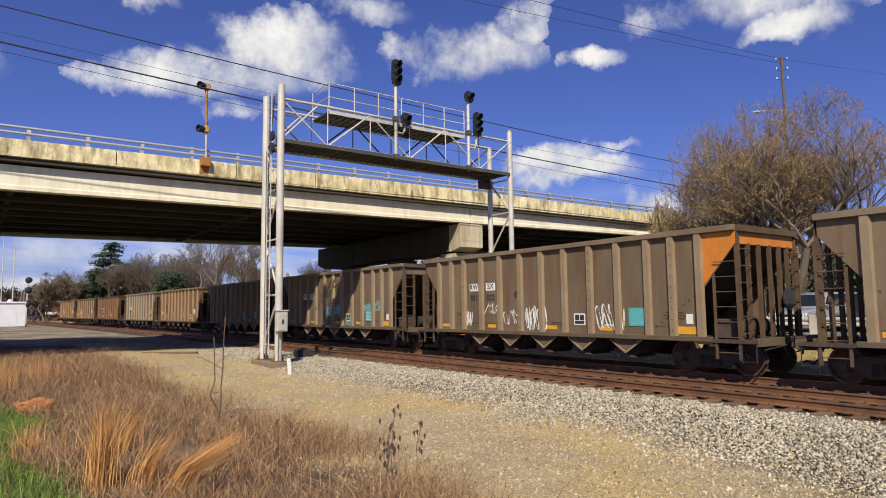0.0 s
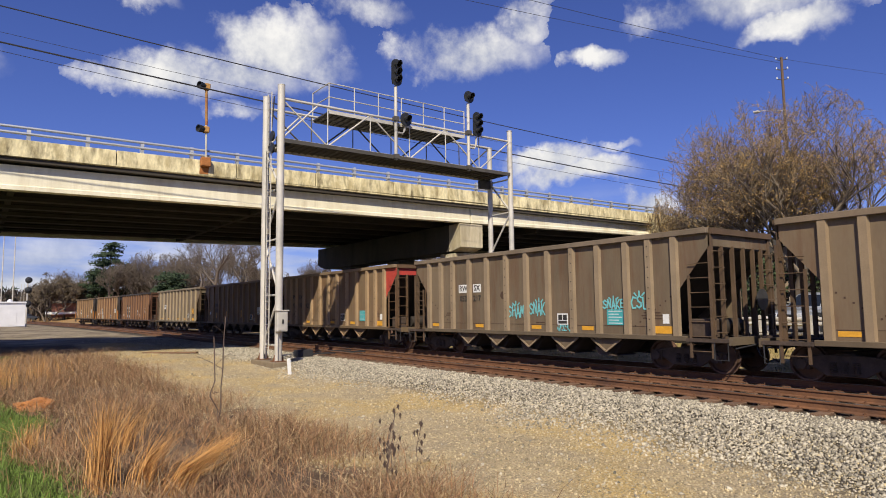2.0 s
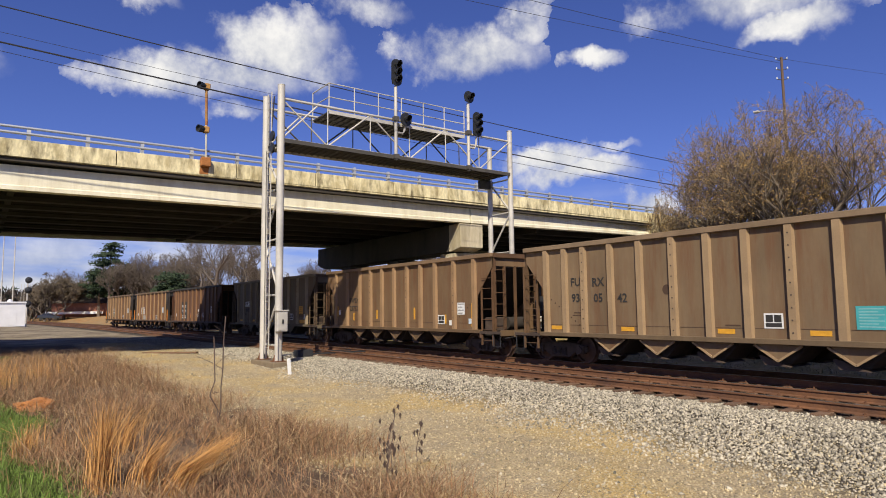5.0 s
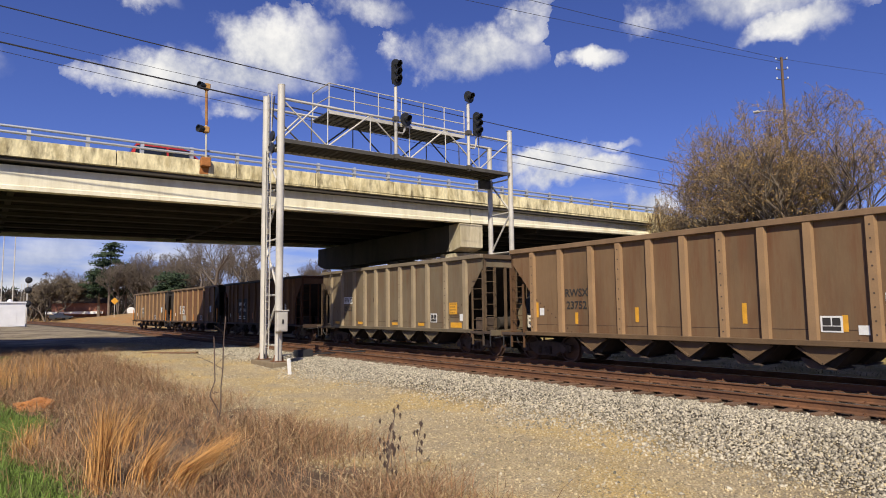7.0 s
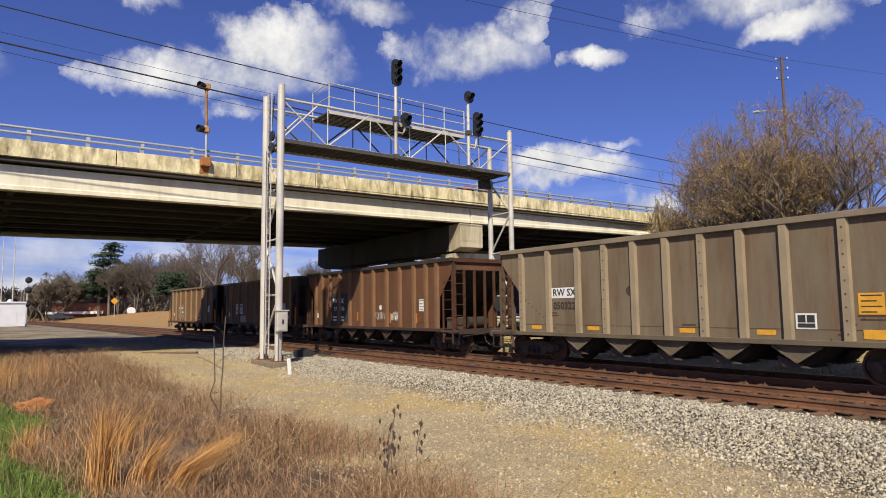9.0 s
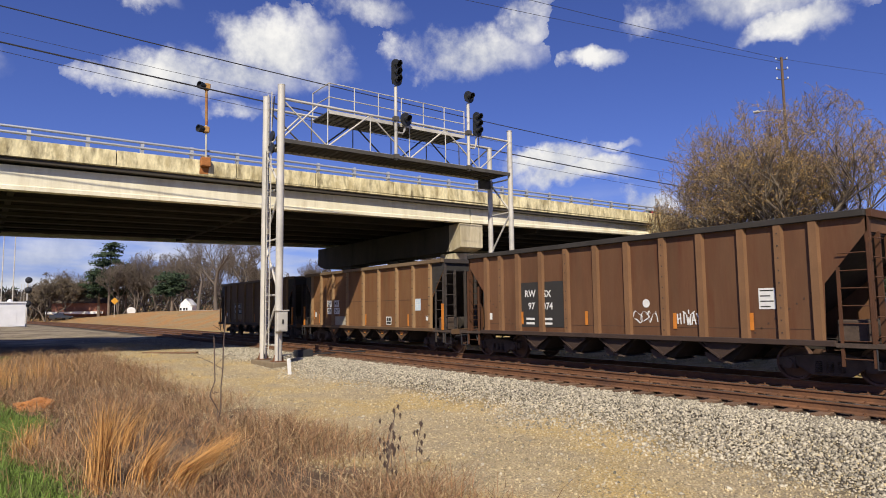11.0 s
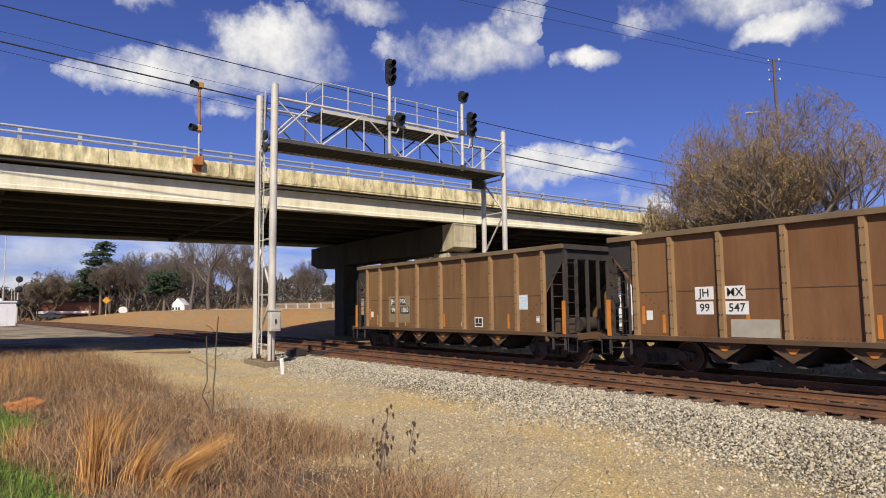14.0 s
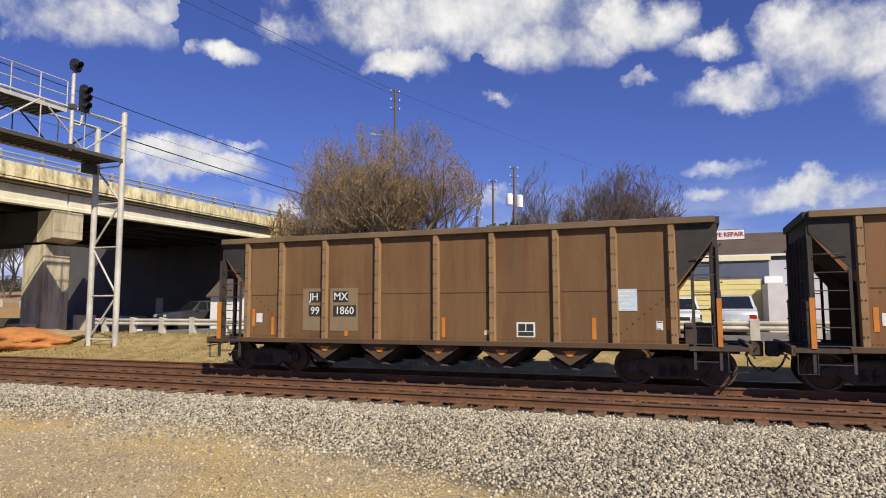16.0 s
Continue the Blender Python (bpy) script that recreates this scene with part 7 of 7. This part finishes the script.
def blades(name, label, n, place, h, w, lean, mat_, seed, bend=0.35, sway=(0.0, 0.0)):
    rng = np.random.default_rng(seed)
    x, y, k = place(rng, n)
    m = len(x)
    z = np.array([ground_z(a, b) for a, b in zip(x, y)])
    hh = rng.uniform(h[0], h[1], m) * k
    t = rng.uniform(0, 2 * np.pi, m)
    ln = np.abs(rng.normal(0, lean, m)) * hh
    dx, dy = np.cos(t) * ln + sway[0] * hh, np.sin(t) * ln + sway[1] * hh
    ww = w * rng.uniform(0.6, 1.3, m)
    ang = rng.uniform(0, np.pi, m)
    sx, sy = np.cos(ang) * ww, np.sin(ang) * ww
    rows = []
    for f_, wf in ((0.0, 1.0), (0.5, 0.8), (1.0, 0.15)):
        cx, cy = x + dx * f_ ** (1 + bend * 2), y + dy * f_ ** (1 + bend * 2)
        cz = z - 0.02 + hh * f_ * (1 - 0.25 * bend * f_)
        rows.append((np.stack([cx - sx * wf, cy - sy * wf, cz], 1), np.stack([cx + sx * wf, cy + sy * wf, cz], 1)))
    v = np.stack([rows[0][0], rows[0][1], rows[1][0], rows[1][1], rows[2][0], rows[2][1]], 1)
    faces = np.array([(0, 1, 3, 2), (2, 3, 5, 4)])
    f = (faces[None] + (np.arange(m) * 6)[:, None, None]).reshape(-1, 4)
    o = part(name, raw_mesh(name, v.reshape(-1, 3), f, mat_))
    tagged(o, label, "grass", kind="stuff")


M["straw"] = mat("dry_straw", (0.42, 0.29, 0.14), 0.85, 0, 0.15, 1, island=0.4)
M["straw_gold"] = mat("golden_straw", (0.56, 0.30, 0.10), 0.8, 0, 0.12, 1, island=0.35)
M["weed"] = mat("dead_weed", (0.25, 0.14, 0.072), 0.9, 0, 0.3, 0.9, island=0.65)
M["weed_pale"] = mat("pale_dead_weed", (0.42, 0.30, 0.165), 0.9, 0, 0.2, 0.7, island=0.35)
M["grass"] = mat("green_grass", (0.12, 0.185, 0.03), 0.8, 0, 0.2, 1, island=0.4)


def weed_edge(y):
    return 5.0 + 0.05 * max(0.0, 10 - y) + 0.5 * math.sin(y * 0.8) - 0.02 * max(0.0, y - 16)


def smooth_np(t):
    t = np.clip(t, 0, 1)
    return t * t * (3 - 2 * t)


def weed_place(rng, n):
    y = 5.0 + 27 * rng.random(n) ** 1.25
    x = rng.uniform(-2.5, 6.0, n)
    e = np.array([weed_edge(t) for t in y]) + rng.normal(0, 0.35, n)
    gr = 0.9 + 0.35 * np.sin(y * 0.9) - 0.05 * np.maximum(0, 12 - y)
    keep = (x < e) & ((x > gr) | (y > 20) | (rng.random(n) < 0.05))
    patch = np.array([noise.noise(Vector((a * 0.55, b * 0.55, 2))) for a, b in zip(x, y)])
    keep &= rng.random(n) < 0.55 + 0.8 * patch
    k = 0.75 + 0.7 * np.maximum(0, patch) + 0.6 * smooth_np((y - 17) / 6)
    return x[keep], y[keep], k[keep]


def grass_place(rng, n):
    y = 5.0 + 15 * rng.random(n) ** 1.2
    x = rng.uniform(-2.5, 1.5, n)
    gr = 0.95 + 0.35 * np.sin(y * 0.9) - 0.05 * np.maximum(0, 12 - y) + rng.normal(0, 0.2, n)
    keep = x < gr
    return x[keep], y[keep], np.ones(keep.sum())


def tuft_place(cx, cy, r, k0=1.0):
    def f(rng, n):
        a, q = rng.uniform(0, 6.283, n), np.abs(rng.normal(0, r, n))
        return cx + q * np.cos(a), cy + q * np.sin(a), np.full(n, k0)
    return f


make_ties()
scatter_stones("ballast_stones", "loose grey granite ballast stones beside the rails", 260000, ballast_place, lambda r, n: 0.014 + 0.024 * r.random(n) ** 1.6, M["stone"], 1)
scatter_stones("track_bed_stones", "rust-stained stones between the ties", 26000, bed_place, lambda r, n: 0.016 + 0.02 * r.random(n), mat("rust_stained_stone", (0.15, 0.105, 0.075), 0.9, 0, 0.15, 2, island=0.5), 8)
scatter_stones("sand_pebbles", "scattered tan and grey pebbles on the sandy path", 60000, sand_place, lambda r, n: 0.006 + 0.02 * r.random(n) ** 2.2, M["pebble"], 2)
blades("dead_weeds", "brown dead weeds beside the path", 125000, weed_place, (0.06, 0.46), 0.0045, 1.0, M["weed"], 3)
blades("pale_weeds", "pale dry weeds among the brown ones", 34000, weed_place, (0.08, 0.5), 0.0045, 1.6, M["weed_pale"], 4)
blades("green_grass", "short green grass", 40000, grass_place, (0.05, 0.19), 0.007, 0.7, M["grass"], 5)
for i, (cx, cy, r, n, h, ln, sway) in enumerate(((1.38, 9.2, 0.09, 420, (0.5, 1.35), 0.13, 0.05), (1.78, 8.9, 0.11, 220, (0.4, 1.05), 0.2, 0.4), (2.05, 8.5, 0.10, 280, (0.4, 0.95), 0.25, 0.95),
                                                 (2.0, 11.5, 0.2, 160, (0.4, 1.0), 0.25, 0.35), (2.75, 9.6, 0.15, 140, (0.3, 0.8), 0.3, 0.8), (0.75, 12.2, 0.2, 160, (0.3, 0.8), 0.4, 0.0),
                                                 (0.5, 22.5, 0.5, 260, (0.6, 1.3), 0.2, 0.0), (1.8, 24.0, 0.6, 220, (0.5, 1.1), 0.2, 0.0))):
    blades("broom_grass", "golden clump of dry broom grass", n, tuft_place(cx, cy, r), h, 0.0045, ln, M["straw_gold"], 20 + i, 0.5, (0.81 * sway, -0.59 * sway))


def bank_place(rng, n):
    y = rng.uniform(6, 29, n)
    x = rng.uniform(19.4, 26, n)
    keep = np.array([noise.noise(Vector((a * 0.6, b * 0.6, 5))) for a, b in zip(x, y)]) > -0.15
    return x[keep], y[keep], np.ones(keep.sum())


blades("bank_grass", "short green and straw grass on the far bank of the track", 9000, bank_place, (0.05, 0.16), 0.014, 0.6, mat("bank_grass_blade", (0.27, 0.21, 0.085), 0.85, 0, 0.3, 0.5, island=0.5), 60)


def make_sapling(x, y, h, lean, seed, label, name="bare_sapling", kink=0.0, tw=4, r=0.012):
    rnd = random.Random(seed)
    t = thing(name, label, "sapling", pose(x, y, ground_z(x, y)))
    pts = [Vector((0, 0, -0.05))]
    for i in range(1, 7):
        k = i / 6
        pts.append(Vector((lean * k + kink * (0.6 if i == 2 else 0) + rnd.gauss(0, 0.012), rnd.gauss(0, 0.012), h * k)))
    part("stem", Geo().path(pts, r, 6), M["twig"], t, "thin dark stem")
    for i in range(tw):
        k = rnd.uniform(0.35, 0.95)
        p = pts[int(k * 6)]
        d = Vector((rnd.gauss(0, 1), rnd.gauss(0, 1), 0.8)).normalized() * h * rnd.uniform(0.1, 0.28)
        part("twig", Geo().path([p, p + d * 0.5 + Vector((0, 0, 0.02)), p + d], r * 0.45, 5), M["twig"], t)
        if name == "dead_weed_plant":
            q = p + d
            part("curled_leaf", Geo().add([q, q + Vector((0.03, 0.01, -0.03)), q + Vector((0.02, 0.02, -0.10)), q + Vector((-0.02, 0.0, -0.04))], [(0, 1, 2), (0, 2, 3)]), M["twig"], t, "curled dry leaf")
    return t


M["twig"] = mat("dark_twig", (0.11, 0.075, 0.06), 0.9, 0, 0.2, 4)
make_sapling(4.05, 13.3, 1.75, -0.12, 1, "thin bent bare sapling beside the gravel path", kink=-0.22, tw=2)
make_sapling(4.1, 13.45, 2.15, 0.12, 2, "thin upright bare sapling beside the gravel path", tw=2)
for i, (x, y, h) in enumerate(((4.55, 7.6, 0.75), (4.8, 7.9, 0.85), (5.1, 7.7, 0.7), (4.3, 7.2, 0.6))):
    make_sapling(x, y, h, 0.08, 30 + i, "dead branching weed with curled brown leaves", "dead_weed_plant", tw=9, r=0.005)

def make_lump(x, y, sx, sy, sz, m, name, label, cat, seed):
    bm = bmesh.new()
    bmesh.ops.create_icosphere(bm, subdivisions=4, radius=1)
    for v_ in bm.verts:
        k = 1 + 0.35 * noise.noise(v_.co * 1.6 + Vector((seed, 0, 0))) + 0.16 * noise.noise(v_.co * 4) + 0.08 * noise.noise(v_.co * 11)
        v_.co = Vector((v_.co.x * sx * k, v_.co.y * sy * k, v_.co.z * sz * k))
    me = bpy.data.meshes.new(name)
    bm.to_mesh(me)
    bm.free()
    me.materials.append(m)
    me.polygons.foreach_set("use_smooth", [True] * len(me.polygons))
    o = new(name, me)
    o.location = (x, y, ground_z(x, y) + sz * 0.4)
    return tagged(o, label, cat)


M["clay"] = mat("red_clay", (0.42, 0.17, 0.05), 0.95, 0, 0.2, 3, 0.2, 30, bump=0.05)
make_lump(1.25, 18.2, 0.45, 0.35, 0.17, M["clay"], "clay_lump", "orange clay lump among dry weeds", "soil", 3)
# clay spill and footing beside the bridge pier
make_lump(21.6, 30.2, 1.7, 3.0, 0.6, M["clay"], "clay_mound", "eroded orange clay mound beside the pier", "soil", 8)
make_lump(22.6, 28.6, 1.1, 1.8, 0.35, mat("trodden_dirt", (0.30, 0.23, 0.12), 0.95, 0, 0.2, 2, 0.2, 30), "dirt_mound", "tan dirt mound beside the pier", "soil", 9)
tagged(part("concrete_block", Geo().box(22.0, 22.7, 30.2, 31.4, 0.0, 1.1), mat("clay_stained_concrete", (0.6, 0.5, 0.36), 0.9, 0, 0.1, 1, stain=(0.5, 0.22, 0.06), stain_amt=0.6), bevel=0.03), "clay-stained concrete block beside the pier", "concrete block")
tagged(part("concrete_block", Geo().box(25.0, 25.6, 29.6, 30.6, 0.3, 1.5), mat("stained_barrier", (0.55, 0.48, 0.38), 0.9, 0, 0.1, 1, stain=(0.5, 0.25, 0.08), stain_amt=0.5), bevel=0.03), "stained concrete barrier end beside the street", "concrete block")
wp = tagged(part("marker_post", Geo().box(-0.06, 0.06, -0.03, 0.03, -0.1, 0.55), M["white"], bevel=0.01), "short leaning white marker post beside the gantry", "post")
wp.matrix_basis = pose(8.95, 21.4, ground_z(8.95, 21.4), 0, -5, 0)
# switch gear on the near track
sw = thing("switch_machine", "dark steel switch machine with rods on the ties", "switch machine")
part("machine_case", Geo().box(11.1, 11.8, 25.7, 26.2, -0.17, 0.12), M["dark_steel"], sw, bevel=0.03)
for yy in (25.8, 26.1, 27.2):
    part("throw_rod", Geo().box(11.5, 14.5, yy - 0.03, yy + 0.03, -0.1, -0.05), M["dark_steel"], sw)
# boards and a wet hollow near the ditch
bd = tagged(part("plank", Geo().box(-1.3, 1.3, -0.13, 0.13, 0, 0.07), M["tie"]), "weathered board lying by the ditch", "board")
bd.matrix_basis = pose(7.6, 32.5, ground_z(7.6, 32.5) + 0.01, 0, 0, -38)


motions()
